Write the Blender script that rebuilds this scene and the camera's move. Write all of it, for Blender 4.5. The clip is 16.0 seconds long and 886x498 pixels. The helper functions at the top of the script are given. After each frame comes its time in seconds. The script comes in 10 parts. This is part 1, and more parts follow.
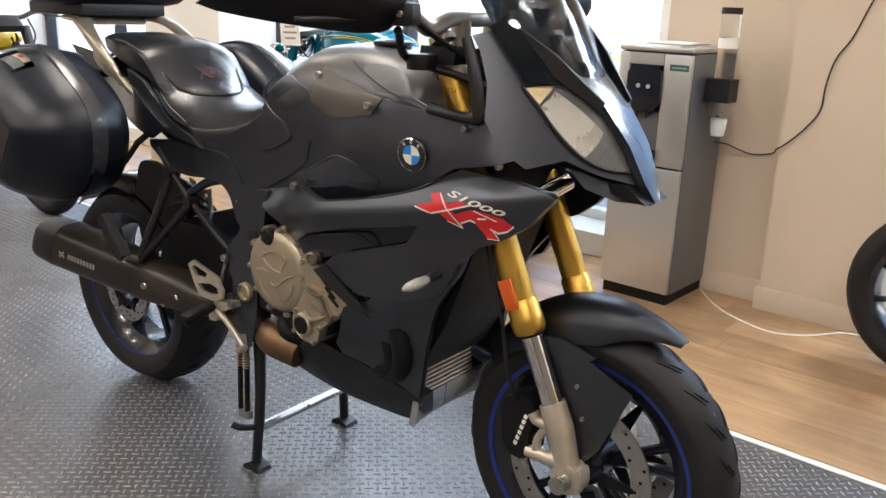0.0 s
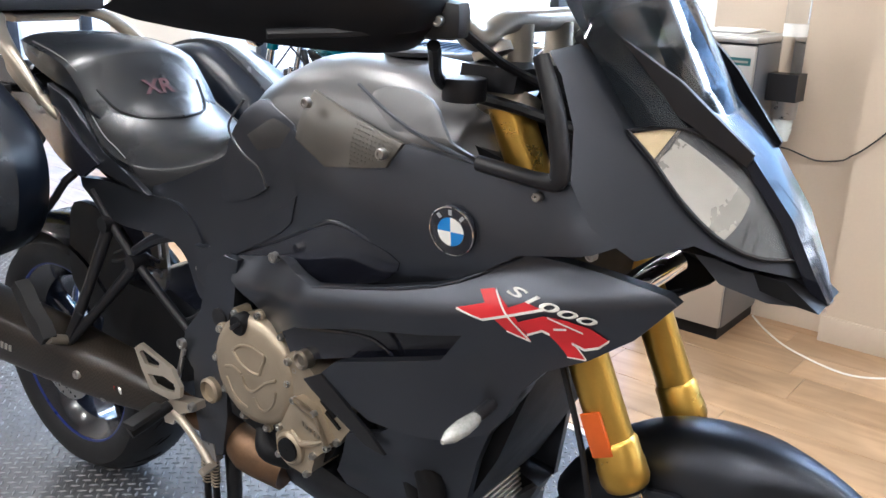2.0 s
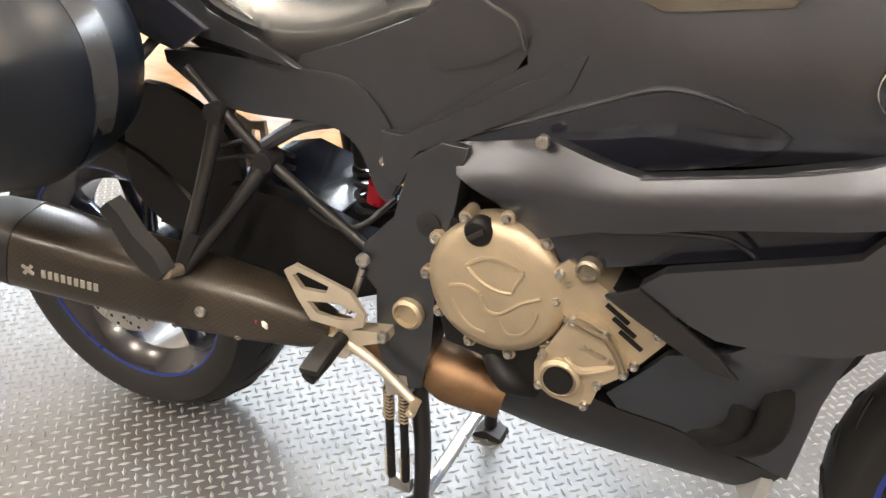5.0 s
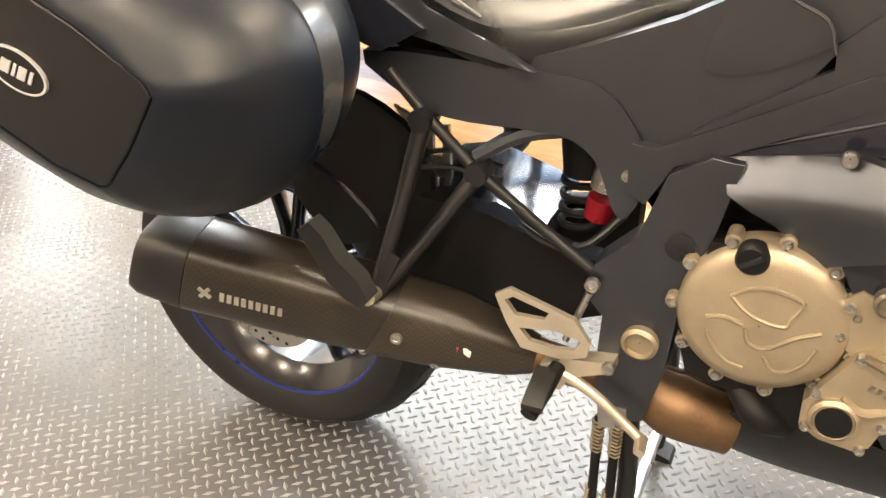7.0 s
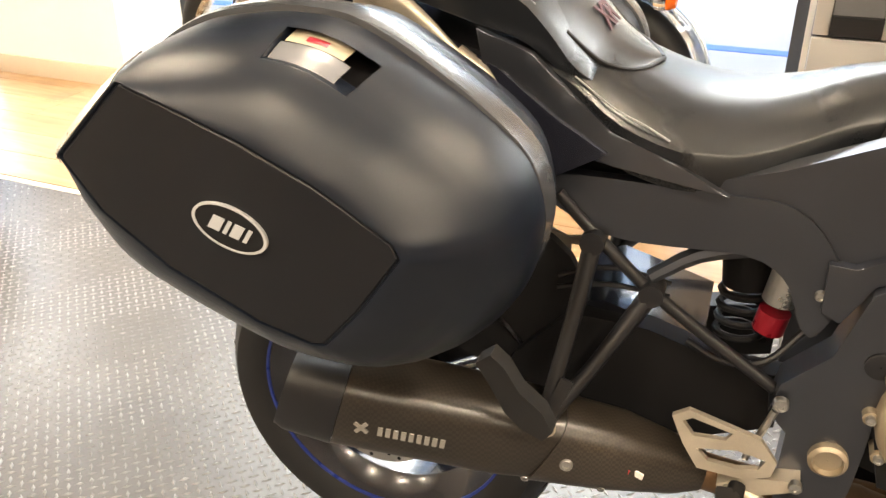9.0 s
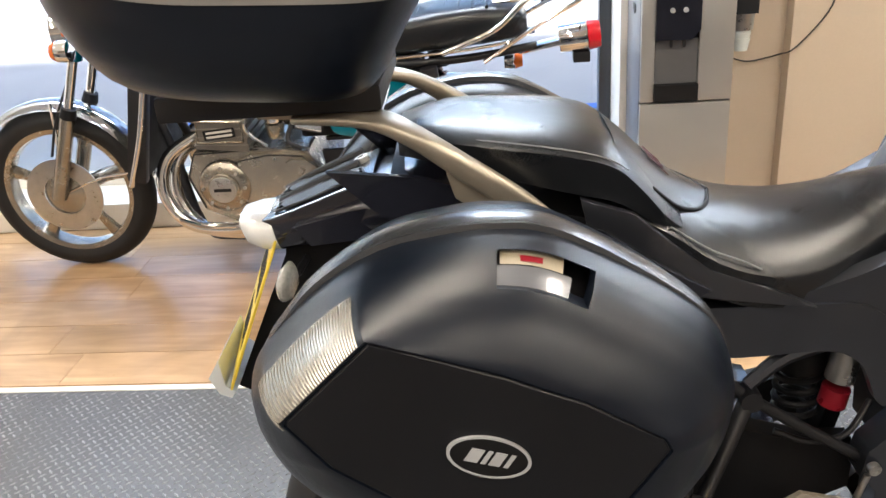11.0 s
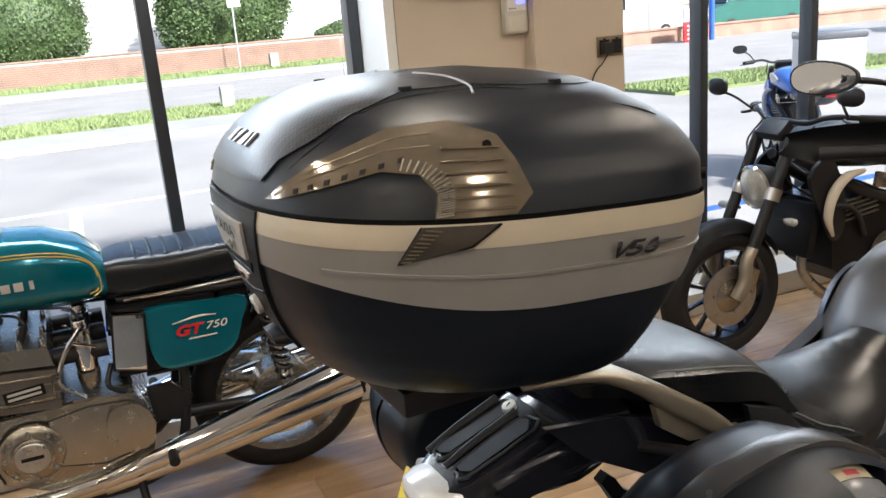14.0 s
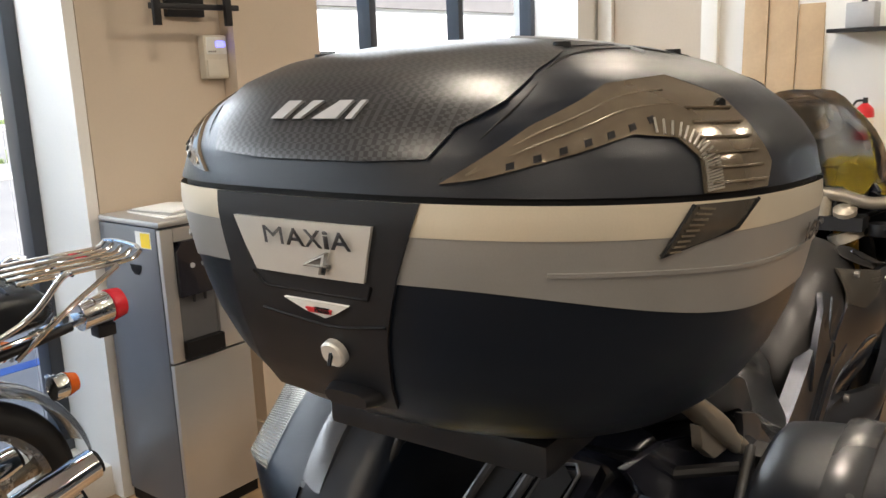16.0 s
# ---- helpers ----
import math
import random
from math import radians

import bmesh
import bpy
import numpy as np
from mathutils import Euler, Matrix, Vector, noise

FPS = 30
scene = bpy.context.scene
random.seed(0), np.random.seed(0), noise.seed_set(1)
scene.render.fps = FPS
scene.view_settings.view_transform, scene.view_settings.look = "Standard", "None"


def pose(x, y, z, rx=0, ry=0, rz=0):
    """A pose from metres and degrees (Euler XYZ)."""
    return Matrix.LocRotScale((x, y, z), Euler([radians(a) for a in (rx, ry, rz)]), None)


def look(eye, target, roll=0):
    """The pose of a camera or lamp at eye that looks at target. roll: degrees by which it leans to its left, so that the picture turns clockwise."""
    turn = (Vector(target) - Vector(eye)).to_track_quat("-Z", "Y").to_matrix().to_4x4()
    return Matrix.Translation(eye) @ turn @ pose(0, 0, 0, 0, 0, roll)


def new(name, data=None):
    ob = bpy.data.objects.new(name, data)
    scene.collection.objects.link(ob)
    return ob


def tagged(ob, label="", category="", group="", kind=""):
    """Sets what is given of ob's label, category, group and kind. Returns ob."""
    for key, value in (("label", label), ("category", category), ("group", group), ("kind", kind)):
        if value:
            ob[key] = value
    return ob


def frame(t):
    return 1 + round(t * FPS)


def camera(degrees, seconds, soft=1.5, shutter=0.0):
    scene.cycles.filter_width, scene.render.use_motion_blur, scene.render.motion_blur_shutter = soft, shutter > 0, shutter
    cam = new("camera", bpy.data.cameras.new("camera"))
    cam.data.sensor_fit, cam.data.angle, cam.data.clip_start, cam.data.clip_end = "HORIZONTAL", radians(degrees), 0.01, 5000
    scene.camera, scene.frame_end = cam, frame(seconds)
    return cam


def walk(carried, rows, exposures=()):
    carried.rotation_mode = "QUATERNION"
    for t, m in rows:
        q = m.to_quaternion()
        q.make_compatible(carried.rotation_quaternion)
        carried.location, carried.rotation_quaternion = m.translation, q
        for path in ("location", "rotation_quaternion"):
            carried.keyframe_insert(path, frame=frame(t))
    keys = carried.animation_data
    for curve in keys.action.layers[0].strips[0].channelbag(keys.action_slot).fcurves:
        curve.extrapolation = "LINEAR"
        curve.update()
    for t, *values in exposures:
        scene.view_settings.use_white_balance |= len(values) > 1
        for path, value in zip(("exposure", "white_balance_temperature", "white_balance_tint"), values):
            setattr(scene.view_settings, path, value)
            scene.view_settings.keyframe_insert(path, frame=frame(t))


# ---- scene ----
cam = camera(55.1, 16.0)
PATH = [
    (0, (2.285, -1.517, 1.204), (1.161, 0.039, 0.641), 2.1),
    (0.5, (2.131, -1.396, 1.207), (1.018, 0.161, 0.627), 2.0),
    (1, (2.045, -1.329, 1.218), (0.939, 0.228, 0.625), 1.8),
    (1.5, (1.957, -1.227, 1.219), (0.857, 0.33, 0.615), 1.8),
    (2, (1.867, -1.098, 1.226), (0.779, 0.463, 0.609), 1.6),
    (2.5, (1.784, -1.02, 1.227), (0.744, 0.556, 0.569), 1.1),
    (3, (1.666, -1.034, 1.215), (0.7, 0.565, 0.502), 0.6),
    (3.5, (1.513, -1.081, 1.198), (0.65, 0.546, 0.417), 0.2),
    (3.7, (1.465, -1.097, 1.191), (0.647, 0.542, 0.388), 0.2),
    (5.8, (1.076, -1.117, 1.159), (0.382, 0.461, 0.144), -0.0),
    (6, (1.055, -1.107, 1.16), (0.35, 0.465, 0.144), 0.0),
    (6.5, (0.983, -1.105, 1.157), (0.275, 0.468, 0.145), 0.2),
    (7, (0.869, -1.109, 1.159), (0.161, 0.462, 0.144), -0.3),
    (7.5, (0.774, -1.138, 1.174), (0.118, 0.452, 0.154), 0.8),
    (8, (0.711, -1.167, 1.191), (0.106, 0.45, 0.181), 1.6),
    (8.5, (0.653, -1.172, 1.212), (0.054, 0.471, 0.24), 1.5),
    (9, (0.558, -1.141, 1.237), (-0.035, 0.528, 0.309), -0.6),
    (9.2, (0.498, -1.112, 1.253), (-0.079, 0.576, 0.348), -1.5),
    (11.3, (0.077, -1.186, 1.423), (0.111, 0.64, 0.608), -4.5),
    (11.5, (0.064, -1.184, 1.436), (0.142, 0.645, 0.631), -4.7),
    (12, (-0.046, -1.086, 1.486), (0.151, 0.756, 0.731), -6.4),
    (12.5, (-0.198, -0.987, 1.533), (0.107, 0.867, 0.848), -7.4),
    (13, (-0.353, -1.029, 1.554), (0.178, 0.81, 0.973), -4.5),
    (13.5, (-0.535, -1.056, 1.589), (0.187, 0.73, 1.051), -3.9),
    (14, (-0.645, -0.995, 1.596), (0.222, 0.728, 1.064), -4.7),
    (14.5, (-0.699, -0.801, 1.592), (0.354, 0.812, 1.053), -5.7),
    (15, (-0.749, -0.662, 1.558), (0.507, 0.805, 1.035), -4.3),
    (15.5, (-0.834, -0.556, 1.54), (0.614, 0.74, 1.065), -2.6),
    (16, (-0.926, -0.463, 1.505), (0.689, 0.639, 1.086), -2.3),
]
walk(cam, [(t, look(eye, target, roll)) for t, eye, target, roll in PATH],
     exposures=((0, 1.88, 5800, 10), (1.5, 2.15, 5400, 10), (3.7, 2.8, 5000, 8), (5.8, 3.25, 7100, 10), (9.2, 2.95, 7100, 10), (11.3, 2.0, 5950, 10), (12.5, 1.65, 5850, 10), (14, 1.2, 6150, 10), (15, 1.15, 6400, 10), (16, 1.25, 6300, 10)))

# ---- light and exposure ----
world = bpy.data.worlds.new("world")
scene.world = world
world.use_nodes = True
wn = world.node_tree
sky = wn.nodes.new("ShaderNodeTexSky")
sky.sky_type, sky.sun_disc = "NISHITA", False
sky.sun_elevation, sky.sun_rotation = radians(48), radians(150)
sky.air_density, sky.dust_density = 1.0, 2.5
wn.links.new(sky.outputs[0], wn.nodes["Background"].inputs[0])
wn.nodes["Background"].inputs[1].default_value = 0.15
sun_data = bpy.data.lights.new("sun", "SUN")
sun_data.energy, sun_data.angle, sun_data.color = 5.0, radians(3), (1.0, 0.95, 0.88)
sun = new("sun", sun_data)
sun.matrix_world = look((3, -5, 8), (0, 6, 0))


# ---- materials ----
def mat(name, base, rough=0.5, metal=0.0, var=0.12, scale=8.0, bump=0.0, bscale=60.0, coat=0.0, spec=0.5):
    """A surface with two scales of variation in colour and gloss, and fine relief."""
    m = bpy.data.materials.new(name)
    m.use_nodes = True
    nt = m.node_tree
    b = nt.nodes["Principled BSDF"]
    b.inputs["Metallic"].default_value = metal
    b.inputs["Specular IOR Level"].default_value = spec
    b.inputs["Coat Weight"].default_value = coat
    tc = nt.nodes.new("ShaderNodeTexCoord")
    n1 = nt.nodes.new("ShaderNodeTexNoise")
    n1.inputs["Scale"].default_value, n1.inputs["Detail"].default_value = scale, 5
    n2 = nt.nodes.new("ShaderNodeTexNoise")
    n2.inputs["Scale"].default_value, n2.inputs["Detail"].default_value = bscale, 3
    nt.links.new(tc.outputs["Object"], n1.inputs["Vector"])
    nt.links.new(tc.outputs["Object"], n2.inputs["Vector"])
    add = nt.nodes.new("ShaderNodeMath")
    add.operation = "MULTIPLY_ADD"
    add.inputs[1].default_value, add.inputs[2].default_value = 0.35, 0.0
    nt.links.new(n2.outputs["Fac"], add.inputs[0])
    add2 = nt.nodes.new("ShaderNodeMath")
    nt.links.new(n1.outputs["Fac"], add2.inputs[0])
    nt.links.new(add.outputs[0], add2.inputs[1])
    ramp = nt.nodes.new("ShaderNodeValToRGB")
    lo = [max(0, c * (1 - var)) for c in base]
    hi = [min(1, c * (1 + var)) for c in base]
    ramp.color_ramp.elements[0].position, ramp.color_ramp.elements[1].position = 0.4, 1.0
    ramp.color_ramp.elements[0].color, ramp.color_ramp.elements[1].color = (*lo, 1), (*hi, 1)
    nt.links.new(add2.outputs[0], ramp.inputs[0])
    nt.links.new(ramp.outputs[0], b.inputs["Base Color"])
    mr = nt.nodes.new("ShaderNodeMapRange")
    mr.inputs["From Min"].default_value, mr.inputs["From Max"].default_value = 0.4, 1.0
    mr.inputs["To Min"].default_value, mr.inputs["To Max"].default_value = max(0.02, rough * 0.85), min(1, rough * 1.15)
    nt.links.new(add2.outputs[0], mr.inputs[0])
    nt.links.new(mr.outputs[0], b.inputs["Roughness"])
    if bump:
        bp = nt.nodes.new("ShaderNodeBump")
        bp.inputs["Strength"].default_value, bp.inputs["Distance"].default_value = bump, 0.002
        nt.links.new(n2.outputs["Fac"], bp.inputs["Height"])
        nt.links.new(bp.outputs[0], b.inputs["Normal"])
    return m


def glow(name, colour, strength):
    m = bpy.data.materials.new(name)
    m.use_nodes = True
    b = m.node_tree.nodes["Principled BSDF"]
    b.inputs["Base Color"].default_value = (*colour, 1)
    b.inputs["Emission Color"].default_value = (*colour, 1)
    b.inputs["Emission Strength"].default_value = strength
    return m


def clear(name, colour, rough=0.02, weight=1.0):
    m = bpy.data.materials.new(name)
    m.use_nodes = True
    b = m.node_tree.nodes["Principled BSDF"]
    b.inputs["Base Color"].default_value = (*colour, 1)
    b.inputs["Roughness"].default_value = rough
    b.inputs["Transmission Weight"].default_value = weight
    b.inputs["IOR"].default_value = 1.45
    return m


M_BODY = mat("satin_graphite_paint", (0.085, 0.091, 0.108), 0.36, 0.92, 0.10, 3, 0.0, 900)
M_BLACK = mat("black_plastic", (0.009, 0.009, 0.011), 0.45, 0, 0.15, 12, 0.12, 700, 0, 0.4)
M_DARK = mat("black_matt", (0.006, 0.006, 0.007), 0.55, 0, 0.15, 14, 0.1, 500, 0, 0.22)
M_CASE = mat("grained_case_plastic", (0.0045, 0.007, 0.013), 0.34, 0, 0.12, 10, 0.12, 1100, 0, 0.34)
M_TYRE = mat("tyre_rubber", (0.013, 0.013, 0.014), 0.6, 0, 0.2, 18, 0.15, 300, 0, 0.3)
M_GOLD = mat("gold_anodised", (0.62, 0.38, 0.07), 0.3, 0.9, 0.08, 20, 0.02, 200)
M_ALU = mat("cast_aluminium", (0.56, 0.50, 0.41), 0.42, 0.7, 0.12, 25, 0.12, 350)
M_ENGINE = mat("bronze_engine_paint", (0.36, 0.30, 0.22), 0.42, 0.6, 0.14, 20, 0.2, 420)
M_CHROME = mat("chrome", (0.78, 0.77, 0.75), 0.07, 1.0, 0.05, 10)
M_STEEL = mat("steel", (0.45, 0.44, 0.42), 0.3, 0.95, 0.12, 30, 0.05, 200)
M_SEAT = mat("seat_vinyl", (0.008, 0.009, 0.011), 0.29, 0, 0.06, 6, 0.10, 900, 0, 0.42)
M_RIM = mat("gloss_black_rim", (0.012, 0.013, 0.02), 0.2, 0.1, 0.1, 10, 0, 50, 0.4)
M_BLUE = mat("blue_rim_tape", (0.014, 0.030, 0.20), 0.3, 0.1, 0.08, 12)
M_RED = mat("red_paint", (0.55, 0.02, 0.025), 0.35, 0, 0.08, 12)
M_WHITE = mat("white_print", (0.75, 0.74, 0.7), 0.45, 0, 0.05, 10)
M_SILVER = mat("silver_case_paint", (0.31, 0.30, 0.285), 0.38, 0.35, 0.08, 14, 0.05, 600)
M_SILVER2 = mat("bright_silver_case_paint", (0.62, 0.60, 0.56), 0.34, 0.35, 0.06, 14, 0.05, 600)
M_WALL = mat("beige_emulsion", (0.56, 0.47, 0.37), 0.75, 0, 0.06, 1.5, 0.1, 120)
M_WALLW = mat("white_emulsion", (0.78, 0.77, 0.74), 0.7, 0, 0.05, 1.5, 0.1, 120)
M_BACKWALL = mat("unseen_mid_tone_wall", (0.30, 0.275, 0.25), 0.75, 0, 0.06, 1.5, 0.1, 120)
M_ENDWALL = mat("unseen_dark_wall", (0.13, 0.12, 0.11), 0.75, 0, 0.06, 1.5, 0.1, 120)
M_FRAME = mat("dark_grey_window_aluminium", (0.06, 0.065, 0.075), 0.35, 0.5, 0.1, 8)
M_STAINLESS = mat("brushed_stainless", (0.52, 0.51, 0.49), 0.36, 0.75, 0.06, 3, 0.05, 500)
M_LIP = mat("satin_grey_lip", (0.20, 0.205, 0.215), 0.42, 0.0, 0.1, 20, 0.08, 400)
M_COOLDARK = mat("cooler_dark_grey", (0.10, 0.10, 0.105), 0.45, 0.2, 0.1, 6)
M_ORANGE = mat("orange_lens", (0.55, 0.10, 0.01), 0.2, 0, 0.1, 20)
M_TEAL = mat("teal_metallic_paint", (0.0, 0.16, 0.22), 0.16, 0.5, 0.1, 8, 0, 50, 0.7)
M_PANEL = mat("bronze_grey_paint", (0.075, 0.068, 0.058), 0.36, 0.3, 0.1, 8, 0.05, 500)
M_TANK = mat("tank_paint", (0.095, 0.093, 0.094), 0.38, 0.9, 0.1, 5, 0.02, 900)
M_BADGEBLUE = mat("badge_blue", (0.03, 0.20, 0.55), 0.3, 0, 0.05, 20)
M_PRINT = mat("pale_grey_print", (0.26, 0.25, 0.23), 0.5, 0, 0.06, 20)
M_HOTSTEEL = mat("heat_tinted_steel", (0.19, 0.115, 0.065), 0.48, 0.8, 0.35, 14, 0.05, 200)
M_BARGREY = mat("champagne_grey_casting", (0.36, 0.32, 0.26), 0.36, 0.7, 0.08, 20, 0.08, 500)
M_MIRROR = mat("mirror_glass", (0.85, 0.86, 0.87), 0.02, 1.0, 0.01, 5)
M_REFLECTOR = mat("lamp_reflector", (0.16, 0.165, 0.17), 0.25, 0.6, 0.10, 12)
M_BOWL = mat("lamp_bowl", (0.40, 0.385, 0.35), 0.28, 0.5, 0.12, 14)
M_AMBERPALE = mat("pale_amber_lens", (0.62, 0.50, 0.30), 0.2, 0.3, 0.12, 60)
M_FIN = mat("grey_radiator_fin", (0.06, 0.06, 0.062), 0.4, 0.5)
M_DARKRED = mat("dark_red_anodised", (0.30, 0.012, 0.025), 0.3, 0.4)
M_LENS = clear("headlight_lens", (0.95, 0.95, 0.95), 0.02)
M_LENS.node_tree.nodes["Principled BSDF"].inputs["IOR"].default_value = 1.03
M_LENS.node_tree.nodes["Principled BSDF"].inputs["Coat Weight"].default_value = 0.6
M_LENS.node_tree.nodes["Principled BSDF"].inputs["Coat Roughness"].default_value = 0.10
M_SMOKE = clear("smoked_screen", (0.035, 0.045, 0.055), 0.03, 0.8)
M_INDLENS = mat("clear_indicator_lens", (0.42, 0.42, 0.40), 0.15, 0.3, 0.2, 160, 0.5, 300)
M_TAILLENS = mat("white_tail_lens", (0.70, 0.71, 0.72), 0.16, 0.1, 0.08, 30)
M_TAILGREY = mat("pale_grey_trim", (0.42, 0.43, 0.45), 0.35, 0.2, 0.06, 10)
M_PLATE = mat("yellow_number_plate", (0.72, 0.55, 0.05), 0.35, 0, 0.06, 12)
M_CLEARPL = mat("clear_guard_plastic", (0.55, 0.58, 0.60), 0.2, 0, 0.05, 10)
M_STITCH = mat("pale_thread", (0.17, 0.17, 0.175), 0.7, 0, 0.1, 90)
M_XRRED = mat("dark_red_embroidery", (0.045, 0.008, 0.012), 0.7, 0, 0.15, 90)


def carbon(name, dark, light, scale, rough):
    """Woven carbon: fine twill squares."""
    m = bpy.data.materials.new(name)
    m.use_nodes = True
    nt = m.node_tree
    b = nt.nodes["Principled BSDF"]
    tc = nt.nodes.new("ShaderNodeTexCoord")
    ck = nt.nodes.new("ShaderNodeTexChecker")
    ck.inputs["Scale"].default_value = scale
    ck.inputs["Color1"].default_value, ck.inputs["Color2"].default_value = (*dark, 1), (*light, 1)
    nt.links.new(tc.outputs["Object"], ck.inputs["Vector"])
    n = nt.nodes.new("ShaderNodeTexNoise")
    n.inputs["Scale"].default_value = 9
    nt.links.new(tc.outputs["Object"], n.inputs["Vector"])
    mx = nt.nodes.new("ShaderNodeMixRGB")
    mx.blend_type = "MULTIPLY"
    mx.inputs[0].default_value = 0.5
    nt.links.new(ck.outputs[0], mx.inputs[1])
    nt.links.new(n.outputs["Fac"], mx.inputs[2])
    nt.links.new(mx.outputs[0], b.inputs["Base Color"])
    b.inputs["Roughness"].default_value = rough
    return m


M_CARBON = carbon("satin_carbon", (0.020, 0.016, 0.013), (0.034, 0.028, 0.022), 220, 0.3)
M_SHIELD = carbon("brown_carbon_shield", (0.026, 0.021, 0.016), (0.050, 0.040, 0.031), 240, 0.36)
M_CASEGREY2 = mat("satin_dark_grey_plastic", (0.05, 0.052, 0.058), 0.34, 0.1, 0.08, 12)


# ---- building helpers ----
def link(name, bm, material, parent=None, label="", smooth=40, bevel=0.0, seg=2):
    """Links a bmesh as one mesh object, under a thing if parent is given."""
    if bevel:
        edges = [e for e in bm.edges if len(e.link_faces) == 2 and e.calc_face_angle(0) > 0.6]
        bmesh.ops.bevel(bm, geom=edges, offset=bevel, segments=seg, profile=0.6, affect="EDGES", clamp_overlap=True)
    bmesh.ops.recalc_face_normals(bm, faces=bm.faces)
    me = bpy.data.meshes.new(name)
    bm.to_mesh(me)
    bm.free()
    me.materials.append(material)
    if smooth:
        me.shade_smooth()
        me.set_sharp_from_angle(angle=radians(smooth))
    ob = new(name, me)
    if parent is not None:
        ob.parent = parent
    if label:
        ob["label"] = label
    return ob


def part(name, bm, material, parent, label="", smooth=40, bevel=0.0, seg=2):
    return link(name, bm, material, parent, label, smooth, bevel, seg)


def thing(name, label, category, group="", m=None, kind=""):
    ob = new(name)
    ob.empty_display_size = 0.1
    if m is not None:
        ob.matrix_basis = m
    return tagged(ob, label, category, group, kind)


def box(size, at=(0, 0, 0), turn=(0, 0, 0), bm=None):
    bm = bm or bmesh.new()
    m = pose(*at, *turn) @ Matrix.Diagonal((*size, 1))
    bmesh.ops.create_cube(bm, size=1, matrix=m)
    return bm


def span(a, b, bm=None):
    """A box from one corner to the opposite one."""
    a, b = Vector(a), Vector(b)
    return box(tuple(abs(v) for v in (b - a)), tuple((a + b) / 2), bm=bm)


def rod(a, b, r1, r2=None, n=14, bm=None, caps=True):
    """A round bar from a to b, tapered from r1 to r2."""
    bm = bm or bmesh.new()
    a, b = Vector(a), Vector(b)
    d = b - a
    m = Matrix.Translation((a + b) / 2) @ d.to_track_quat("Z", "Y").to_matrix().to_4x4()
    bmesh.ops.create_cone(bm, cap_ends=caps, segments=n, radius1=r1, radius2=r1 if r2 is None else r2, depth=d.length, matrix=m)
    return bm


def smooth_line(points, steps=6, closed=False):
    """Catmull-Rom through the points."""
    p = [Vector(q) for q in points]
    n = len(p)
    out = []
    for i in range(n if closed else n - 1):
        a, b = p[i], p[(i + 1) % n]
        z = p[i - 1] if (closed or i > 0) else a * 2 - b
        c = p[(i + 2) % n] if (closed or i + 2 < n) else b * 2 - a
        for k in range(steps):
            t = k / steps
            out.append(0.5 * (2 * a + (b - z) * t + (2 * z - 5 * a + 4 * b - c) * t * t + (3 * a - z - 3 * b + c) * t ** 3))
    if not closed:
        out.append(p[-1])
    return out


def tube(points, r, n=10, steps=5, bm=None, closed=False):
    """A bent tube; r is one radius or one for each point."""
    bm = bm or bmesh.new()
    line = smooth_line(points, steps, closed) if steps > 1 else [Vector(q) for q in points]
    m = len(line)
    rings = []
    up = None
    for i, q in enumerate(line):
        d = (line[(i + 1) % m] - line[i - 1]) if closed else (line[min(i + 1, m - 1)] - line[max(i - 1, 0)])
        d.normalize()
        if up is None:
            up = d.orthogonal().normalized()
        side = d.cross(up).normalized()
        up = side.cross(d).normalized()
        if isinstance(r, (int, float)):
            rad = r
        else:
            f = i / max(1, m - 1) * (len(r) - 1)
            k = min(int(f), len(r) - 2)
            rad = r[k] + (r[k + 1] - r[k]) * (f - k)
        rings.append([bm.verts.new(q + (side * math.cos(2 * math.pi * j / n) + up * math.sin(2 * math.pi * j / n)) * rad) for j in range(n)])
    for i in range(m if closed else m - 1):
        a, b = rings[i], rings[(i + 1) % m]
        for j in range(n):
            bm.faces.new((a[j], a[(j + 1) % n], b[(j + 1) % n], b[j]))
    if not closed:
        bm.faces.new(rings[0][::-1])
        bm.faces.new(rings[-1])
    return bm


def loft(rings, bm=None, caps=True):
    """Skins rings of equally many points."""
    bm = bm or bmesh.new()
    vs = [[bm.verts.new(p) for p in ring] for ring in rings]
    n = len(vs[0])
    for a, b in zip(vs, vs[1:]):
        for j in range(n):
            bm.faces.new((a[j], a[(j + 1) % n], b[(j + 1) % n], b[j]))
    if caps:
        bm.faces.new(vs[0][::-1])
        bm.faces.new(vs[-1])
    return bm


def spin(profile, n=48, m=None, bm=None, closed=True):
    """Turns a profile of (radius, along) about the y axis; closed joins its last point to the first."""
    bm = bm or bmesh.new()
    rings = []
    for i in range(n):
        a = 2 * math.pi * i / n
        rings.append([bm.verts.new((r * math.cos(a), y, r * math.sin(a))) for r, y in profile])
    k = len(profile)
    new_verts = [v for ring in rings for v in ring]
    for i in range(n):
        a, b = rings[i], rings[(i + 1) % n]
        for j in range(k if closed else k - 1):
            bm.faces.new((a[j], a[(j + 1) % k], b[(j + 1) % k], b[j]))
    if m is not None:
        bmesh.ops.transform(bm, matrix=m, verts=new_verts)
    return bm


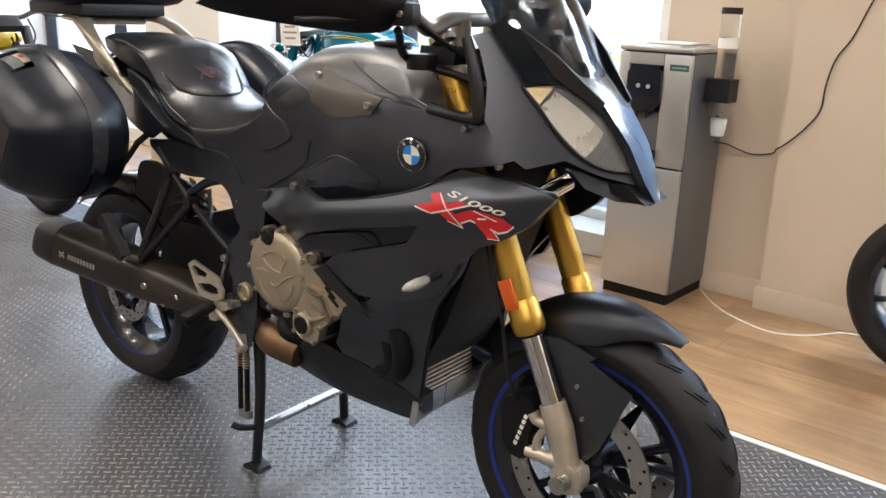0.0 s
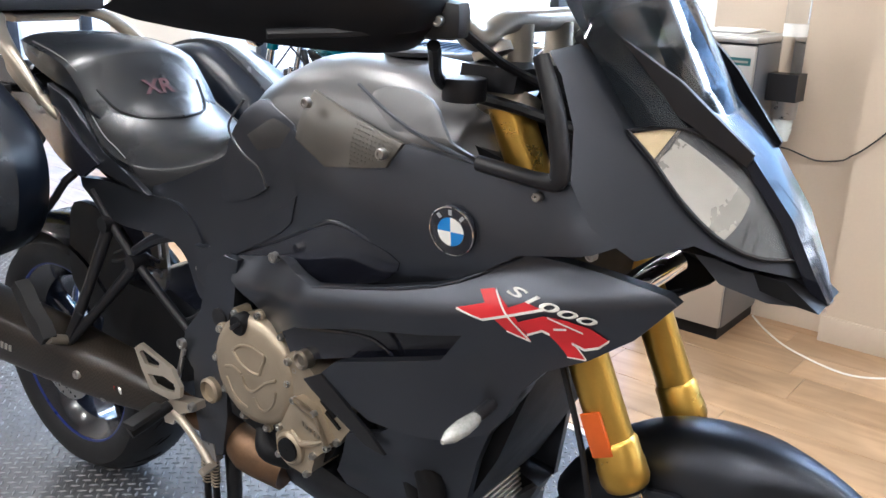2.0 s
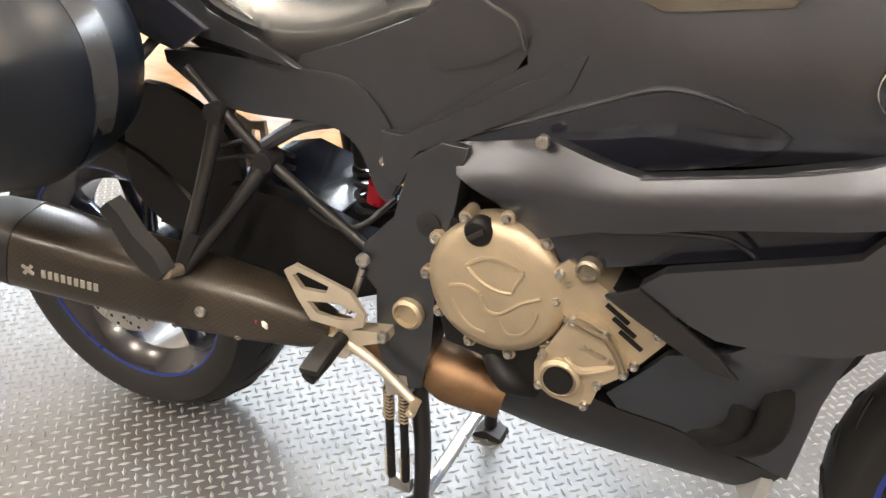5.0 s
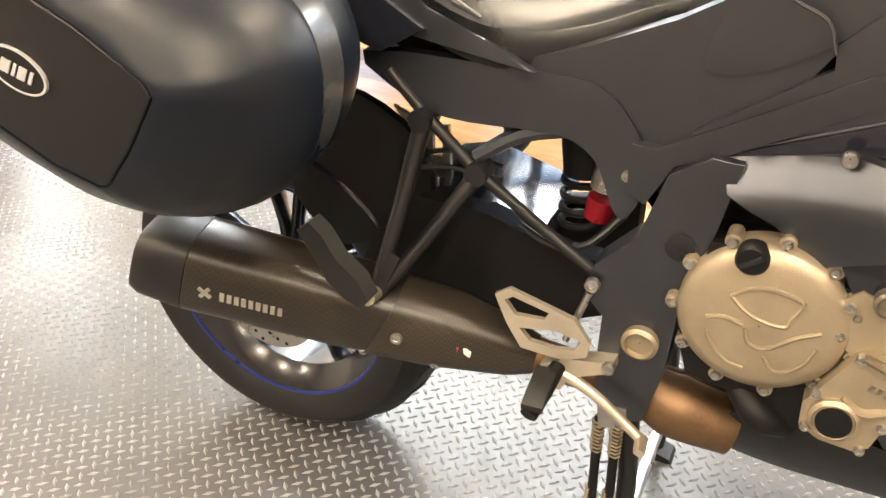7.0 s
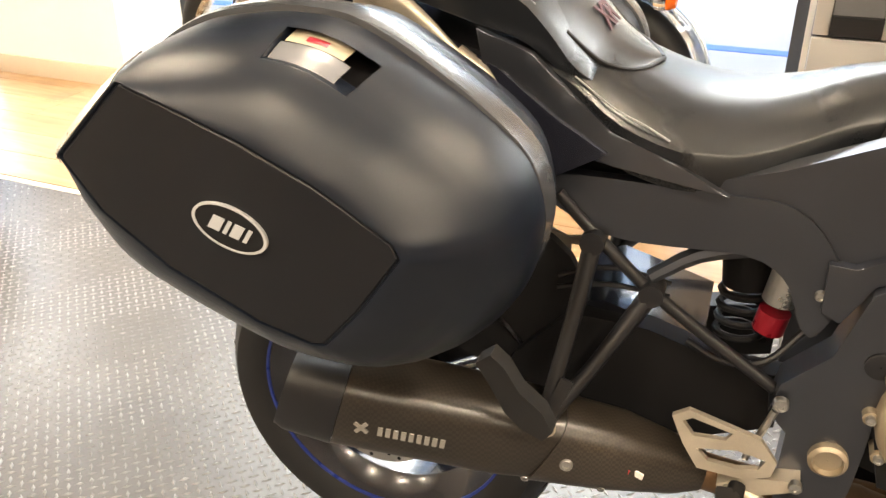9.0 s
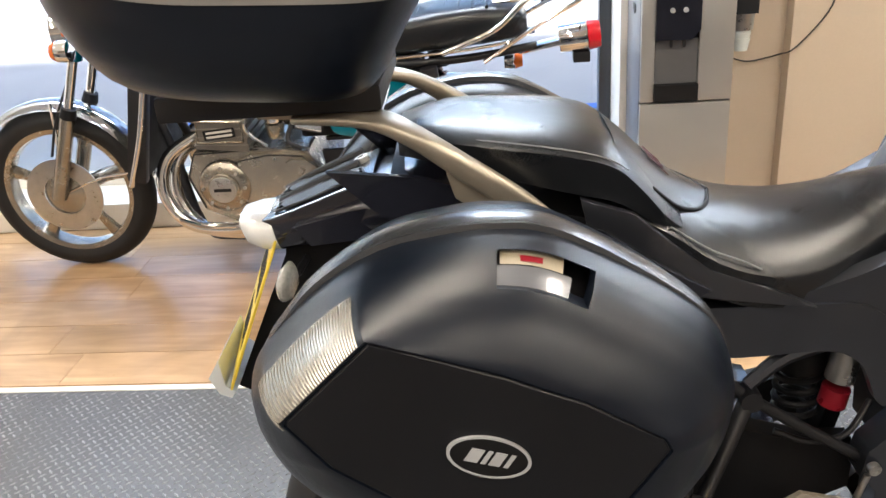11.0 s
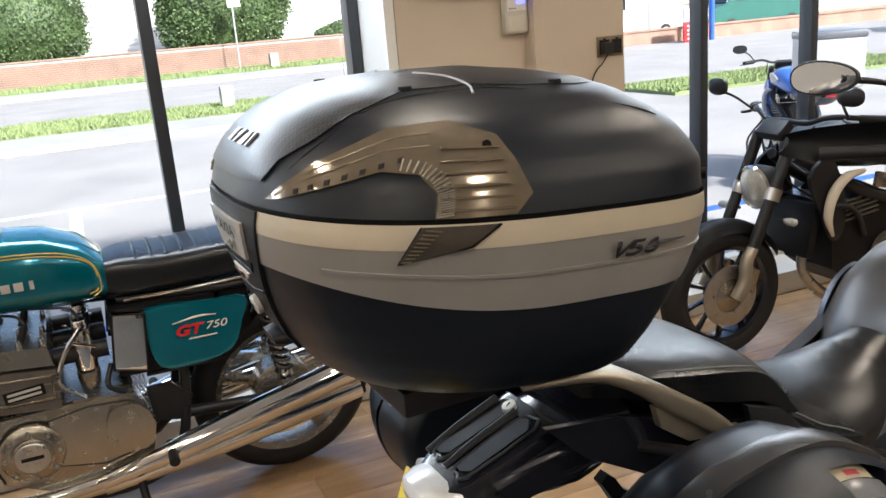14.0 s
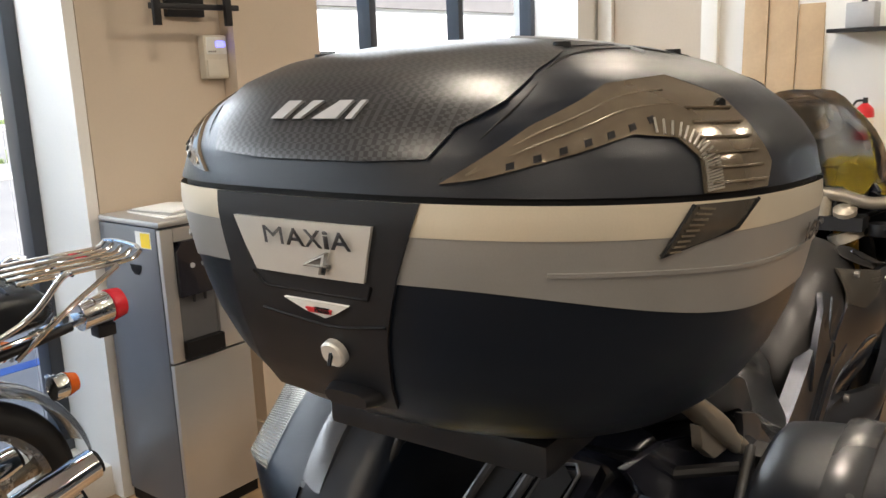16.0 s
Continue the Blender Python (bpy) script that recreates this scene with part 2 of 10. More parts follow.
def plate(outline, y0, y1, curve=0, bm=None):
    """A slab with an outline in the x-z plane, from y0 to y1; curve > 1 rounds the outline."""
    bm = bm or bmesh.new()
    pts = [(p[0], p[1]) for p in (smooth_line([(x, z, 0) for x, z in outline], curve, True) if curve > 1 else outline)]
    a = [bm.verts.new((x, y0, z)) for x, z in pts]
    b = [bm.verts.new((x, y1, z)) for x, z in pts]
    bm.faces.new(a)
    bm.faces.new(b[::-1])
    n = len(pts)
    for i in range(n):
        bm.faces.new((a[i], b[i], b[(i + 1) % n], a[(i + 1) % n]))
    return bm


def panel(outline, depth, thick=0.006, curve=0, cell=0.02, bm=None, mirror=False):
    """A moulded panel: an outline in the x-z plane, laid on the surface y = depth(x, z), with rolled edges and thickness."""
    pts = [(p[0], p[1]) for p in (smooth_line([(x, z, 0) for x, z in outline], curve, True) if curve > 1 else outline)]
    tmp = bmesh.new()
    vs = [tmp.verts.new((x, 0, z)) for x, z in pts]
    tmp.faces.new(vs)
    xs, zs = [p[0] for p in pts], [p[1] for p in pts]
    for lo, hi, no in ((min(xs), max(xs), (1, 0, 0)), (min(zs), max(zs), (0, 0, 1))):
        k = max(1, int((hi - lo) / cell))
        for i in range(1, k):
            c = lo + (hi - lo) * i / k
            bmesh.ops.bisect_plane(tmp, geom=tmp.verts[:] + tmp.edges[:] + tmp.faces[:], plane_co=Vector(no) * c, plane_no=no)
    bmesh.ops.triangulate(tmp, faces=[f for f in tmp.faces if len(f.verts) > 4])
    for v in tmp.verts:
        v.co.y = depth(v.co.x, v.co.z)
    tmp.normal_update()
    if sum(f.normal.y * f.calc_area() for f in tmp.faces) > 0:
        bmesh.ops.reverse_faces(tmp, faces=tmp.faces[:])
    rim = [e for e in tmp.edges if e.is_boundary]
    geo = bmesh.ops.extrude_edge_only(tmp, edges=rim)["geom"]
    moved = [g for g in geo if isinstance(g, bmesh.types.BMVert)]
    for v in moved:
        v.co.y += thick
    if mirror:
        bmesh.ops.scale(tmp, vec=(1, -1, 1), verts=tmp.verts[:])
        bmesh.ops.reverse_faces(tmp, faces=tmp.faces[:])
    if bm is None:
        return tmp
    me = bpy.data.meshes.new("tmp")
    tmp.to_mesh(me)
    tmp.free()
    bm.from_mesh(me)
    bpy.data.meshes.remove(me)
    return bm


def words(text, size, material, parent, m, name="lettering", label="", deep=0.0006, shear=0.0, bold=0.0, wide=1.0):
    """Letters of the built-in font, as a mesh under parent."""
    cu = bpy.data.curves.new("letters", "FONT")
    cu.body, cu.size, cu.extrude, cu.shear, cu.offset = text, size, deep, shear, bold
    cu.align_x, cu.align_y = "CENTER", "CENTER"
    tmp = bpy.data.objects.new("letters", cu)
    scene.collection.objects.link(tmp)
    me = bpy.data.meshes.new_from_object(tmp.evaluated_get(bpy.context.evaluated_depsgraph_get()))
    bpy.data.objects.remove(tmp)
    me.materials.clear()
    me.materials.append(material)
    me.transform(m @ Matrix.Diagonal((wide, 1, 1, 1)))
    ob = new(name, me)
    ob.parent = parent
    if label:
        ob["label"] = label
    return ob


# the room is turned against the motorcycle
ROOM = pose(0, 0, 0, 0, 0, -4.3)


# ---- the showroom ----
V_GLASS, V_WALL, CEIL = 2.56, 2.2, 3.0


def room_part(name, bm, material, kind="structure", label="", category="", smooth=30, bevel=0.0):
    ob = link(name, bm, material, None, "", smooth, bevel)
    ob.matrix_basis = ROOM
    return tagged(ob, label, category, "", kind)


M_LAMINATE = bpy.data.materials.new("oak_laminate")
M_LAMINATE.use_nodes = True


def wood_nodes(m, base, dark, rough, grain_axis=0, plank_random=True):
    nt = m.node_tree
    b = nt.nodes["Principled BSDF"]
    tc = nt.nodes.new("ShaderNodeTexCoord")
    mp = nt.nodes.new("ShaderNodeMapping")
    mp.inputs["Scale"].default_value = (1.2, 9, 9) if grain_axis == 0 else (9, 1.2, 9)
    nt.links.new(tc.outputs["Object"], mp.inputs["Vector"])
    info = nt.nodes.new("ShaderNodeObjectInfo")
    shift = nt.nodes.new("ShaderNodeVectorMath")
    shift.operation = "ADD"
    mul = nt.nodes.new("ShaderNodeMath")
    mul.operation = "MULTIPLY"
    mul.inputs[1].default_value = 17.0
    nt.links.new(info.outputs["Random"], mul.inputs[0])
    nt.links.new(mp.outputs[0], shift.inputs[0])
    nt.links.new(mul.outputs[0], shift.inputs[1])
    n = nt.nodes.new("ShaderNodeTexNoise")
    n.inputs["Scale"].default_value, n.inputs["Detail"].default_value, n.inputs["Distortion"].default_value = 1.6, 6, 1.4
    nt.links.new(shift.outputs[0], n.inputs["Vector"])
    n2 = nt.nodes.new("ShaderNodeTexNoise")
    n2.inputs["Scale"].default_value, n2.inputs["Detail"].default_value = 3.0, 4
    nt.links.new(tc.outputs["Object"], n2.inputs["Vector"])
    ramp = nt.nodes.new("ShaderNodeValToRGB")
    ramp.color_ramp.elements[0].position, ramp.color_ramp.elements[1].position = 0.3, 0.68
    ramp.color_ramp.elements[0].color, ramp.color_ramp.elements[1].color = (*dark, 1), (*base, 1)
    nt.links.new(n.outputs["Fac"], ramp.inputs[0])
    hsv = nt.nodes.new("ShaderNodeHueSaturation")
    mr = nt.nodes.new("ShaderNodeMapRange")
    mr.inputs["To Min"].default_value, mr.inputs["To Max"].default_value = 0.88, 1.1
    nt.links.new(info.outputs["Random"], mr.inputs[0])
    nt.links.new(mr.outputs[0], hsv.inputs["Value"])
    n3 = nt.nodes.new("ShaderNodeTexNoise")
    n3.inputs["Scale"].default_value, n3.inputs["Detail"].default_value, n3.inputs["Distortion"].default_value = 2.2, 7, 0.8
    geo = nt.nodes.new("ShaderNodeNewGeometry")
    nt.links.new(geo.outputs["Position"], n3.inputs["Vector"])
    stain = nt.nodes.new("ShaderNodeMapRange")
    stain.inputs["From Min"].default_value, stain.inputs["From Max"].default_value = 0.36, 0.60
    stain.inputs["To Min"].default_value, stain.inputs["To Max"].default_value = 0.72, 1.06
    nt.links.new(n3.outputs["Fac"], stain.inputs[0])
    worn = nt.nodes.new("ShaderNodeVectorMath")
    worn.operation = "SCALE"
    nt.links.new(ramp.outputs[0], worn.inputs[0])
    nt.links.new(stain.outputs[0], worn.inputs["Scale"])
    nt.links.new(worn.outputs[0], hsv.inputs["Color"])
    nt.links.new(hsv.outputs[0], b.inputs["Base Color"])
    rr = nt.nodes.new("ShaderNodeMapRange")
    rr.inputs["To Min"].default_value, rr.inputs["To Max"].default_value = rough * 0.75, rough * 1.3
    nt.links.new(n2.outputs["Fac"], rr.inputs[0])
    nt.links.new(rr.outputs[0], b.inputs["Roughness"])
    bp = nt.nodes.new("ShaderNodeBump")
    bp.inputs["Strength"].default_value, bp.inputs["Distance"].default_value = 0.15, 0.001
    nt.links.new(n.outputs["Fac"], bp.inputs["Height"])
    nt.links.new(bp.outputs[0], b.inputs["Normal"])


wood_nodes(M_LAMINATE, (0.48, 0.315, 0.175), (0.33, 0.20, 0.10), 0.29)
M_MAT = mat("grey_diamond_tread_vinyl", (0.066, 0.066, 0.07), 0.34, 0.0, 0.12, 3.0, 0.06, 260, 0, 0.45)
M_SKIRT = mat("white_gloss_skirting", (0.72, 0.69, 0.63), 0.4, 0, 0.06, 3)
M_SKIRTB = mat("beige_gloss_skirting", (0.60, 0.51, 0.41), 0.45, 0, 0.06, 3)
M_CEIL = mat("white_ceiling_paint", (0.75, 0.73, 0.70), 0.8, 0, 0.04, 2)

room_part("floor", span((-6, -6, -0.14), (4.4, 2.69, -0.004)), M_LAMINATE, label="oak-look laminate floor, worn and scuffed", category="floor")
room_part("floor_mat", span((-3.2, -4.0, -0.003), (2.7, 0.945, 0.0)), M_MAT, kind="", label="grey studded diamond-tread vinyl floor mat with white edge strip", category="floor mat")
room_part("mat_edge_trim", span((-3.2, 0.947, -0.003), (2.7, 0.972, 0.003)), M_SKIRT, label="white edge strip along the floor mat", category="trim", bevel=0.002)

# window wall: solid stretches between the glazed openings
room_part("wall_window_middle", span((0.645, V_WALL, 0), (1.22, 2.68, CEIL)), M_WALL, label="beige painted wall between shop windows", category="wall")
room_part("wall_pillar", span((1.221, 2.12, 0), (1.66, 2.681, CEIL)), M_WALL, label="beige painted pillar", category="pillar")
room_part("wall_reveal_middle", span((0.602, V_WALL + 0.004, 0), (0.643, 2.68, CEIL)), M_WALLW, label="white painted window reveal", category="wall")
room_part("wall_window_left", span((-3.35, 2.05, 0), (-2.45, 2.68, CEIL)), M_WALLW, label="white painted wall between shop windows", category="wall")
room_part("wall_corner_right", span((3.98, V_WALL, 0), (4.249, 2.68, CEIL)), M_WALLW, label="white painted wall at the window corner", category="wall")
room_part("wall_east", span((4.25, 0.2, 0), (4.4, 2.68, CEIL)), M_WALLW, label="white painted end wall", category="wall")
# unseen stretch of the white wall, made dark so the bodywork reflects less
room_part("wall_east_back", span((4.25, -6, 0), (4.4, 0.198, CEIL)), M_ENDWALL, label="unseen end wall, darkened for dark reflections in the bodywork", category="wall")
room_part("wall_west", span((-6.1, -6, 0), (-5.95, 2.68, CEIL)), M_WALLW, label="white painted end wall", category="wall")
# back wall is never in view; its mid tone sets what the flank reflects
room_part("wall_south", span((-5.95, -6.15, 0), (4.25, -6, CEIL)), M_BACKWALL, label="unseen back wall, toned to steer reflections in the bodywork", category="wall")
room_part("wall_window_head", span((-5.95, 2.2, 2.45), (4.25, 2.69, CEIL)), M_WALLW, label="white painted window head", category="wall")
room_part("ceiling", span((-6.1, -6.15, CEIL), (4.4, 2.69, CEIL + 0.1)), M_CEIL, label="white painted ceiling", category="ceiling")

# shop windows
M_GLASS = clear("window_glass", (0.97, 0.98, 0.98), 0.0, 1.0)
M_GLASS.node_tree.nodes["Principled BSDF"].inputs["IOR"].default_value = 1.1


def shop_window(name, u0, u1, bars, v=V_GLASS):
    w = thing(name, "tall shop window with dark grey aluminium frame", "window", kind="structure", m=ROOM)
    z0, z1 = 0.12, 2.45
    for u in (u0 + 0.025, *bars, u1 - 0.025):
        part("window_frame", box((0.05, 0.09, z1 - z0), (u, v, (z0 + z1) / 2)), M_FRAME, w, bevel=0.004)
    cuts = [u0 + 0.05, *bars, u1 - 0.05]
    for a, b in zip(cuts, cuts[1:]):
        part("window_frame", box((b - a - 0.052, 0.08, 0.05), ((a + b) / 2, v, z0 + 0.025)), M_SKIRT, w, "white bottom rail", bevel=0.004)
        pane = part("pane", box((b - a - 0.05, 0.008, z1 - z0 - 0.06), ((a + b) / 2, v + 0.01, (z0 + z1) / 2 + 0.02)), M_GLASS, w)
        pane.visible_shadow = False
    part("window_sill", span((u0, 2.262, 0), (u1, v + 0.08, 0.118)), M_SKIRT, w, "white painted low sill", bevel=0.004)
    return w


shop_window("window_1", 1.661, 3.979, (2.43, 3.18))
shop_window("window_2", -2.449, 0.601, (-1.22, -0.262))
shop_window("window_3", -5.9, -3.352, (-4.6,))

# ceiling lights
M_LAMP = glow("warm_spot_lamp", (1.0, 0.80, 0.55), 9.0)
M_LAMPBODY = mat("white_lamp_body", (0.7, 0.69, 0.66), 0.4)
for u in (-3.4, -1.7, 0.0, 1.7, 3.2):
    for v in (-3.6, -1.7, 0.3):
        lamp = thing("ceiling_light", "round warm-white ceiling light", "ceiling light", "ceiling lights", ROOM @ pose(u, v, CEIL))
        bm = bmesh.new()
        bmesh.ops.create_cone(bm, cap_ends=True, segments=24, radius1=0.13, radius2=0.11, depth=0.05, matrix=pose(0, 0, -0.025))
        part("housing", bm, M_LAMPBODY, lamp)
        bm = bmesh.new()
        bmesh.ops.create_cone(bm, cap_ends=True, segments=24, radius1=0.105, radius2=0.105, depth=0.006, matrix=pose(0, 0, -0.053))
        part("diffuser", bm, M_LAMP, lamp)
        ld = bpy.data.lights.new("ceiling_lamp", "AREA")
        ld.shape, ld.size, ld.energy, ld.color = "DISK", 0.2, 6.5, (1.0, 0.87, 0.70)
        lo = new("lamp", ld)
        lo.matrix_basis = ROOM @ pose(u, v, CEIL - 0.062)

# daylight in the head of the window openings
for u0, u1 in ((1.75, 3.9), (-2.4, 0.55), (-5.85, -3.4)):
    ld = bpy.data.lights.new("window_daylight", "AREA")
    ld.shape, ld.size, ld.size_y, ld.energy, ld.color = "RECTANGLE", u1 - u0, 0.30, 9.0 * (u1 - u0), (0.90, 0.96, 1.0)
    lo = new("window_daylight", ld)
    lo.matrix_basis = ROOM @ pose((u0 + u1) / 2, 2.50, 2.38, -40, 0, 0)

# outside
M_TARMAC = mat("pale_worn_tarmac", (0.27, 0.262, 0.25), 0.85, 0, 0.2, 0.8, 0.3, 60)
room_part("ground", span((-300, 2.70, -0.6), (300, 500, -0.12)), M_TARMAC, label="pale grey tarmac forecourt and road", category="ground")


# ---- the motorcycle ----
BIKE = pose(0.07, 0.0, 0.0, 0, 0, -1.3)


def step(a, b, x):
    t = min(1.0, max(0.0, (x - a) / (b - a)))
    return t * t * (3 - 2 * t)


def d_nose(x, z):
    s = x + 0.5 * (z - 0.95)
    return -0.212 * (1 - (max(0.0, s - 1.39) / 0.20) ** 1.2) if s < 1.59 else 0.0


def d_up(x, z):
    y = -(0.16 + 0.055 * step(0.78, 1.1, x)) + 2.0 * max(0.0, z - 1.0) ** 1.5
    y += step(0.80, 1.05, x) * (0.16 * max(0.0, z - 0.93) + 0.30 * max(0.0, 0.88 - z))
    return max(y, d_nose(x, z)) if x + 0.5 * (z - 0.95) > 1.39 else y


def d_lo(x, z):
    dz = z - (0.745 + 0.2 * (x - 0.9))
    soft = (dz * dz + 0.00012) ** 0.5
    fold = 0.6 * min((soft + dz) / 2, 0.05) + 0.3 * min((soft - dz) / 2, 0.06)
    return -0.250 + fold + 0.105 * step(1.18, 1.52, x) + 0.9 * max(0.0, 0.60 - z) ** 2 + 0.055 * (1 - step(0.79, 0.99, x))


def d_cowl(x, z):
    """The cowl follows the flank above and draws in towards the belly."""
    k = step(0.365, 0.60, z)
    d = (d_lo(x, z) + 0.005) * k + (-0.152) * (1 - k)
    edge = 1.205 + 0.28 * max(0.0, z - 0.42)
    tuck = step(edge - 0.09, edge, x) * (1 - step(0.66, 0.76, z))
    return d * (1 - tuck) - 0.156 * tuck


def over(f, d):
    return lambda x, z: f(x, z) + d


def both(name, outline, depth, material, parent, label="", thick=0.006, curve=0, bevel=0.0, cell=0.02):
    """The same panel on the right and the left flank."""
    r = part(name, panel(outline, depth, thick, curve, cell), material, parent, label, bevel=bevel)
    part(name, panel(outline, depth, thick, curve, cell, mirror=True), material, parent, label, bevel=bevel)
    return r


def bolt(at, parent, r=0.007, d=(0, -1, 0), material=None, name="bolt"):
    """A socket-head bolt with its recess, pointing along d."""
    a, d = Vector(at), Vector(d).normalized()
    bm = bmesh.new()
    m = Matrix.Translation(a) @ d.to_track_quat("Y", "Z").to_matrix().to_4x4()
    spin([(0.0005, 0.0015), (r * 0.45, 0.0015), (r * 0.5, 0.004), (r * 0.85, 0.004), (r, 0.002), (r, -0.006), (0.0005, -0.006)], 14, m, bm)
    return part(name, bm, material or M_STEEL, parent)


moto = thing("motorcycle", "satin dark grey touring motorcycle with gold forks on centre stand", "motorcycle", m=BIKE)


# wheels
def tyre_profile(r, w, n=11, crown=0.5):
    """Outer and inner run of a tyre's section: radius and width."""
    rim = 0.222
    out = [(rim, -w * 0.40), (rim + 0.012, -w * 0.46), (rim + (r - rim) * 0.45, -w * 0.5)]
    for i in range(n):
        a = -1 + 2 * i / (n - 1)
        out.append((r - (r - rim) * 0.42 * abs(a) ** 2.3, a * w * 0.495))
    out += [(rim + (r - rim) * 0.45, w * 0.5), (rim + 0.012, w * 0.46), (rim, w * 0.40)]
    return out


def make_wheel(name, parent, at, r, w, rear=False):
    wheel = new(name)
    wheel.parent = parent
    wheel.location = at
    part("tyre", spin(tyre_profile(r, w), 72), M_TYRE, wheel, "black road tyre with siped tread")
    # tread grooves
    bm = bmesh.new()
    n = 26
    for i in range(n):
        a = 2 * math.pi * i / n
        for sgn in (-1, 1):
            for f0, f1, da in ((0.12, 0.40, 0.10), (0.30, 0.62, 0.16)):
                pts = []
                for k in range(5):
                    f = f0 + (f1 - f0) * k / 4
                    rr = r - (r - 0.222) * 0.42 * f ** 2.3 + 0.0006
                    ang = a + da * (k / 4) * (1.0 if not rear else -1.0) + (0.06 if sgn > 0 else 0)
                    pts.append((rr * math.cos(ang), sgn * f * w * 0.495, rr * math.sin(ang)))
                tube(pts, [0.0008, 0.0022, 0.0022, 0.0008], 4, 1, bm)
    part("tread_groove", bm, M_DARK, wheel)["kind"] = "stuff"
    rw = w * 0.40
    part("rim", spin([(0.222, -rw), (0.232, -rw - 0.004), (0.232, -rw + 0.004), (0.205, -rw + 0.018), (0.198, 0), (0.205, rw - 0.018), (0.232, rw - 0.004), (0.232, rw + 0.004), (0.222, rw), (0.188, rw * 0.5), (0.186, -rw * 0.5)], 72), M_RIM, wheel, "gloss black alloy rim")
    for sgn in (-1, 1):
        part("rim_tape", spin([(0.2328, sgn * (rw + 0.0062)), (0.2228, sgn * (rw + 0.0034)), (0.2220, sgn * (rw - 0.0015)), (0.2332, sgn * (rw + 0.002))], 72), M_BLUE, wheel, "blue rim tape")
    hub = 0.045 if not rear else 0.06
    part("hub", spin([(hub, -0.045), (hub * 0.7, -0.06), (0.012, -0.06), (0.012, 0.06), (hub * 0.7, 0.06), (hub, 0.045)], 32), M_RIM, wheel)
    for i in range(10):
        a = 2 * math.pi * (i // 2) / 5 + (0.17 if i % 2 else -0.17) + 0.3
        b = 2 * math.pi * (i // 2) / 5 + (0.10 if i % 2 else -0.10) + 0.3
        bm = bmesh.new()
        rings = []
        for rr, aa, sx, sy in ((hub * 0.8, b, 0.012, 0.024), (0.10, (a + b) / 2, 0.009, 0.018), (0.196, a, 0.011, 0.022)):
            c = Vector((rr * math.cos(aa), 0, rr * math.sin(aa)))
            t = Vector((-math.sin(aa), 0, math.cos(aa)))
            rings.append([c + t * sx * math.cos(q) + Vector((0, 1, 0)) * sy * math.sin(q) for q in (2 * math.pi * k / 8 for k in range(8))])
        part("spoke", loft(rings, bm), M_RIM, wheel)
    return wheel


def brake_disc(parent, y, r_out, r_in, carrier):
    bm = bmesh.new()
    spin([(r_out, y - 0.0022), (r_in, y - 0.0022), (r_in, y + 0.0022), (r_out, y + 0.0022)], 60, None, bm)
    disc = part("brake_disc", bm, M_STEEL, parent, "drilled steel brake disc")
    bm = bmesh.new()
    for k in range(36):
        a = 2 * math.pi * k / 36
        rr = r_in + (r_out - r_in) * (0.22, 0.5, 0.78)[k % 3]
        for s in (-1, 1):
            rod((rr * math.cos(a), y + s * 0.002, rr * math.sin(a)), (rr * math.cos(a), y + s * 0.0031, rr * math.sin(a)), 0.0036, n=8, bm=bm)
    part("drilling", bm, M_DARK, disc)["kind"] = "stuff"
    for k in range(6):
        bm = bmesh.new()
        a = 2 * math.pi * k / 6
        t = Vector((-math.sin(a), 0, math.cos(a)))
        d = Vector((math.cos(a), 0, math.sin(a)))
        ring = [(carrier, 0.016), (r_in + 0.006, 0.006), (r_in + 0.006, -0.006), (carrier, -0.016)]
        lo = [d * q + t * s + Vector((0, y - 0.003, 0)) for q, s in ring]
        hi = [v + Vector((0, 0.006, 0)) for v in lo]
        part("carrier", loft([lo, hi], bm), M_DARK, disc)
    return disc


fw = make_wheel("front_wheel", moto, (1.555, 0, 0.300), 0.300, 0.120)
brake_disc(fw, -0.072, 0.160, 0.118, 0.05)
brake_disc(fw, 0.072, 0.160, 0.118, 0.05)
rw_ = make_wheel("rear_wheel", moto, (0.0, 0, 0.330), 0.318, 0.188, True)
brake_disc(rw_, -0.095, 0.11, 0.075, 0.05)

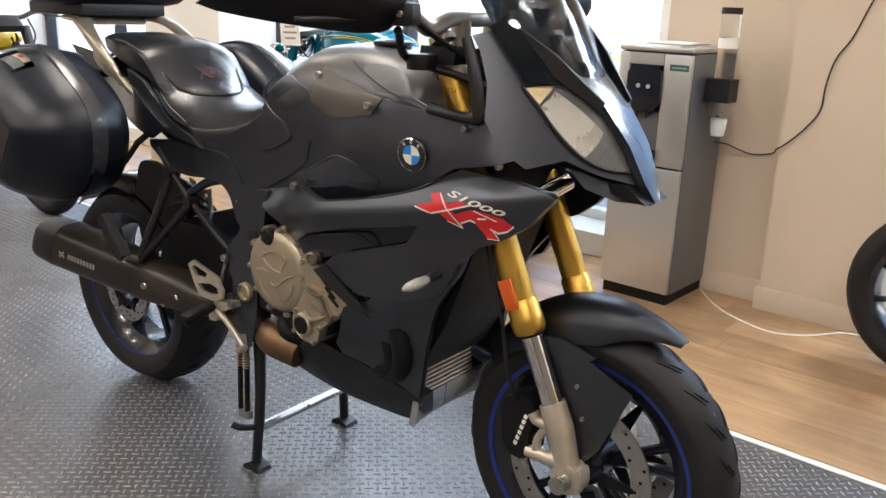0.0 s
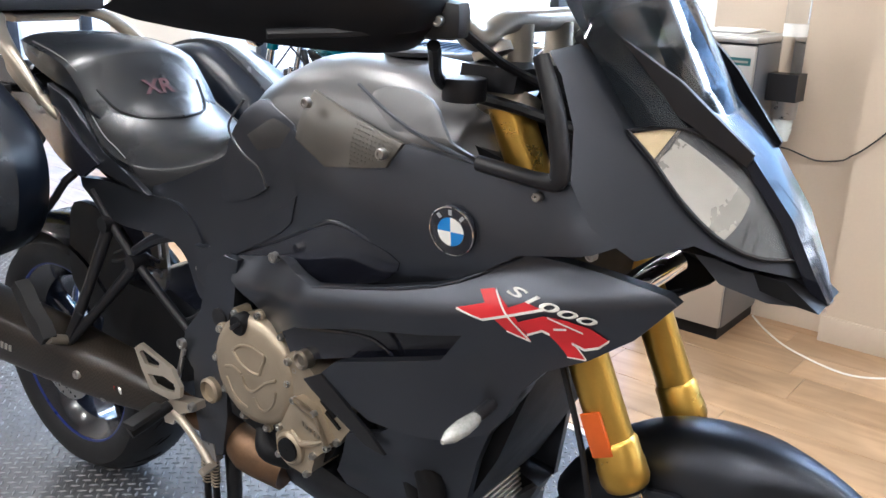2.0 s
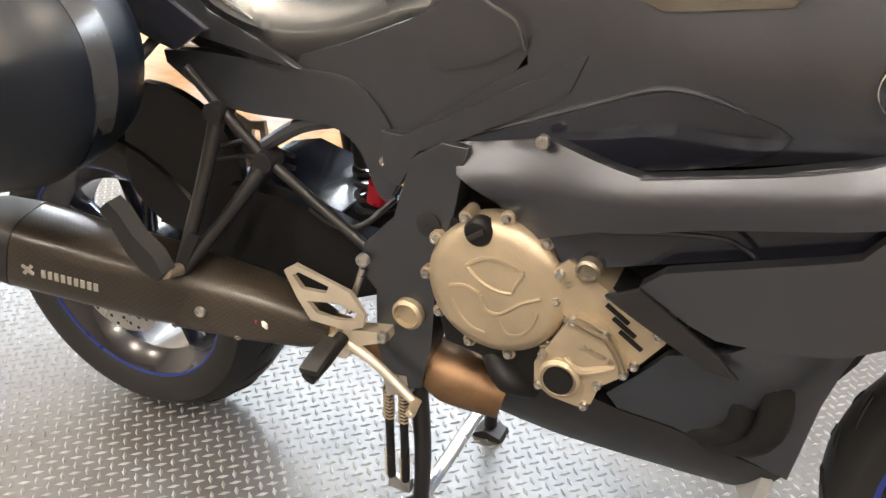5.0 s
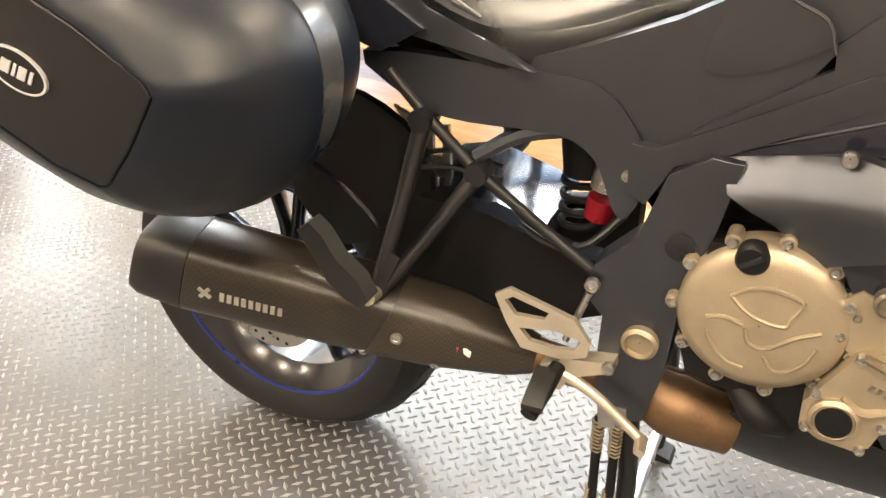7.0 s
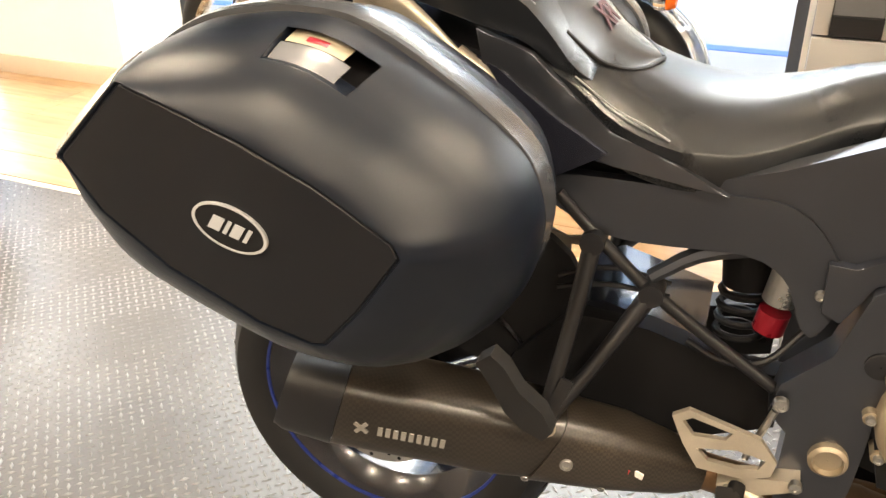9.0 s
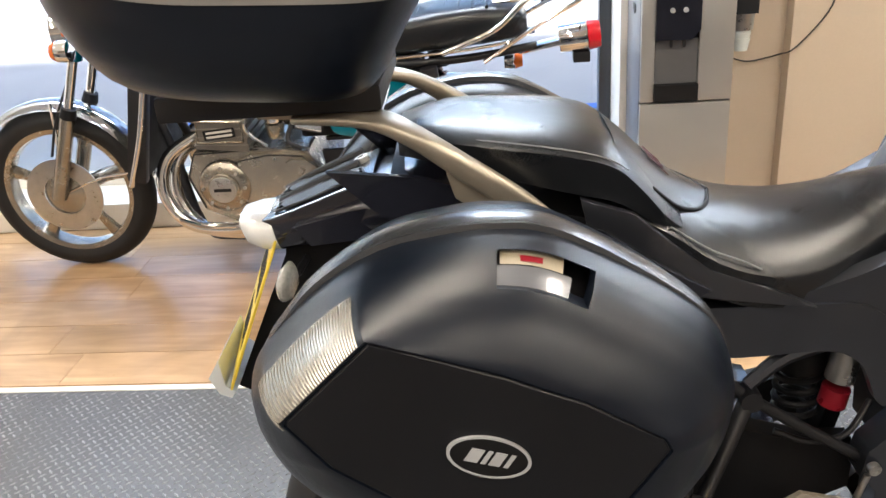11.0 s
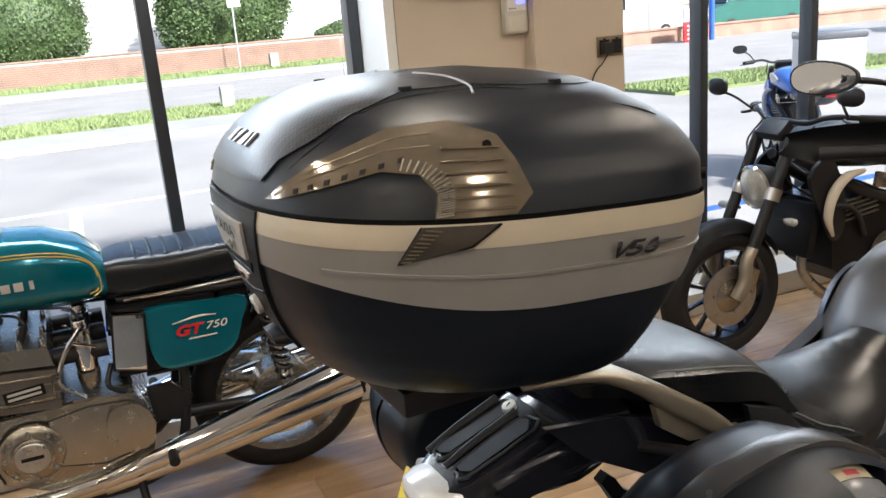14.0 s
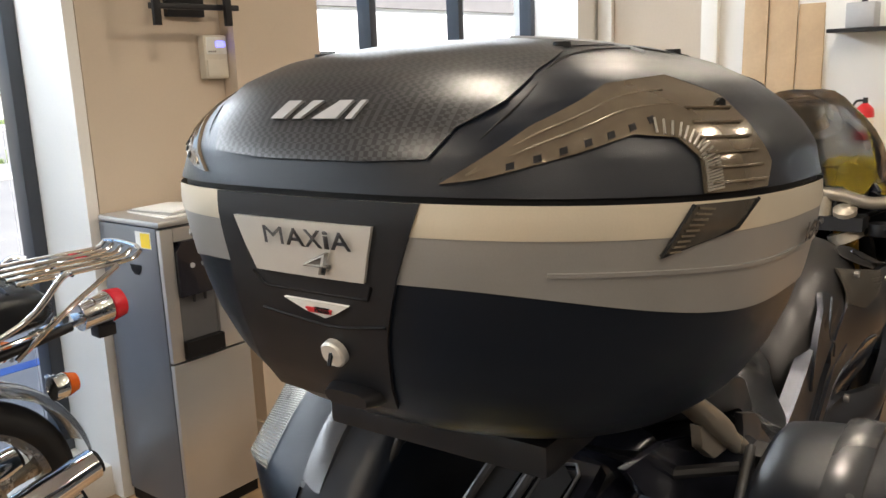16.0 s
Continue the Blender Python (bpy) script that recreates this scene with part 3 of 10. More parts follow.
# forks, axle, front brake
AX = lambda z: 1.440 - 0.447 * (z - 0.59)
for s in (-1, 1):
    y = s * 0.107
    leg = new("fork_leg")
    leg.parent = moto
    part("upper_tube", rod((AX(0.585), y, 0.585), (AX(1.09), y, 1.09), 0.0285, n=28), M_GOLD, leg, "gold anodised upper fork tube")
    d = Vector((AX(1.0) - AX(0.5), 0, 0.5)).normalized()
    c = Vector((AX(0.585), y, 0.585))
    bm = bmesh.new()
    m = Matrix.Translation(c) @ d.to_track_quat("Y", "Z").to_matrix().to_4x4()
    spin([(0.0290, 0.062), (0.0325, 0.056), (0.0325, 0.030), (0.034, 0.026), (0.034, 0.004), (0.030, -0.006), (0.024, -0.010), (0.0225, 0.0), (0.0225, 0.06)], 28, m, bm)
    part("tube_collar", bm, M_GOLD, leg, "gold machined fork collar")
    part("dust_seal", rod(c - d * 0.004, c - d * 0.014, 0.027, 0.024, n=24), M_DARK, leg)
    part("slider", rod((AX(0.585), y, 0.585), (AX(0.40), y, 0.40), 0.0215, n=24), M_CHROME, leg, "chromed lower fork tube")
    # axle carrier with caliper arms
    bm = bmesh.new()
    tube([(AX(0.445), y, 0.445), (AX(0.40), y, 0.40), (1.542, y, 0.350), (1.556, y, 0.305)], [0.027, 0.029, 0.026, 0.024], 16, 4, bm)
    rod((1.557, y - 0.022, 0.303), (1.557, y + 0.022, 0.303), 0.032, n=24, bm=bm)
    plate([(1.545, 0.300), (1.530, 0.272), (1.556, 0.268), (1.590, 0.285), (1.585, 0.330)], y - 0.018, y + 0.018, 3, bm)
    tube([(1.515, y, 0.40), (1.478, y, 0.395), (1.463, y, 0.410)], [0.016, 0.012, 0.013], 10, 4, bm)
    tube([(1.535, y, 0.325), (1.49, y, 0.322), (1.455, y, 0.322)], [0.020, 0.013, 0.013], 10, 4, bm)
    tube([(1.500, y, 0.39), (1.480, y, 0.36), (1.475, y, 0.328)], [0.010, 0.009, 0.010], 8, 4, bm)
    part("axle_carrier", bm, M_ALU, leg, "cast aluminium axle carrier")
    part("axle_end", spin([(0.018, -0.004), (0.012, -0.004), (0.011, 0.004), (0.001, 0.004), (0.001, -0.03), (0.018, -0.03)], 20, pose(1.557, y - 0.024 if s < 0 else y + 0.024, 0.303, 0, 0, 0 if s < 0 else 180)), M_STEEL, leg)
    part("brake_caliper", plate([(1.400, 0.425), (1.392, 0.375), (1.398, 0.325), (1.425, 0.300), (1.462, 0.312), (1.458, 0.36), (1.470, 0.41), (1.450, 0.440)], y - 0.006, y + s * -0.055, 3), M_DARK, leg, "black radial brake caliper", bevel=0.004)
    part("reflector", box((0.030, 0.006, 0.062), (AX(0.655) - 0.004, y + s * 0.0305, 0.655), (0, -24, 0)), M_ORANGE, leg, "orange side reflector", bevel=0.002)
    part("fork_cap", spin([(0.027, 0.0), (0.027, 0.012), (0.019, 0.016), (0.012, 0.022), (0.001, 0.022)], 20, Matrix.Translation((AX(1.125), y, 1.125)) @ d.to_track_quat("Y", "Z").to_matrix().to_4x4(), closed=False), M_ALU, leg)
    part("brake_hose", tube([(AX(0.75) - 0.035, y + s * 0.012, 0.75), (AX(0.62) - 0.040, y + s * 0.026, 0.62), (1.415, y + s * 0.03, 0.50), (1.425, y + s * 0.01, 0.43)], 0.0045, 8, 6), M_BLACK, leg)
for k in range(6):
    part("maker_mark", box((0.008, 0.0014, 0.0085), (1.430 + 0.0042 * k, -0.1145, 0.333 + 0.0130 * k), (0, 18, 0)), M_WHITE, moto, "white maker's mark on the brake caliper")
part("front_axle", rod((1.557, -0.10, 0.303), (1.557, 0.10, 0.303), 0.012), M_STEEL, moto)
# disc cover between leg and wheel
part("splash_guard", panel([(1.45, 0.56), (1.56, 0.545), (1.66, 0.50), (1.63, 0.43), (1.60, 0.36), (1.575, 0.33), (1.53, 0.36), (1.49, 0.45)], lambda x, z: -0.083, 0.004, 0, 0.05), M_BODY, moto, bevel=0.001)
for p in ((1.545, -0.085, 0.485), (1.562, -0.085, 0.42)):
    bolt(p, moto, 0.005)

# front mudguard: a shell bowed over the tyre, with a peaked front
bm = bmesh.new()
rings = []
for i in range(25):
    f = i / 24
    a = radians(143 - 82 * f)
    rr = 0.320 + 0.016 * math.sin(math.pi * f) + 0.027 * f
    half = 0.070 + 0.014 * math.sin(math.pi * min(1, f * 1.25)) - 0.052 * max(0, f - 0.72) / 0.28
    drop = 0.085 * (0.55 + 0.45 * math.sin(math.pi * f)) * (1 - 0.75 * max(0, f - 0.7) / 0.3)
    ring = []
    for k in range(13):
        q = -1 + k / 6
        low = abs(q) ** 3 * drop
        ring.append(((1.555 + (rr - low) * math.cos(a)), q * half * (1 - 0.08 * abs(q) ** 6), 0.300 + (rr - low) * math.sin(a)))
    rings.append(ring)
vs = [[bm.verts.new(p) for p in r] for r in rings]
for a, b in zip(vs, vs[1:]):
    for k in range(12):
        bm.faces.new((a[k], a[k + 1], b[k + 1], b[k]))
bmesh.ops.solidify(bm, geom=bm.faces[:], thickness=0.004)
part("front_mudguard", bm, M_BODY, moto, "satin dark grey front mudguard")
for s in (-1, 1):
    part("mudguard_stay", plate([(1.42, 0.56), (1.50, 0.575), (1.58, 0.555), (1.55, 0.53), (1.47, 0.53)], s * 0.078, s * 0.086), M_BODY, moto, bevel=0.003)

# outlines of the flank's panels, x and height
OSIDE = [(0.822, 0.9), (0.905, 0.986), (0.978, 0.958), (1.102, 0.979), (1.13, 1.012), (1.252, 1.001), (1.375, 0.999), (1.392, 0.98), (1.439, 0.934), (1.412, 0.922), (1.317, 0.903), (1.234, 0.849), (1.188, 0.833), (1.069, 0.8), (0.939, 0.763), (0.814, 0.766), (0.727, 0.751), (0.679, 0.75), (0.695, 0.785), (0.824, 0.874)]
ORECESS = [(0.733, 0.761), (0.842, 0.808), (0.991, 0.876), (1.051, 0.875), (1.127, 0.849), (1.069, 0.802), (0.939, 0.765), (0.815, 0.771)]
OTANKP = [(0.911, 1.056), (1.126, 1.012), (1.104, 0.978), (0.978, 0.958), (0.899, 0.986)]
OKNEE = [(0.76, 1.007), (0.793, 1.03), (0.83, 1.022), (0.899, 0.986), (0.823, 0.902), (0.755, 0.862), (0.695, 0.856), (0.712, 0.93), (0.727, 0.965)]
OLOWER = [(0.735, 0.763), (0.80, 0.776), (0.863, 0.792), (0.986, 0.788), (1.086, 0.809), (1.199, 0.84), (1.244, 0.854), (1.312, 0.897), (1.484, 0.869), (1.496, 0.861), (1.447, 0.803), (1.396, 0.766), (1.348, 0.744), (1.322, 0.712), (1.304, 0.669), (1.282, 0.642), (1.228, 0.62), (1.153, 0.607), (1.093, 0.605), (1.058, 0.618), (0.999, 0.653), (1.025, 0.677), (1.217, 0.739), (1.249, 0.783), (1.069, 0.746), (0.94, 0.709), (0.853, 0.660), (0.80, 0.700), (0.744, 0.727)]
OCOWL = [(1.397, 0.776), (1.343, 0.748), (1.312, 0.694), (1.279, 0.648), (1.252, 0.606), (1.235, 0.557), (1.222, 0.500), (1.213, 0.427), (1.206, 0.373), (1.130, 0.390), (1.052, 0.406), (0.978, 0.412), (0.962, 0.436), (1.004, 0.500), (1.040, 0.560), (1.111, 0.590), (1.25, 0.702)]
OBELLY = [(0.692, 0.335), (0.808, 0.396), (0.917, 0.420), (0.978, 0.408), (1.052, 0.402), (1.130, 0.386), (1.200, 0.369), (1.186, 0.332), (1.164, 0.293), (1.134, 0.267), (1.077, 0.248), (1.002, 0.240), (0.922, 0.240), (0.838, 0.246), (0.768, 0.258), (0.715, 0.295)]
OENGINE = [(0.739, 0.665), (0.827, 0.67), (0.878, 0.643), (0.918, 0.638), (1.03, 0.58), (0.996, 0.523), (0.977, 0.481), (0.935, 0.436), (0.854, 0.428), (0.805, 0.459), (0.733, 0.473), (0.712, 0.558)]
OCASTING = [(0.886, 0.633), (0.904, 0.648), (0.925, 0.640), (0.942, 0.628), (1.006, 0.586), (1.034, 0.580), (1.034, 0.562), (0.998, 0.511), (0.966, 0.550), (0.916, 0.560), (0.898, 0.573)]
OPUMP = [(0.873, 0.495), (0.883, 0.512), (0.915, 0.573), (0.926, 0.580), (0.963, 0.569), (0.995, 0.522), (0.990, 0.508), (0.962, 0.483), (0.954, 0.453), (0.940, 0.442), (0.900, 0.446), (0.875, 0.460)]
OFRAME = [(0.722, 0.764), (0.677, 0.735), (0.650, 0.645), (0.600, 0.592), (0.592, 0.548), (0.618, 0.520), (0.616, 0.430), (0.632, 0.345), (0.688, 0.365), (0.706, 0.45), (0.711, 0.523), (0.712, 0.60), (0.738, 0.660), (0.748, 0.717), (0.757, 0.762)]
OSPAR = [(0.626, 0.76), (0.656, 0.758), (0.723, 0.795), (0.815, 0.847), (0.900, 0.898), (0.880, 0.850), (0.849, 0.826), (0.726, 0.759), (0.68, 0.74), (0.651, 0.684), (0.628, 0.695)]
OTAILC = [(0.262, 0.821), (0.501, 0.825), (0.58, 0.818), (0.627, 0.774), (0.65, 0.717), (0.63, 0.656), (0.612, 0.661), (0.599, 0.691), (0.58, 0.727), (0.532, 0.75), (0.411, 0.746), (0.339, 0.759)]
OSWING = [(0.32, 0.602), (0.427, 0.598), (0.545, 0.563), (0.608, 0.562), (0.608, 0.479), (0.467, 0.416), (0.336, 0.419), (0.194, 0.411), (0.241, 0.517)]
OHEELA = [(0.492, 0.527), (0.504, 0.535), (0.555, 0.523), (0.548, 0.51), (0.508, 0.507)]
OHEELB = [(0.514, 0.488), (0.564, 0.498), (0.6, 0.491), (0.593, 0.475), (0.566, 0.469), (0.53, 0.471)]
OHEEL = [(0.478, 0.532), (0.498, 0.546), (0.589, 0.522), (0.613, 0.49), (0.609, 0.468), (0.579, 0.454), (0.518, 0.456), (0.496, 0.491)]
OBRACKET = [(0.546, 0.434), (0.581, 0.455), (0.645, 0.467), (0.647, 0.452), (0.591, 0.427), (0.576, 0.4), (0.552, 0.397)]
ONOSE = [(1.327, 1.145), (1.361, 1.157), (1.4, 1.116), (1.449, 1.09), (1.498, 1.049), (1.535, 1.015), (1.577, 0.954), (1.608, 0.896), (1.597, 0.889), (1.549, 0.905), (1.499, 0.931), (1.452, 0.916), (1.405, 0.952), (1.377, 1.0), (1.367, 1.06), (1.344, 1.118)]
OBEAK = [(1.482, 0.918), (1.539, 0.894), (1.593, 0.885), (1.612, 0.886), (1.635, 0.859), (1.615, 0.852), (1.572, 0.856), (1.521, 0.876)]

# dark inner structure
part("inner_frame", plate([(0.70, 0.80), (0.76, 1.00), (1.00, 1.06), (1.22, 1.00), (1.36, 0.96), (1.34, 0.80), (1.25, 0.55), (1.18, 0.42), (0.90, 0.40), (0.72, 0.45)], -0.125, 0.125), M_DARK, moto, bevel=0.01)

# upper flank panels
both("side_panel", OSIDE, d_up, M_BODY, moto, "satin dark grey flank panel", 0.014, bevel=0.0015)
both("intake_recess", ORECESS, over(d_up, -0.002), M_RIM, moto, "smooth black inset flank duct", 0.004, 3, 0.001)
for m_ in (-1, 1):
    lip = [(0.745, 0.770), (0.842, 0.811), (0.930, 0.852), (0.991, 0.879), (1.051, 0.878), (1.122, 0.852)]
    part("duct_lip", tube([(x, -m_ * (d_up(x, z) + 0.0015), z) for x, z in lip], [0.002, 0.0036, 0.0040, 0.0040, 0.0036, 0.002], 8, 5), M_BODY, moto, "raised lip over the flank duct")
both("tank_panel", OTANKP, over(d_up, -0.003), M_PANEL, moto, "bronze-grey inset panel with dimpled patch", 0.006, bevel=0.001)
both("knee_panel", OKNEE, over(d_up, 0.004), M_BODY, moto, "dark satin knee panel", 0.012, 3, bevel=0.002)
part("piping", tube([(0.775, -0.166, 1.030), (0.742, -0.172, 0.985), (0.770, -0.170, 0.945), (0.808, -0.170, 0.925), (0.822, -0.168, 0.892)], 0.0022, 6, 5), M_CASEGREY2, moto)
bolt((0.931, -0.185, 1.043), moto, 0.008)
bolt((1.104, -0.2205, 0.998), moto, 0.008)
bolt((0.858, -0.192, 0.793), moto, 0.009)
bolt((1.339, -0.214, 0.980), moto, 0.006)
bolt((1.405, -0.195, 0.917), moto, 0.007)
bm = bmesh.new()
for i in range(11):
    for j in range(11):
        x, z = 1.035 + i * 0.0075, 0.972 + j * 0.006 + (i % 2) * 0.003 + i * 0.002
        if z < 1.056 - 0.22 * (x - 0.92):
            rod((x, d_up(x, z) - 0.0038, z), (x, d_up(x, z) - 0.0032, z), 0.0013, n=6, bm=bm)
part("dimple_grid", bm, M_PANEL, moto)["kind"] = "stuff"

# roundel: black ring, four quarters, plain marks
ring_c = Vector((1.224, -0.2205, 0.9175))
mr = Matrix.Translation(ring_c) @ pose(0, 0, 0, 6, 0, 4) @ Matrix.Scale(0.92, 4)
badge = part("round_badge", spin([(0.0365, 0.004), (0.0365, -0.003), (0.0345, -0.0045), (0.001, -0.0045), (0.001, 0.004)], 48, mr), M_RIM, moto, "round black badge with blue and white quarters")
part("badge_ring", spin([(0.0362, -0.0046), (0.0350, -0.0056), (0.0343, -0.0046)], 48, mr), M_CHROME, badge)
for k in range(4):
    bm = bmesh.new()
    pts = [(0, 0)] + [(0.0205 * math.cos(math.pi / 2 * (k + j / 8)), 0.0205 * math.sin(math.pi / 2 * (k + j / 8))) for j in range(9)]
    plate(pts, -0.0044, -0.0056, 0, bm)
    bmesh.ops.transform(bm, matrix=mr, verts=bm.verts[:])
    part("quarter", bm, M_WHITE if k % 2 == 0 else M_BADGEBLUE, badge)
part("badge_ring", spin([(0.0216, -0.0046), (0.0210, -0.0058), (0.0204, -0.0046)], 40, mr), M_CHROME, badge)
for ang in (130, 90, 50):
    bm = box((0.0050, 0.0012, 0.0075), (0.0278 * math.cos(radians(ang)), -0.0050, 0.0278 * math.sin(radians(ang))), (0, 90 - ang, 0))
    bmesh.ops.transform(bm, matrix=mr, verts=bm.verts[:])
    part("badge_mark", bm, M_TAILGREY, badge)

# lower flank with the striped wing
both("fairing_wing", OLOWER, d_lo, M_BODY, moto, "satin dark grey lower fairing with pointed wing", 0.02, bevel=0.0015, cell=0.009)
both("radiator_cowl", OCOWL, d_cowl, M_BODY, moto, "dark grey radiator side cowl", 0.015, bevel=0.0015)
both("belly_pan", OBELLY, lambda x, z: -0.154 + 0.35 * max(0, 0.385 - z) + 2.6 * max(0, 0.385 - z) ** 2 + 0.02 * (1 - step(0.7, 0.9, x)), M_BLACK, moto, "black belly pan", 0.050, bevel=0.003)
part("wing_crease", tube([(0.985, d_lo(0.985, 0.79) - 0.001, 0.786), (1.20, d_lo(1.2, 0.84) - 0.001, 0.838), (1.31, d_lo(1.31, 0.89) - 0.001, 0.894)], 0.0022, 6, 4), M_BODY, moto)
part("cowl_blade", panel([(0.96, 0.63), (1.00, 0.652), (1.10, 0.585), (1.125, 0.56), (1.09, 0.563)], over(d_lo, -0.004), 0.006), M_BLACK, moto, bevel=0.001)
part("inner_duct", panel([(0.86, 0.70), (1.20, 0.785), (1.26, 0.78), (1.22, 0.73), (1.02, 0.67), (0.90, 0.63)], lambda x, z: -0.195, 0.03), M_RIM, moto, "black inner duct")
part("duct_fin", tube([(0.94, -0.205, 0.700), (1.06, -0.214, 0.725), (1.10, -0.210, 0.718), (1.13, -0.200, 0.690)], 0.003, 6, 5), M_RIM, moto)

# lettering on the wing
def laid_letters(text, corner, right, top, material, bold=0.0, lift=0.0, label="", parent=None, surface=None, weight=0.0):
    """Letters fitted between a lower left corner, a lower right and an upper left one."""
    ob = words(text, 1.0, material, parent or moto, Matrix.Identity(4), label=label, deep=0.0, bold=weight)
    me = ob.data
    xs, ys = [v.co.x for v in me.vertices], [v.co.y for v in me.vertices]
    x0, y0, w, h = min(xs), min(ys), max(xs) - min(xs), max(ys) - min(ys)
    c, ex, ey = Vector(corner), Vector(right) - Vector(corner), Vector(top) - Vector(corner)
    n = ex.cross(ey).normalized()
    mx, my = (c + (ex + ey) / 2), 1.0 + bold
    bm = bmesh.new()
    bm.from_mesh(me)
    if surface:
        bmesh.ops.subdivide_edges(bm, edges=bm.edges[:], cuts=2, use_grid_fill=True)
    for v in bm.verts:
        a, b = (v.co.x - x0) / w - 0.5, (v.co.y - y0) / h - 0.5
        v.co = mx + ex * a * my + ey * b * (1 + bold * 1.3) + n * lift
        if surface:
            v.co.y = surface(v.co.x, v.co.z) - lift
    bmesh.ops.solidify(bm, geom=bm.faces[:], thickness=0.0005)
    bm.to_mesh(me)
    bm.free()
    return ob


def decal(outline, material, lift, label="", name="decal"):
    """A flat print laid on the wing."""
    part(name, panel(outline, over(d_lo, -lift), 0.0006, 0, 0.008), material, moto, label)


def stroke(pts, w, lift):
    """A thin print line on the wing, tapered to its ends."""
    up = [(x, z + w) for x, z in pts]
    decal(pts + up[::-1], M_WHITE, lift, "white print line")


decal([(1.244, 0.823), (1.278, 0.834), (1.267, 0.848), (1.284, 0.852), (1.307, 0.832), (1.325, 0.841), (1.346, 0.834), (1.313, 0.823), (1.279, 0.812)], M_RED, 0.0022, "red model letter", "lettering")
decal([(1.292, 0.815), (1.314, 0.824), (1.332, 0.788), (1.306, 0.800)], M_RED, 0.0022, "red model letter", "lettering")
decal([(1.319, 0.814), (1.348, 0.826), (1.374, 0.822), (1.401, 0.813), (1.419, 0.798), (1.408, 0.786), (1.392, 0.781), (1.378, 0.789), (1.394, 0.768), (1.374, 0.769), (1.353, 0.800), (1.345, 0.805), (1.329, 0.798)], M_RED, 0.0026, "red model letter", "lettering")
for line, w in (([(1.287, 0.849), (1.331, 0.787)], 0.0032), ([(1.279, 0.811), (1.313, 0.8215), (1.348, 0.833)], 0.0036), ([(1.244, 0.8215), (1.279, 0.811)], 0.0022), ([(1.306, 0.7985), (1.332, 0.786)], 0.0022), ([(1.329, 0.795), (1.346, 0.803), (1.354, 0.7985)], 0.0034), ([(1.353, 0.8235), (1.391, 0.805)], 0.0020), ([(1.359, 0.807), (1.373, 0.808)], 0.0030), ([(1.378, 0.7875), (1.392, 0.780), (1.408, 0.785), (1.420, 0.797)], 0.0034), ([(1.379, 0.789), (1.395, 0.767)], 0.0022), ([(1.373, 0.7685), (1.395, 0.767)], 0.0016)):
    stroke(line, w, 0.0034)
laid_letters("S1000", (1.297, d_lo(1.297, 0.849), 0.849), (1.399, d_lo(1.399, 0.817), 0.817), (1.309, d_lo(1.309, 0.8575), 0.8575), M_WHITE, 0.0, 0.0030, "white model lettering", surface=d_lo, weight=0.012)

# radiators
RAD_LEAN = math.degrees(math.atan(0.45))
part("radiator", box((0.03, 0.33, 0.34), (1.192, 0, 0.625), (0, RAD_LEAN, 0)), M_DARK, moto, "black radiator")
bm = bmesh.new()
for i in range(34):
    z = 0.482 + i * 0.0086
    box((0.005, 0.325, 0.0026), (1.150 + 0.45 * (z - 0.479), 0, z), (0, RAD_LEAN, 0), bm)
part("radiator_core", bm, M_FIN, moto)["kind"] = "stuff"
for s in (1, -1):
    part("radiator_tank", box((0.034, 0.024, 0.335), (1.200, s * 0.164, 0.625), (0, RAD_LEAN, 0)), M_BLACK, moto, "black radiator end tank", bevel=0.006)
cooler = part("oil_cooler", box((0.030, 0.232, 0.092), (1.133, -0.012, 0.384), (0, -8, 0)), M_DARK, moto, "finned oil cooler with a bright top plate")
for i in range(9):
    part("oil_cooler_tube", box((0.016, 0.228, 0.0042), (1.157 - 0.0016 * i, -0.012, 0.347 + 0.0098 * i), (0, -8, 0)), M_ALU, cooler)
part("cooler_top_plate", box((0.040, 0.232, 0.004), (1.128, -0.012, 0.4375), (0, 12, 0)), M_STEEL, cooler, "bare metal top plate", bevel=0.001)
part("cooler_bracket", plate([(1.135, 0.440), (1.142, 0.440), (1.150, 0.470), (1.140, 0.474)], 0.062, 0.092), M_STEEL, cooler, bevel=0.001)
# two-piece lip under the cooler, bowed back in its middle
for y0, y1, s in ((-0.140, 0.005, -1), (0.009, 0.140, 1)):
    rings = []
    for q in range(9):
        y = y0 + (y1 - y0) * q / 8
        w = (y / 0.14) ** 2
        x, z = 1.158 + 0.034 * w, 0.337 + 0.016 * w
        rings.append([(x - 0.016, y, z - 0.002), (x - 0.002, y, z), (x, y, z - 0.004), (x - 0.006, y, z - 0.052), (x - 0.012, y, z - 0.064), (x - 0.026, y, z - 0.062), (x - 0.020, y, z - 0.030)])
    lip = part("radiator_lip", loft(rings), M_LIP, moto, "satin grey two-piece lower radiator lip", bevel=0.0015, smooth=35)
    bolt((1.189, s * 0.130, 0.346), lip, 0.006, (1, 0, 0.15))

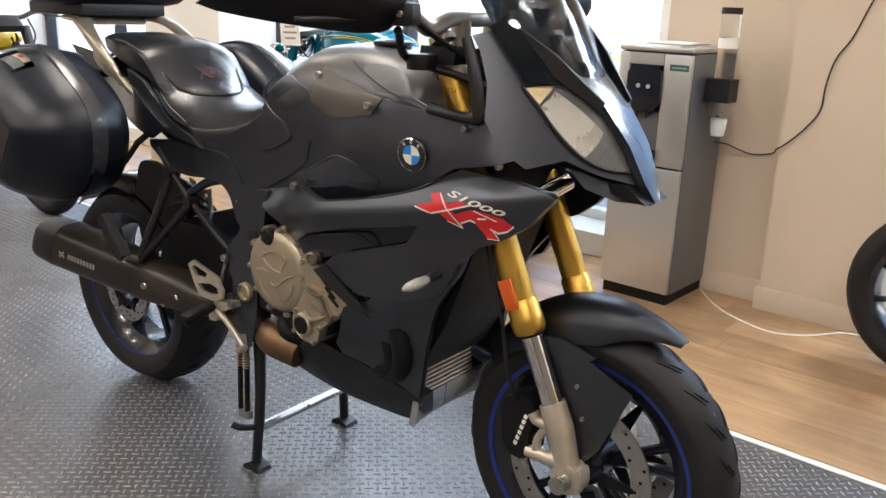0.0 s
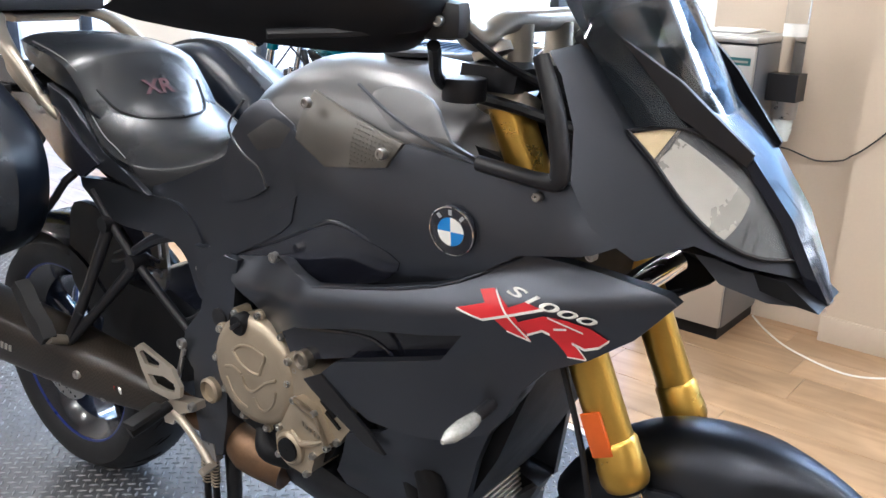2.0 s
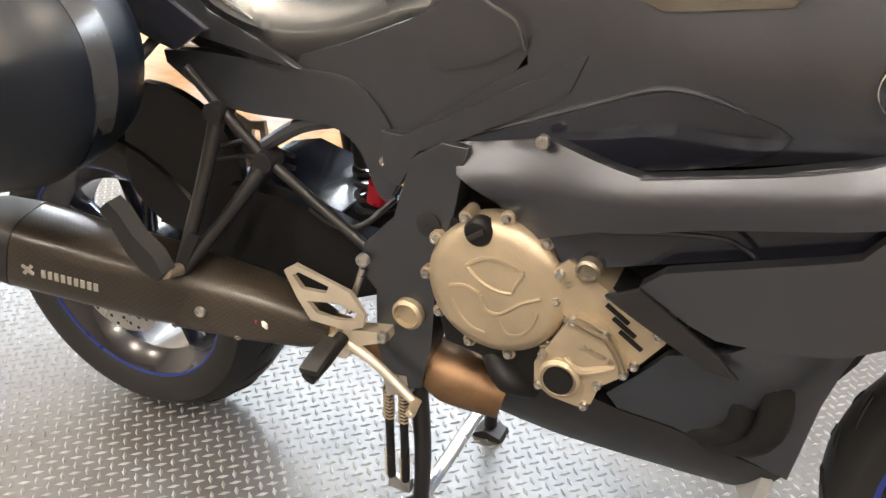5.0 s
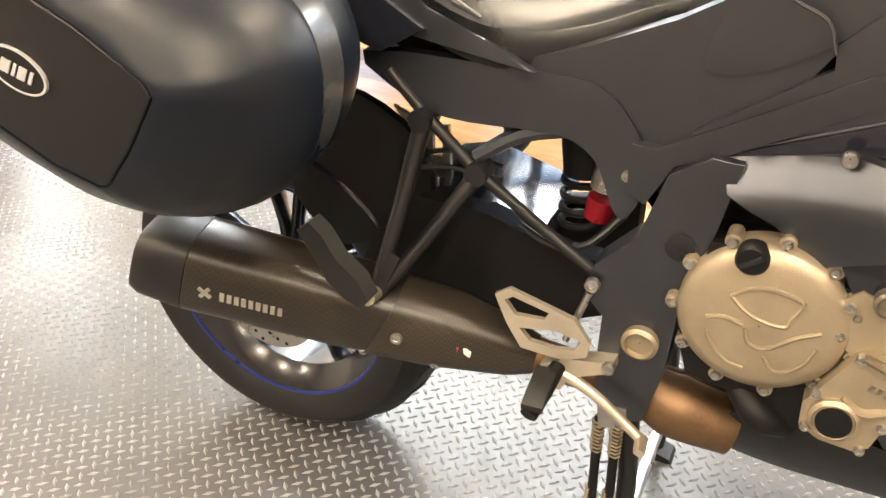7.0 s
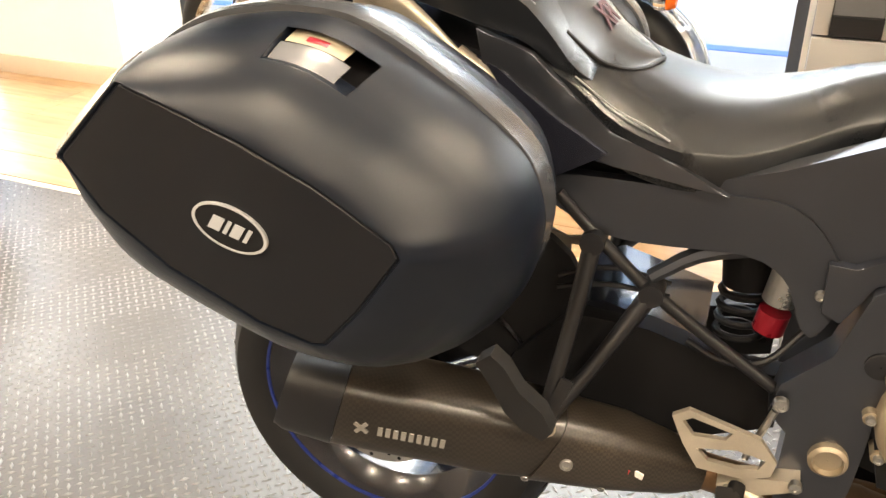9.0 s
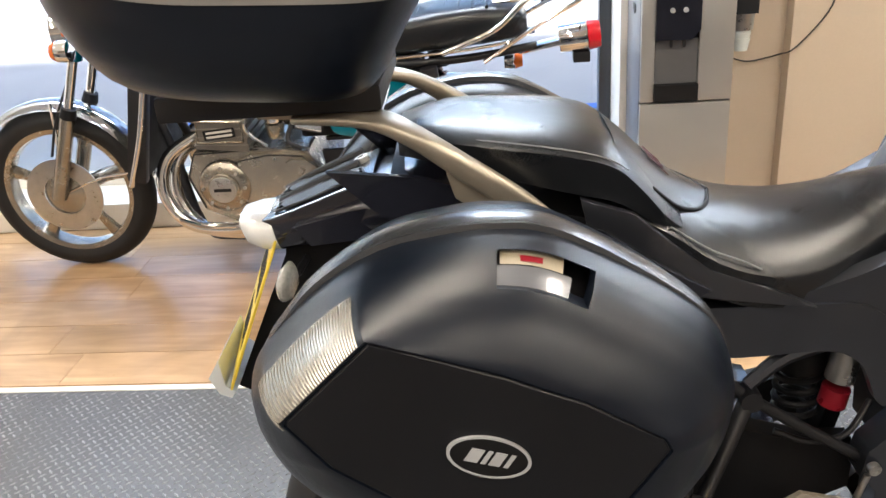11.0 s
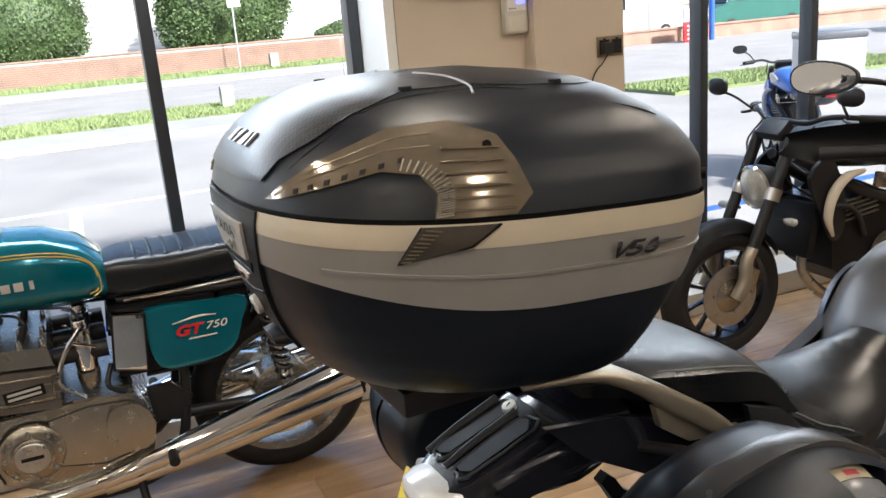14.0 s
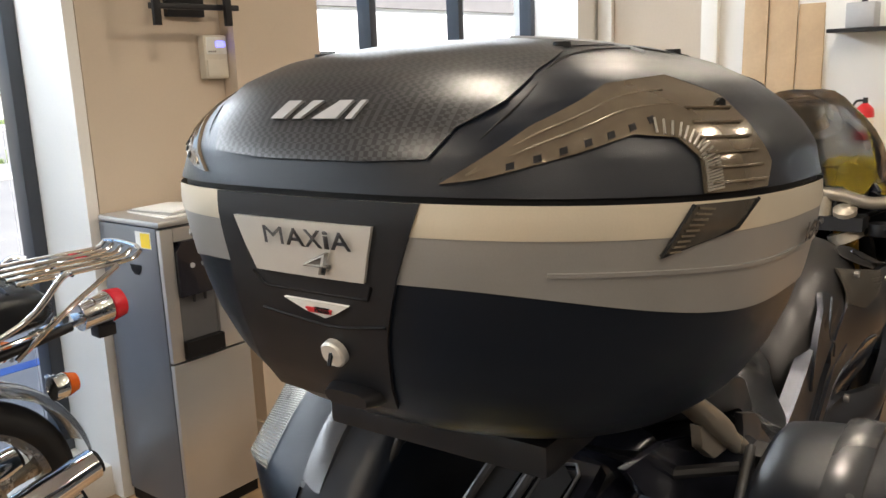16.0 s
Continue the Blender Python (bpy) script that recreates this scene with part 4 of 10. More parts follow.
# engine
eng = new("engine")
eng.parent = moto
part("crankcase", plate(OENGINE, -0.188, 0.19), M_DARK, eng, "dark engine block", bevel=0.006)
part("side_casting", plate(OCASTING, -0.200, -0.10), M_ENGINE, eng, "bronze painted casting", bevel=0.005)
cc = pose(0.808, -0.190, 0.582)
part("clutch_cover", spin([(0.098, 0.03), (0.098, -0.004), (0.093, -0.012), (0.078, -0.018), (0.040, -0.022), (0.001, -0.0225), (0.001, 0.03)], 56, cc), M_ENGINE, eng, "round bronze painted clutch cover")
for rib in ([(0.772, 0.615), (0.789, 0.628), (0.812, 0.634), (0.833, 0.631), (0.849, 0.623), (0.840, 0.600), (0.835, 0.589), (0.810, 0.590), (0.788, 0.600), (0.772, 0.615)], [(0.748, 0.578), (0.770, 0.585), (0.791, 0.579)], [(0.750, 0.560), (0.763, 0.537), (0.780, 0.521), (0.800, 0.517)], [(0.794, 0.576), (0.800, 0.557), (0.818, 0.553), (0.836, 0.566), (0.850, 0.578), (0.874, 0.590)], [(0.820, 0.543), (0.832, 0.524), (0.849, 0.527), (0.865, 0.546), (0.872, 0.568)]):
    part("cover_rib", tube([(x, -0.2122 + 2.2 * max(0.0, math.hypot(x - 0.808, z - 0.588) - 0.030) ** 2, z) for x, z in rib], 0.0028, 6, 4), M_ENGINE, eng)
for k in range(11):
    a = radians(18 + 33 * k)
    c = (0.808 + 0.103 * math.cos(a), -0.196, 0.582 + 0.103 * math.sin(a))
    bolt(c, eng, 0.0062)
    part("bolt_boss", rod((c[0], -0.165, c[2]), (c[0], -0.193, c[2]), 0.0095, n=12), M_ENGINE, eng)
part("filler_cap", spin([(0.019, 0.01), (0.019, -0.008), (0.016, -0.012), (0.001, -0.012), (0.001, 0.01)], 20, pose(0.786, -0.202, 0.664)), M_DARK, eng, "black oil filler cap")
part("cap_bar", box((0.028, 0.006, 0.007), (0.786, -0.2155, 0.664), (0, -35, 0)), M_BLACK, eng, bevel=0.002)
part("pump_cover", plate(OPUMP, -0.214, -0.15), M_ENGINE, eng, "bronze painted lower engine cover", bevel=0.006)
part("cover_plug", spin([(0.029, 0.01), (0.029, -0.006), (0.024, -0.010), (0.022, -0.008), (0.001, -0.008), (0.001, 0.01)], 28, pose(0.910, -0.214, 0.483)), M_ENGINE, eng)
part("plug", spin([(0.0215, 0.004), (0.020, -0.012), (0.001, -0.012), (0.001, 0.004)], 24, pose(0.910, -0.214, 0.483)), M_DARK, eng, "round black engine plug")
part("pump_rib", tube([(0.912, -0.2155, 0.516), (0.934, -0.2165, 0.502), (0.955, -0.216, 0.508), (0.980, -0.2145, 0.520)], [0.0035, 0.006, 0.006, 0.003], 8, 4), M_ENGINE, eng)
for x, z in ((0.882, 0.462), (0.945, 0.448), (0.960, 0.487), (0.991, 0.513), (0.963, 0.563), (0.920, 0.573), (0.884, 0.512)):
    bolt((x, -0.217, z), eng, 0.0060)
for x, z in ((0.895, 0.628), (0.893, 0.588), (0.960, 0.612), (1.024, 0.572), (1.000, 0.520)):
    bolt((x, -0.203, z), eng, 0.0065)
for i in range(3):
    part("casting_slot", box((0.036, 0.004, 0.005), (0.972 + 0.010 * i, -0.2015, 0.590 - 0.017 * i), (0, 34, 0)), M_DARK, eng)
bm = bmesh.new()
tube([(1.05, -0.15, 0.56), (1.13, -0.17, 0.50), (1.12, -0.15, 0.42), (1.00, -0.11, 0.385)], 0.021, 12, 5, bm)
part("exhaust_header", bm, M_DARK, eng)
bm = bmesh.new()
tube([(1.10, -0.17, 0.60), (1.17, -0.185, 0.52), (1.15, -0.16, 0.42), (1.02, -0.10, 0.37)], 0.021, 12, 5, bm)
part("exhaust_header", bm, M_DARK, eng)
part("cover_tie", tube([(0.923, -0.216, 0.576), (0.945, -0.219, 0.569), (0.964, -0.217, 0.562)], 0.0052, 8, 4), M_ENGINE, eng)
part("cover_tie", tube([(0.964, -0.217, 0.562), (0.980, -0.217, 0.540), (0.991, -0.216, 0.515)], 0.0045, 8, 4), M_ENGINE, eng)
part("eye_bolt", spin([(0.016, 0.012), (0.016, -0.006), (0.012, -0.009), (0.009, -0.004), (0.001, -0.004), (0.001, 0.012)], 20, pose(0.931, -0.203, 0.643)), M_BARGREY, eng, "bare mounting bolt")
for k in range(5):
    part("casting_mark", box((0.0045, 0.0012, 0.008), (0.938 + 0.0085 * k, -0.2146, 0.537 - 0.0030 * k), (0, 18, 0)), M_BARGREY, eng)
part("water_hose", tube([(0.80, -0.17, 0.46), (0.83, -0.195, 0.44), (0.86, -0.17, 0.42)], 0.019, 10, 5), M_DARK, eng)

def holed_plate(outline, holes, y0, y1):
    bm = bmesh.new()
    edges = []
    for loop in (outline, *holes):
        vs = [bm.verts.new((x, y0, z)) for x, z in loop]
        edges += [bm.edges.new((vs[i], vs[(i + 1) % len(vs)])) for i in range(len(vs))]
    bmesh.ops.triangle_fill(bm, use_beauty=True, use_dissolve=False, edges=edges)
    bmesh.ops.solidify(bm, geom=bm.faces[:], thickness=y1 - y0)
    return bm


# frame, swingarm, rear structure
both("frame_plate", OFRAME, lambda x, z: -0.180, M_BODY, moto, "dark grey frame plate", 0.05, 0, bevel=0.007)
both("frame_spar", OSPAR, lambda x, z: min(-0.166, d_up(x, z) - 0.002), M_BODY, moto, "dark grey frame spar", 0.03, 0, bevel=0.004)
both("seat_joint", [(0.46, 0.83), (0.56, 0.862), (0.66, 0.905), (0.74, 0.95), (0.83, 0.90), (0.76, 0.79), (0.68, 0.74), (0.63, 0.76), (0.56, 0.80)], lambda x, z: -0.150, M_BODY, moto, "dark grey panel below the seat nose", 0.03, 0, bevel=0.004)
part("pivot_cap", spin([(0.024, 0.01), (0.024, -0.010), (0.019, -0.014), (0.017, -0.006), (0.001, -0.006), (0.001, 0.01)], 24, pose(0.672, -0.180, 0.497)), M_ENGINE, moto, "bronze swingarm pivot cap")
part("frame_plug", spin([(0.018, 0.002), (0.018, -0.003), (0.015, -0.004), (0.001, -0.004), (0.001, 0.002)], 24, pose(0.703, -0.180, 0.645)), M_BLACK, moto)
bolt((0.604, -0.193, 0.571), moto, 0.010)
bolt((0.625, -0.158, 0.713), moto, 0.007)
both("tail_cover", OTAILC, lambda x, z: -0.155, M_BODY, moto, "dark grey tail cover", 0.02, 3, bevel=0.003)
part("swingarm", plate(OSWING, -0.118, -0.080), M_DARK, moto, "black cast swingarm", bevel=0.01)
part("swingarm", plate([(0.60, 0.56), (0.60, 0.47), (0.30, 0.38), (-0.02, 0.30), (-0.04, 0.37), (0.25, 0.48)], 0.080, 0.125), M_DARK, moto, bevel=0.01)
part("swingarm_bridge", box((0.10, 0.22, 0.10), (0.43, 0, 0.51), (0, 10, 0)), M_DARK, moto, bevel=0.015)
# inner mudguard over the rear tyre
bm = bmesh.new()
rings = []
for i in range(17):
    a = radians(22 + 118 * i / 16)
    rr = 0.345
    rings.append([(rr * math.cos(a) * (1 - 0.10 * abs(q) ** 4) , q * 0.105, 0.33 + rr * math.sin(a) * (1 - 0.10 * abs(q) ** 4)) for q in (-1, -0.85, -0.5, 0, 0.5, 0.85, 1)])
vs = [[bm.verts.new(p) for p in r] for r in rings]
for a, b in zip(vs, vs[1:]):
    for k in range(6):
        bm.faces.new((a[k], a[k + 1], b[k + 1], b[k]))
bmesh.ops.solidify(bm, geom=bm.faces[:], thickness=0.004)
part("inner_mudguard", bm, M_RIM, moto, "gloss black inner rear mudguard")
part("inner_mudguard_side", panel([(0.13, 0.735), (0.22, 0.735), (0.31, 0.68), (0.33, 0.60), (0.27, 0.53), (0.18, 0.48), (0.09, 0.55), (0.10, 0.66)], lambda x, z: -0.100, 0.015, 3), M_DARK, moto, bevel=0.004)
part("guard_bracket_plate", holed_plate([(0.225, 0.690), (0.285, 0.665), (0.318, 0.672), (0.322, 0.600), (0.280, 0.592), (0.262, 0.640)], [[(0.292, 0.655), (0.308, 0.655), (0.308, 0.620), (0.292, 0.620)]], -0.004, 0.004), M_ALU, moto, "bare aluminium bracket")
part("swingarm_deck", plate([(0.30, 0.60), (0.36, 0.615), (0.50, 0.575), (0.49, 0.56), (0.34, 0.58)], -0.09, 0.09), M_RIM, moto, "gloss black swingarm guard", bevel=0.006)

# rear subframe struts and pillion peg
for s in (-1, 1):
    y = s * 0.155
    part("subframe_strut", tube([(0.30, y, 0.80), (0.42, y, 0.685), (0.60, y, 0.565)], 0.0085, 10, 2), M_BLACK, moto, "black steel subframe strut")
    part("peg_hanger", tube([(0.350, y, 0.742), (0.336, s * 0.20, 0.63), (0.318, s * 0.250, 0.512)], [0.013, 0.011, 0.011], 10, 3), M_BLACK, moto)
    part("peg_hanger", tube([(0.428, y, 0.675), (0.375, s * 0.205, 0.59), (0.322, s * 0.252, 0.514)], [0.013, 0.010, 0.011], 10, 3), M_BLACK, moto)
    part("peg_gusset", loft([[(0.336, s * 0.232, 0.575), (0.352, s * 0.232, 0.570), (0.332, s * 0.254, 0.515), (0.316, s * 0.254, 0.520)], [(0.336, s * 0.238, 0.577), (0.352, s * 0.238, 0.572), (0.332, s * 0.260, 0.517), (0.316, s * 0.260, 0.522)]]), M_BLACK, moto)
    part("strut_bracket", tube([(0.425, y, 0.70), (0.48, y * 0.9, 0.735), (0.55, y * 0.85, 0.755)], [0.010, 0.012, 0.014], 8, 3), M_BODY, moto)
    part("hanger_boss", rod((0.350, y - 0.018, 0.742), (0.350, y + 0.018, 0.742), 0.016, n=14), M_BLACK, moto)
    part("hanger_boss", rod((0.430, y - 0.017, 0.680), (0.430, y + 0.017, 0.680), 0.016, n=14), M_BLACK, moto)
    peg = part("pillion_peg", plate([(0.243, 0.627), (0.262, 0.643), (0.280, 0.628), (0.300, 0.596), (0.330, 0.572), (0.344, 0.545), (0.332, 0.530), (0.306, 0.540), (0.283, 0.560), (0.262, 0.598)], s * 0.285, s * 0.312), M_TYRE, moto, "black rubber-topped folded pillion peg", bevel=0.005)
    part("peg_pin", rod((0.320, s * 0.245, 0.515), (0.336, s * 0.300, 0.540), 0.010, n=10), M_BARGREY, peg)

# rear shock
part("shock_body", rod((0.53, -0.04, 0.80), (0.547, -0.04, 0.655), 0.036, n=18), M_DARK, moto)
bm = bmesh.new()
tube([(0.545 + 0.033 * math.cos(2 * math.pi * k / 8), -0.04 + 0.033 * math.sin(2 * math.pi * k / 8), 0.565 + 0.085 * k / 32) for k in range(33)], 0.0055, 8, 2, bm)
part("shock_spring", bm, M_DARK, moto, "dark rear shock spring")
part("shock_reservoir", rod((0.585, -0.09, 0.66), (0.60, -0.09, 0.76), 0.022, n=20), M_STEEL, moto)
part("shock_collar", rod((0.578, -0.09, 0.615), (0.583, -0.09, 0.645), 0.021, n=20), M_DARKRED, moto, "red anodised shock collar")
part("brake_line", tube([(0.48, -0.13, 0.60), (0.53, -0.14, 0.585), (0.58, -0.145, 0.60), (0.62, -0.12, 0.64)], 0.005, 8, 5), M_BLACK, moto)
part("cable", tube([(0.30, -0.12, 0.66), (0.37, -0.12, 0.685), (0.45, -0.12, 0.675)], 0.004, 8, 5), M_BLACK, moto)
part("cable", tube([(0.30, -0.125, 0.645), (0.37, -0.125, 0.662), (0.45, -0.12, 0.655)], 0.004, 8, 5), M_BLACK, moto)

# exhaust
ex = new("exhaust")
ex.parent = moto


def sec(c, d, w, h, n=20, p=2.6):
    """A superellipse ring about c, facing along d."""
    d = Vector(d).normalized()
    side = d.cross(Vector((0, 0, 1))).normalized()
    up = side.cross(d)
    out = []
    for k in range(n):
        a = 2 * math.pi * k / n
        ca, sa = math.cos(a), math.sin(a)
        out.append(Vector(c) + side * w * math.copysign(abs(ca) ** (2 / p), ca) + up * h * math.copysign(abs(sa) ** (2 / p), sa))
    return out


exd = Vector((-0.955, -0.250, 0.190)).normalized()
A = Vector((0.325, -0.212, 0.457))


def cut(c, w, h, lean):
    """A silencer section with its plane leaned so that the lower edge lies further back."""
    return [q + exd * lean * (c.z - q.z) for q in sec(c, exd, w, h, 28, 3.4)]


part("silencer", loft([cut(A, 0.052, 0.054, 0.35), cut(A + exd * 0.06, 0.058, 0.058, 0.3), cut(A + exd * 0.295, 0.062, 0.062, 0.1)]), M_CARBON, ex, "dark satin silencer body", smooth=30)
B = A + exd * 0.296
part("end_cap", loft([cut(B, 0.0628, 0.0628, 0.1), cut(B + exd * 0.065, 0.058, 0.058, 0.15), cut(B + exd * 0.080, 0.052, 0.052, 0.15), cut(B + exd * 0.077, 0.042, 0.042, 0.15), cut(B + exd * 0.03, 0.040, 0.040, 0.1)]), M_BLACK, ex, "black silencer end cap", smooth=30)
part("heat_shield", loft([cut(A + exd * 0.012 + Vector((0, -0.002, 0)), 0.0545, 0.0565, 0.35), cut(A - exd * 0.085, 0.050, 0.050, 0.2), sec(Vector((0.490, -0.168, 0.420)), (-0.95, -0.2, 0.15), 0.036, 0.038, 28, 2.8), sec(Vector((0.525, -0.158, 0.412)), (-0.95, -0.2, 0.15), 0.026, 0.028, 28, 2.4)]), M_SHIELD, ex, "woven carbon heat shield", smooth=30)
bolt((0.355, -0.2615, 0.456), ex, 0.009, (0.15, -1, 0.1))
bolt((0.30, -0.262, 0.418), ex, 0.006, (0.15, -1, -0.3))
bolt((0.40, -0.236, 0.408), ex, 0.006, (0.15, -1, -0.3))
part("maker_plate", box((0.028, 0.003, 0.010), (0.440, -0.2265, 0.440), (4, 10, -16)), M_WHITE, ex, "small red and white maker's plate")
part("maker_plate_mark", box((0.011, 0.0034, 0.0104), (0.430, -0.2295, 0.4418), (4, 10, -16)), M_RED, ex)
for k in range(9):
    c = A + exd * (0.135 + 0.0105 * (8 - k)) + Vector((0, -0.0620 - 0.0020 * (8 - k) / 8, 0.0))
    part("maker_mark", box((0.0066, 0.0024, 0.0135), tuple(c), (0, 10, 14.7)), M_PRINT, ex, "pale maker's mark on the silencer")
for ang in (42, -42):
    c = A + exd * 0.245 + Vector((0, -0.0640, 0.0))
    part("maker_mark", box((0.022, 0.0024, 0.0055), tuple(c), (0, ang, 11.8)), M_PRINT, ex)
part("link_pipe", tube([(0.51, -0.160, 0.415), (0.60, -0.145, 0.395), (0.68, -0.11, 0.375), (0.80, -0.09, 0.355), (0.95, -0.07, 0.36)], [0.026, 0.027, 0.034, 0.036, 0.036], 18, 6), M_HOTSTEEL, ex, "heat-tinted steel link pipe")
part("collector", tube([(0.66, -0.135, 0.400), (0.72, -0.135, 0.372), (0.80, -0.12, 0.350)], [0.030, 0.046, 0.040], 18, 6), M_HOTSTEEL, ex, "heat-tinted collector box")
part("silencer_bracket", plate([(0.30, 0.44), (0.28, 0.455), (0.25, 0.50), (0.265, 0.51), (0.305, 0.47)], -0.205, -0.165), M_BLACK, ex, bevel=0.003)

# rider peg, heel plate, brake pedal (right side), hanger
part("heel_plate", holed_plate(OHEEL, [OHEELA, OHEELB], -0.200, -0.192), M_ALU, moto, "bare aluminium heel plate with two openings", smooth=30)
part("peg_bracket", plate(OBRACKET, -0.205, -0.180), M_ALU, moto, "cast aluminium peg bracket", bevel=0.004)
bolt((0.600, -0.203, 0.478), moto, 0.006)
bolt((0.590, -0.203, 0.512), moto, 0.005)
bolt((0.640, -0.207, 0.459), moto, 0.009)
bolt((0.562, -0.207, 0.430), moto, 0.009)
part("brake_pedal", tube([(0.560, -0.200, 0.432), (0.615, -0.205, 0.415), (0.660, -0.207, 0.385), (0.695, -0.212, 0.362)], [0.010, 0.008, 0.0075, 0.007], 10, 4), M_ALU, moto, "cast aluminium brake pedal")
part("pedal_tip", box((0.014, 0.036, 0.012), (0.697, -0.222, 0.362), (0, 35, 10)), M_ALU, moto, bevel=0.003)
bm = bmesh.new()
tube([(0.572, -0.205, 0.440), (0.566, -0.250, 0.425), (0.560, -0.285, 0.412)], [0.011, 0.013, 0.012], 10, 3, bm)
peg = part("rider_peg", bm, M_DARK, moto, "black ribbed rider foot peg")
part("peg_rubber", box((0.030, 0.075, 0.012), (0.563, -0.255, 0.435), (8, 0, 4)), M_TYRE, peg, bevel=0.004)
part("pedal_rod", rod((0.575, -0.19, 0.475), (0.600, -0.185, 0.555), 0.005, n=8), M_STEEL, moto)

# centre stand
st = new("centre_stand")
st.parent = moto
for s in (-1, 1):
    part("leg", tube([(0.660, s * 0.135, 0.360), (0.676, s * 0.150, 0.20), (0.672, s * 0.165, 0.022)], [0.016, 0.014, 0.013], 12, 4), M_BLACK, st, "black tubular stand leg")
    part("foot", plate([(0.640, 0.0), (0.705, 0.0), (0.700, 0.010), (0.665, 0.022), (0.645, 0.010)], s * 0.165 - 0.022, s * 0.165 + 0.022), M_BLACK, st, bevel=0.003)
part("cross_tube", rod((0.676, -0.15, 0.115), (0.676, 0.15, 0.115), 0.012, n=16), M_STEEL, st, "worn bare cross tube")
part("foot_tang", tube([(0.676, -0.15, 0.115), (0.655, -0.20, 0.125), (0.640, -0.215, 0.135)], 0.009, 8, 3), M_BLACK, st)
for k, dx in enumerate((-0.032, -0.006)):
    part("spring_core", rod((0.660 + dx, -0.172, 0.345), (0.664 + dx, -0.178, 0.165), 0.007, n=10), M_DARK, st)
    for z0, z1 in ((0.345, 0.285), (0.215, 0.165)):
        tube_pts = [(0.661 + dx + 0.0085 * math.cos(2 * math.pi * q / 6), -0.174 + 0.0085 * math.sin(2 * math.pi * q / 6), z0 + (z1 - z0) * q / 54) for q in range(55)]
        part("spring", tube(tube_pts, 0.0018, 5, 1), M_ENGINE, st, "brass-coloured return spring")
part("spring_bracket", plate([(0.625, 0.375), (0.665, 0.38), (0.670, 0.345), (0.630, 0.335)], -0.182, -0.165), M_STEEL, st, bevel=0.002)
part("spring_hook", box((0.040, 0.016, 0.022), (0.648, -0.176, 0.155)), M_STEEL, st, bevel=0.003)

# tank
tank_rings = []
for x, z, w, low in ((0.655, 0.945, 0.105, 0.88), (0.675, 0.985, 0.120, 0.89), (0.71, 1.030, 0.140, 0.93), (0.76, 1.068, 0.155, 0.97), (0.83, 1.098, 0.165, 0.99), (0.92, 1.108, 0.166, 1.0), (1.02, 1.098, 0.168, 1.0), (1.10, 1.082, 0.165, 0.99), (1.17, 1.060, 0.15, 0.98), (1.22, 1.03, 0.12, 0.97)):
    ring = []
    for k in range(17):
        q = -1 + k / 8
        ring.append((x + 0.02 * (1 - q * q), q * w, low + (z - low) * (1 - abs(q) ** 3.2) ** 0.75))
    ring += [(x, w * 0.98, low - 0.03), (x, -w * 0.98, low - 0.03)]
    tank_rings.append(ring)
part("fuel_tank", loft(tank_rings), M_TANK, moto, "satin dark grey fuel tank", smooth=60)
for s in (-1, 1):
    part("tank_wing", panel([(1.02, 1.055), (1.045, 1.072), (1.12, 1.062), (1.19, 1.02), (1.245, 1.000), (1.14, 1.008)], lambda x, z: -0.185 + 1.2 * max(0, z - 1.02), 0.006, 3, mirror=s > 0), M_TANK, moto, bevel=0.001)
part("tank_edge", tube([(1.01, -0.158, 1.075), (1.06, -0.170, 1.052), (1.13, -0.186, 1.028), (1.24, -0.200, 1.003)], 0.0028, 6, 5), M_BODY, moto)
part("filler_lid", spin([(0.045, 0), (0.045, 0.006), (0.036, 0.010), (0.001, 0.010)], 28, pose(0.98, 0, 1.105, 90, 0, 0), closed=False), M_BLACK, moto)

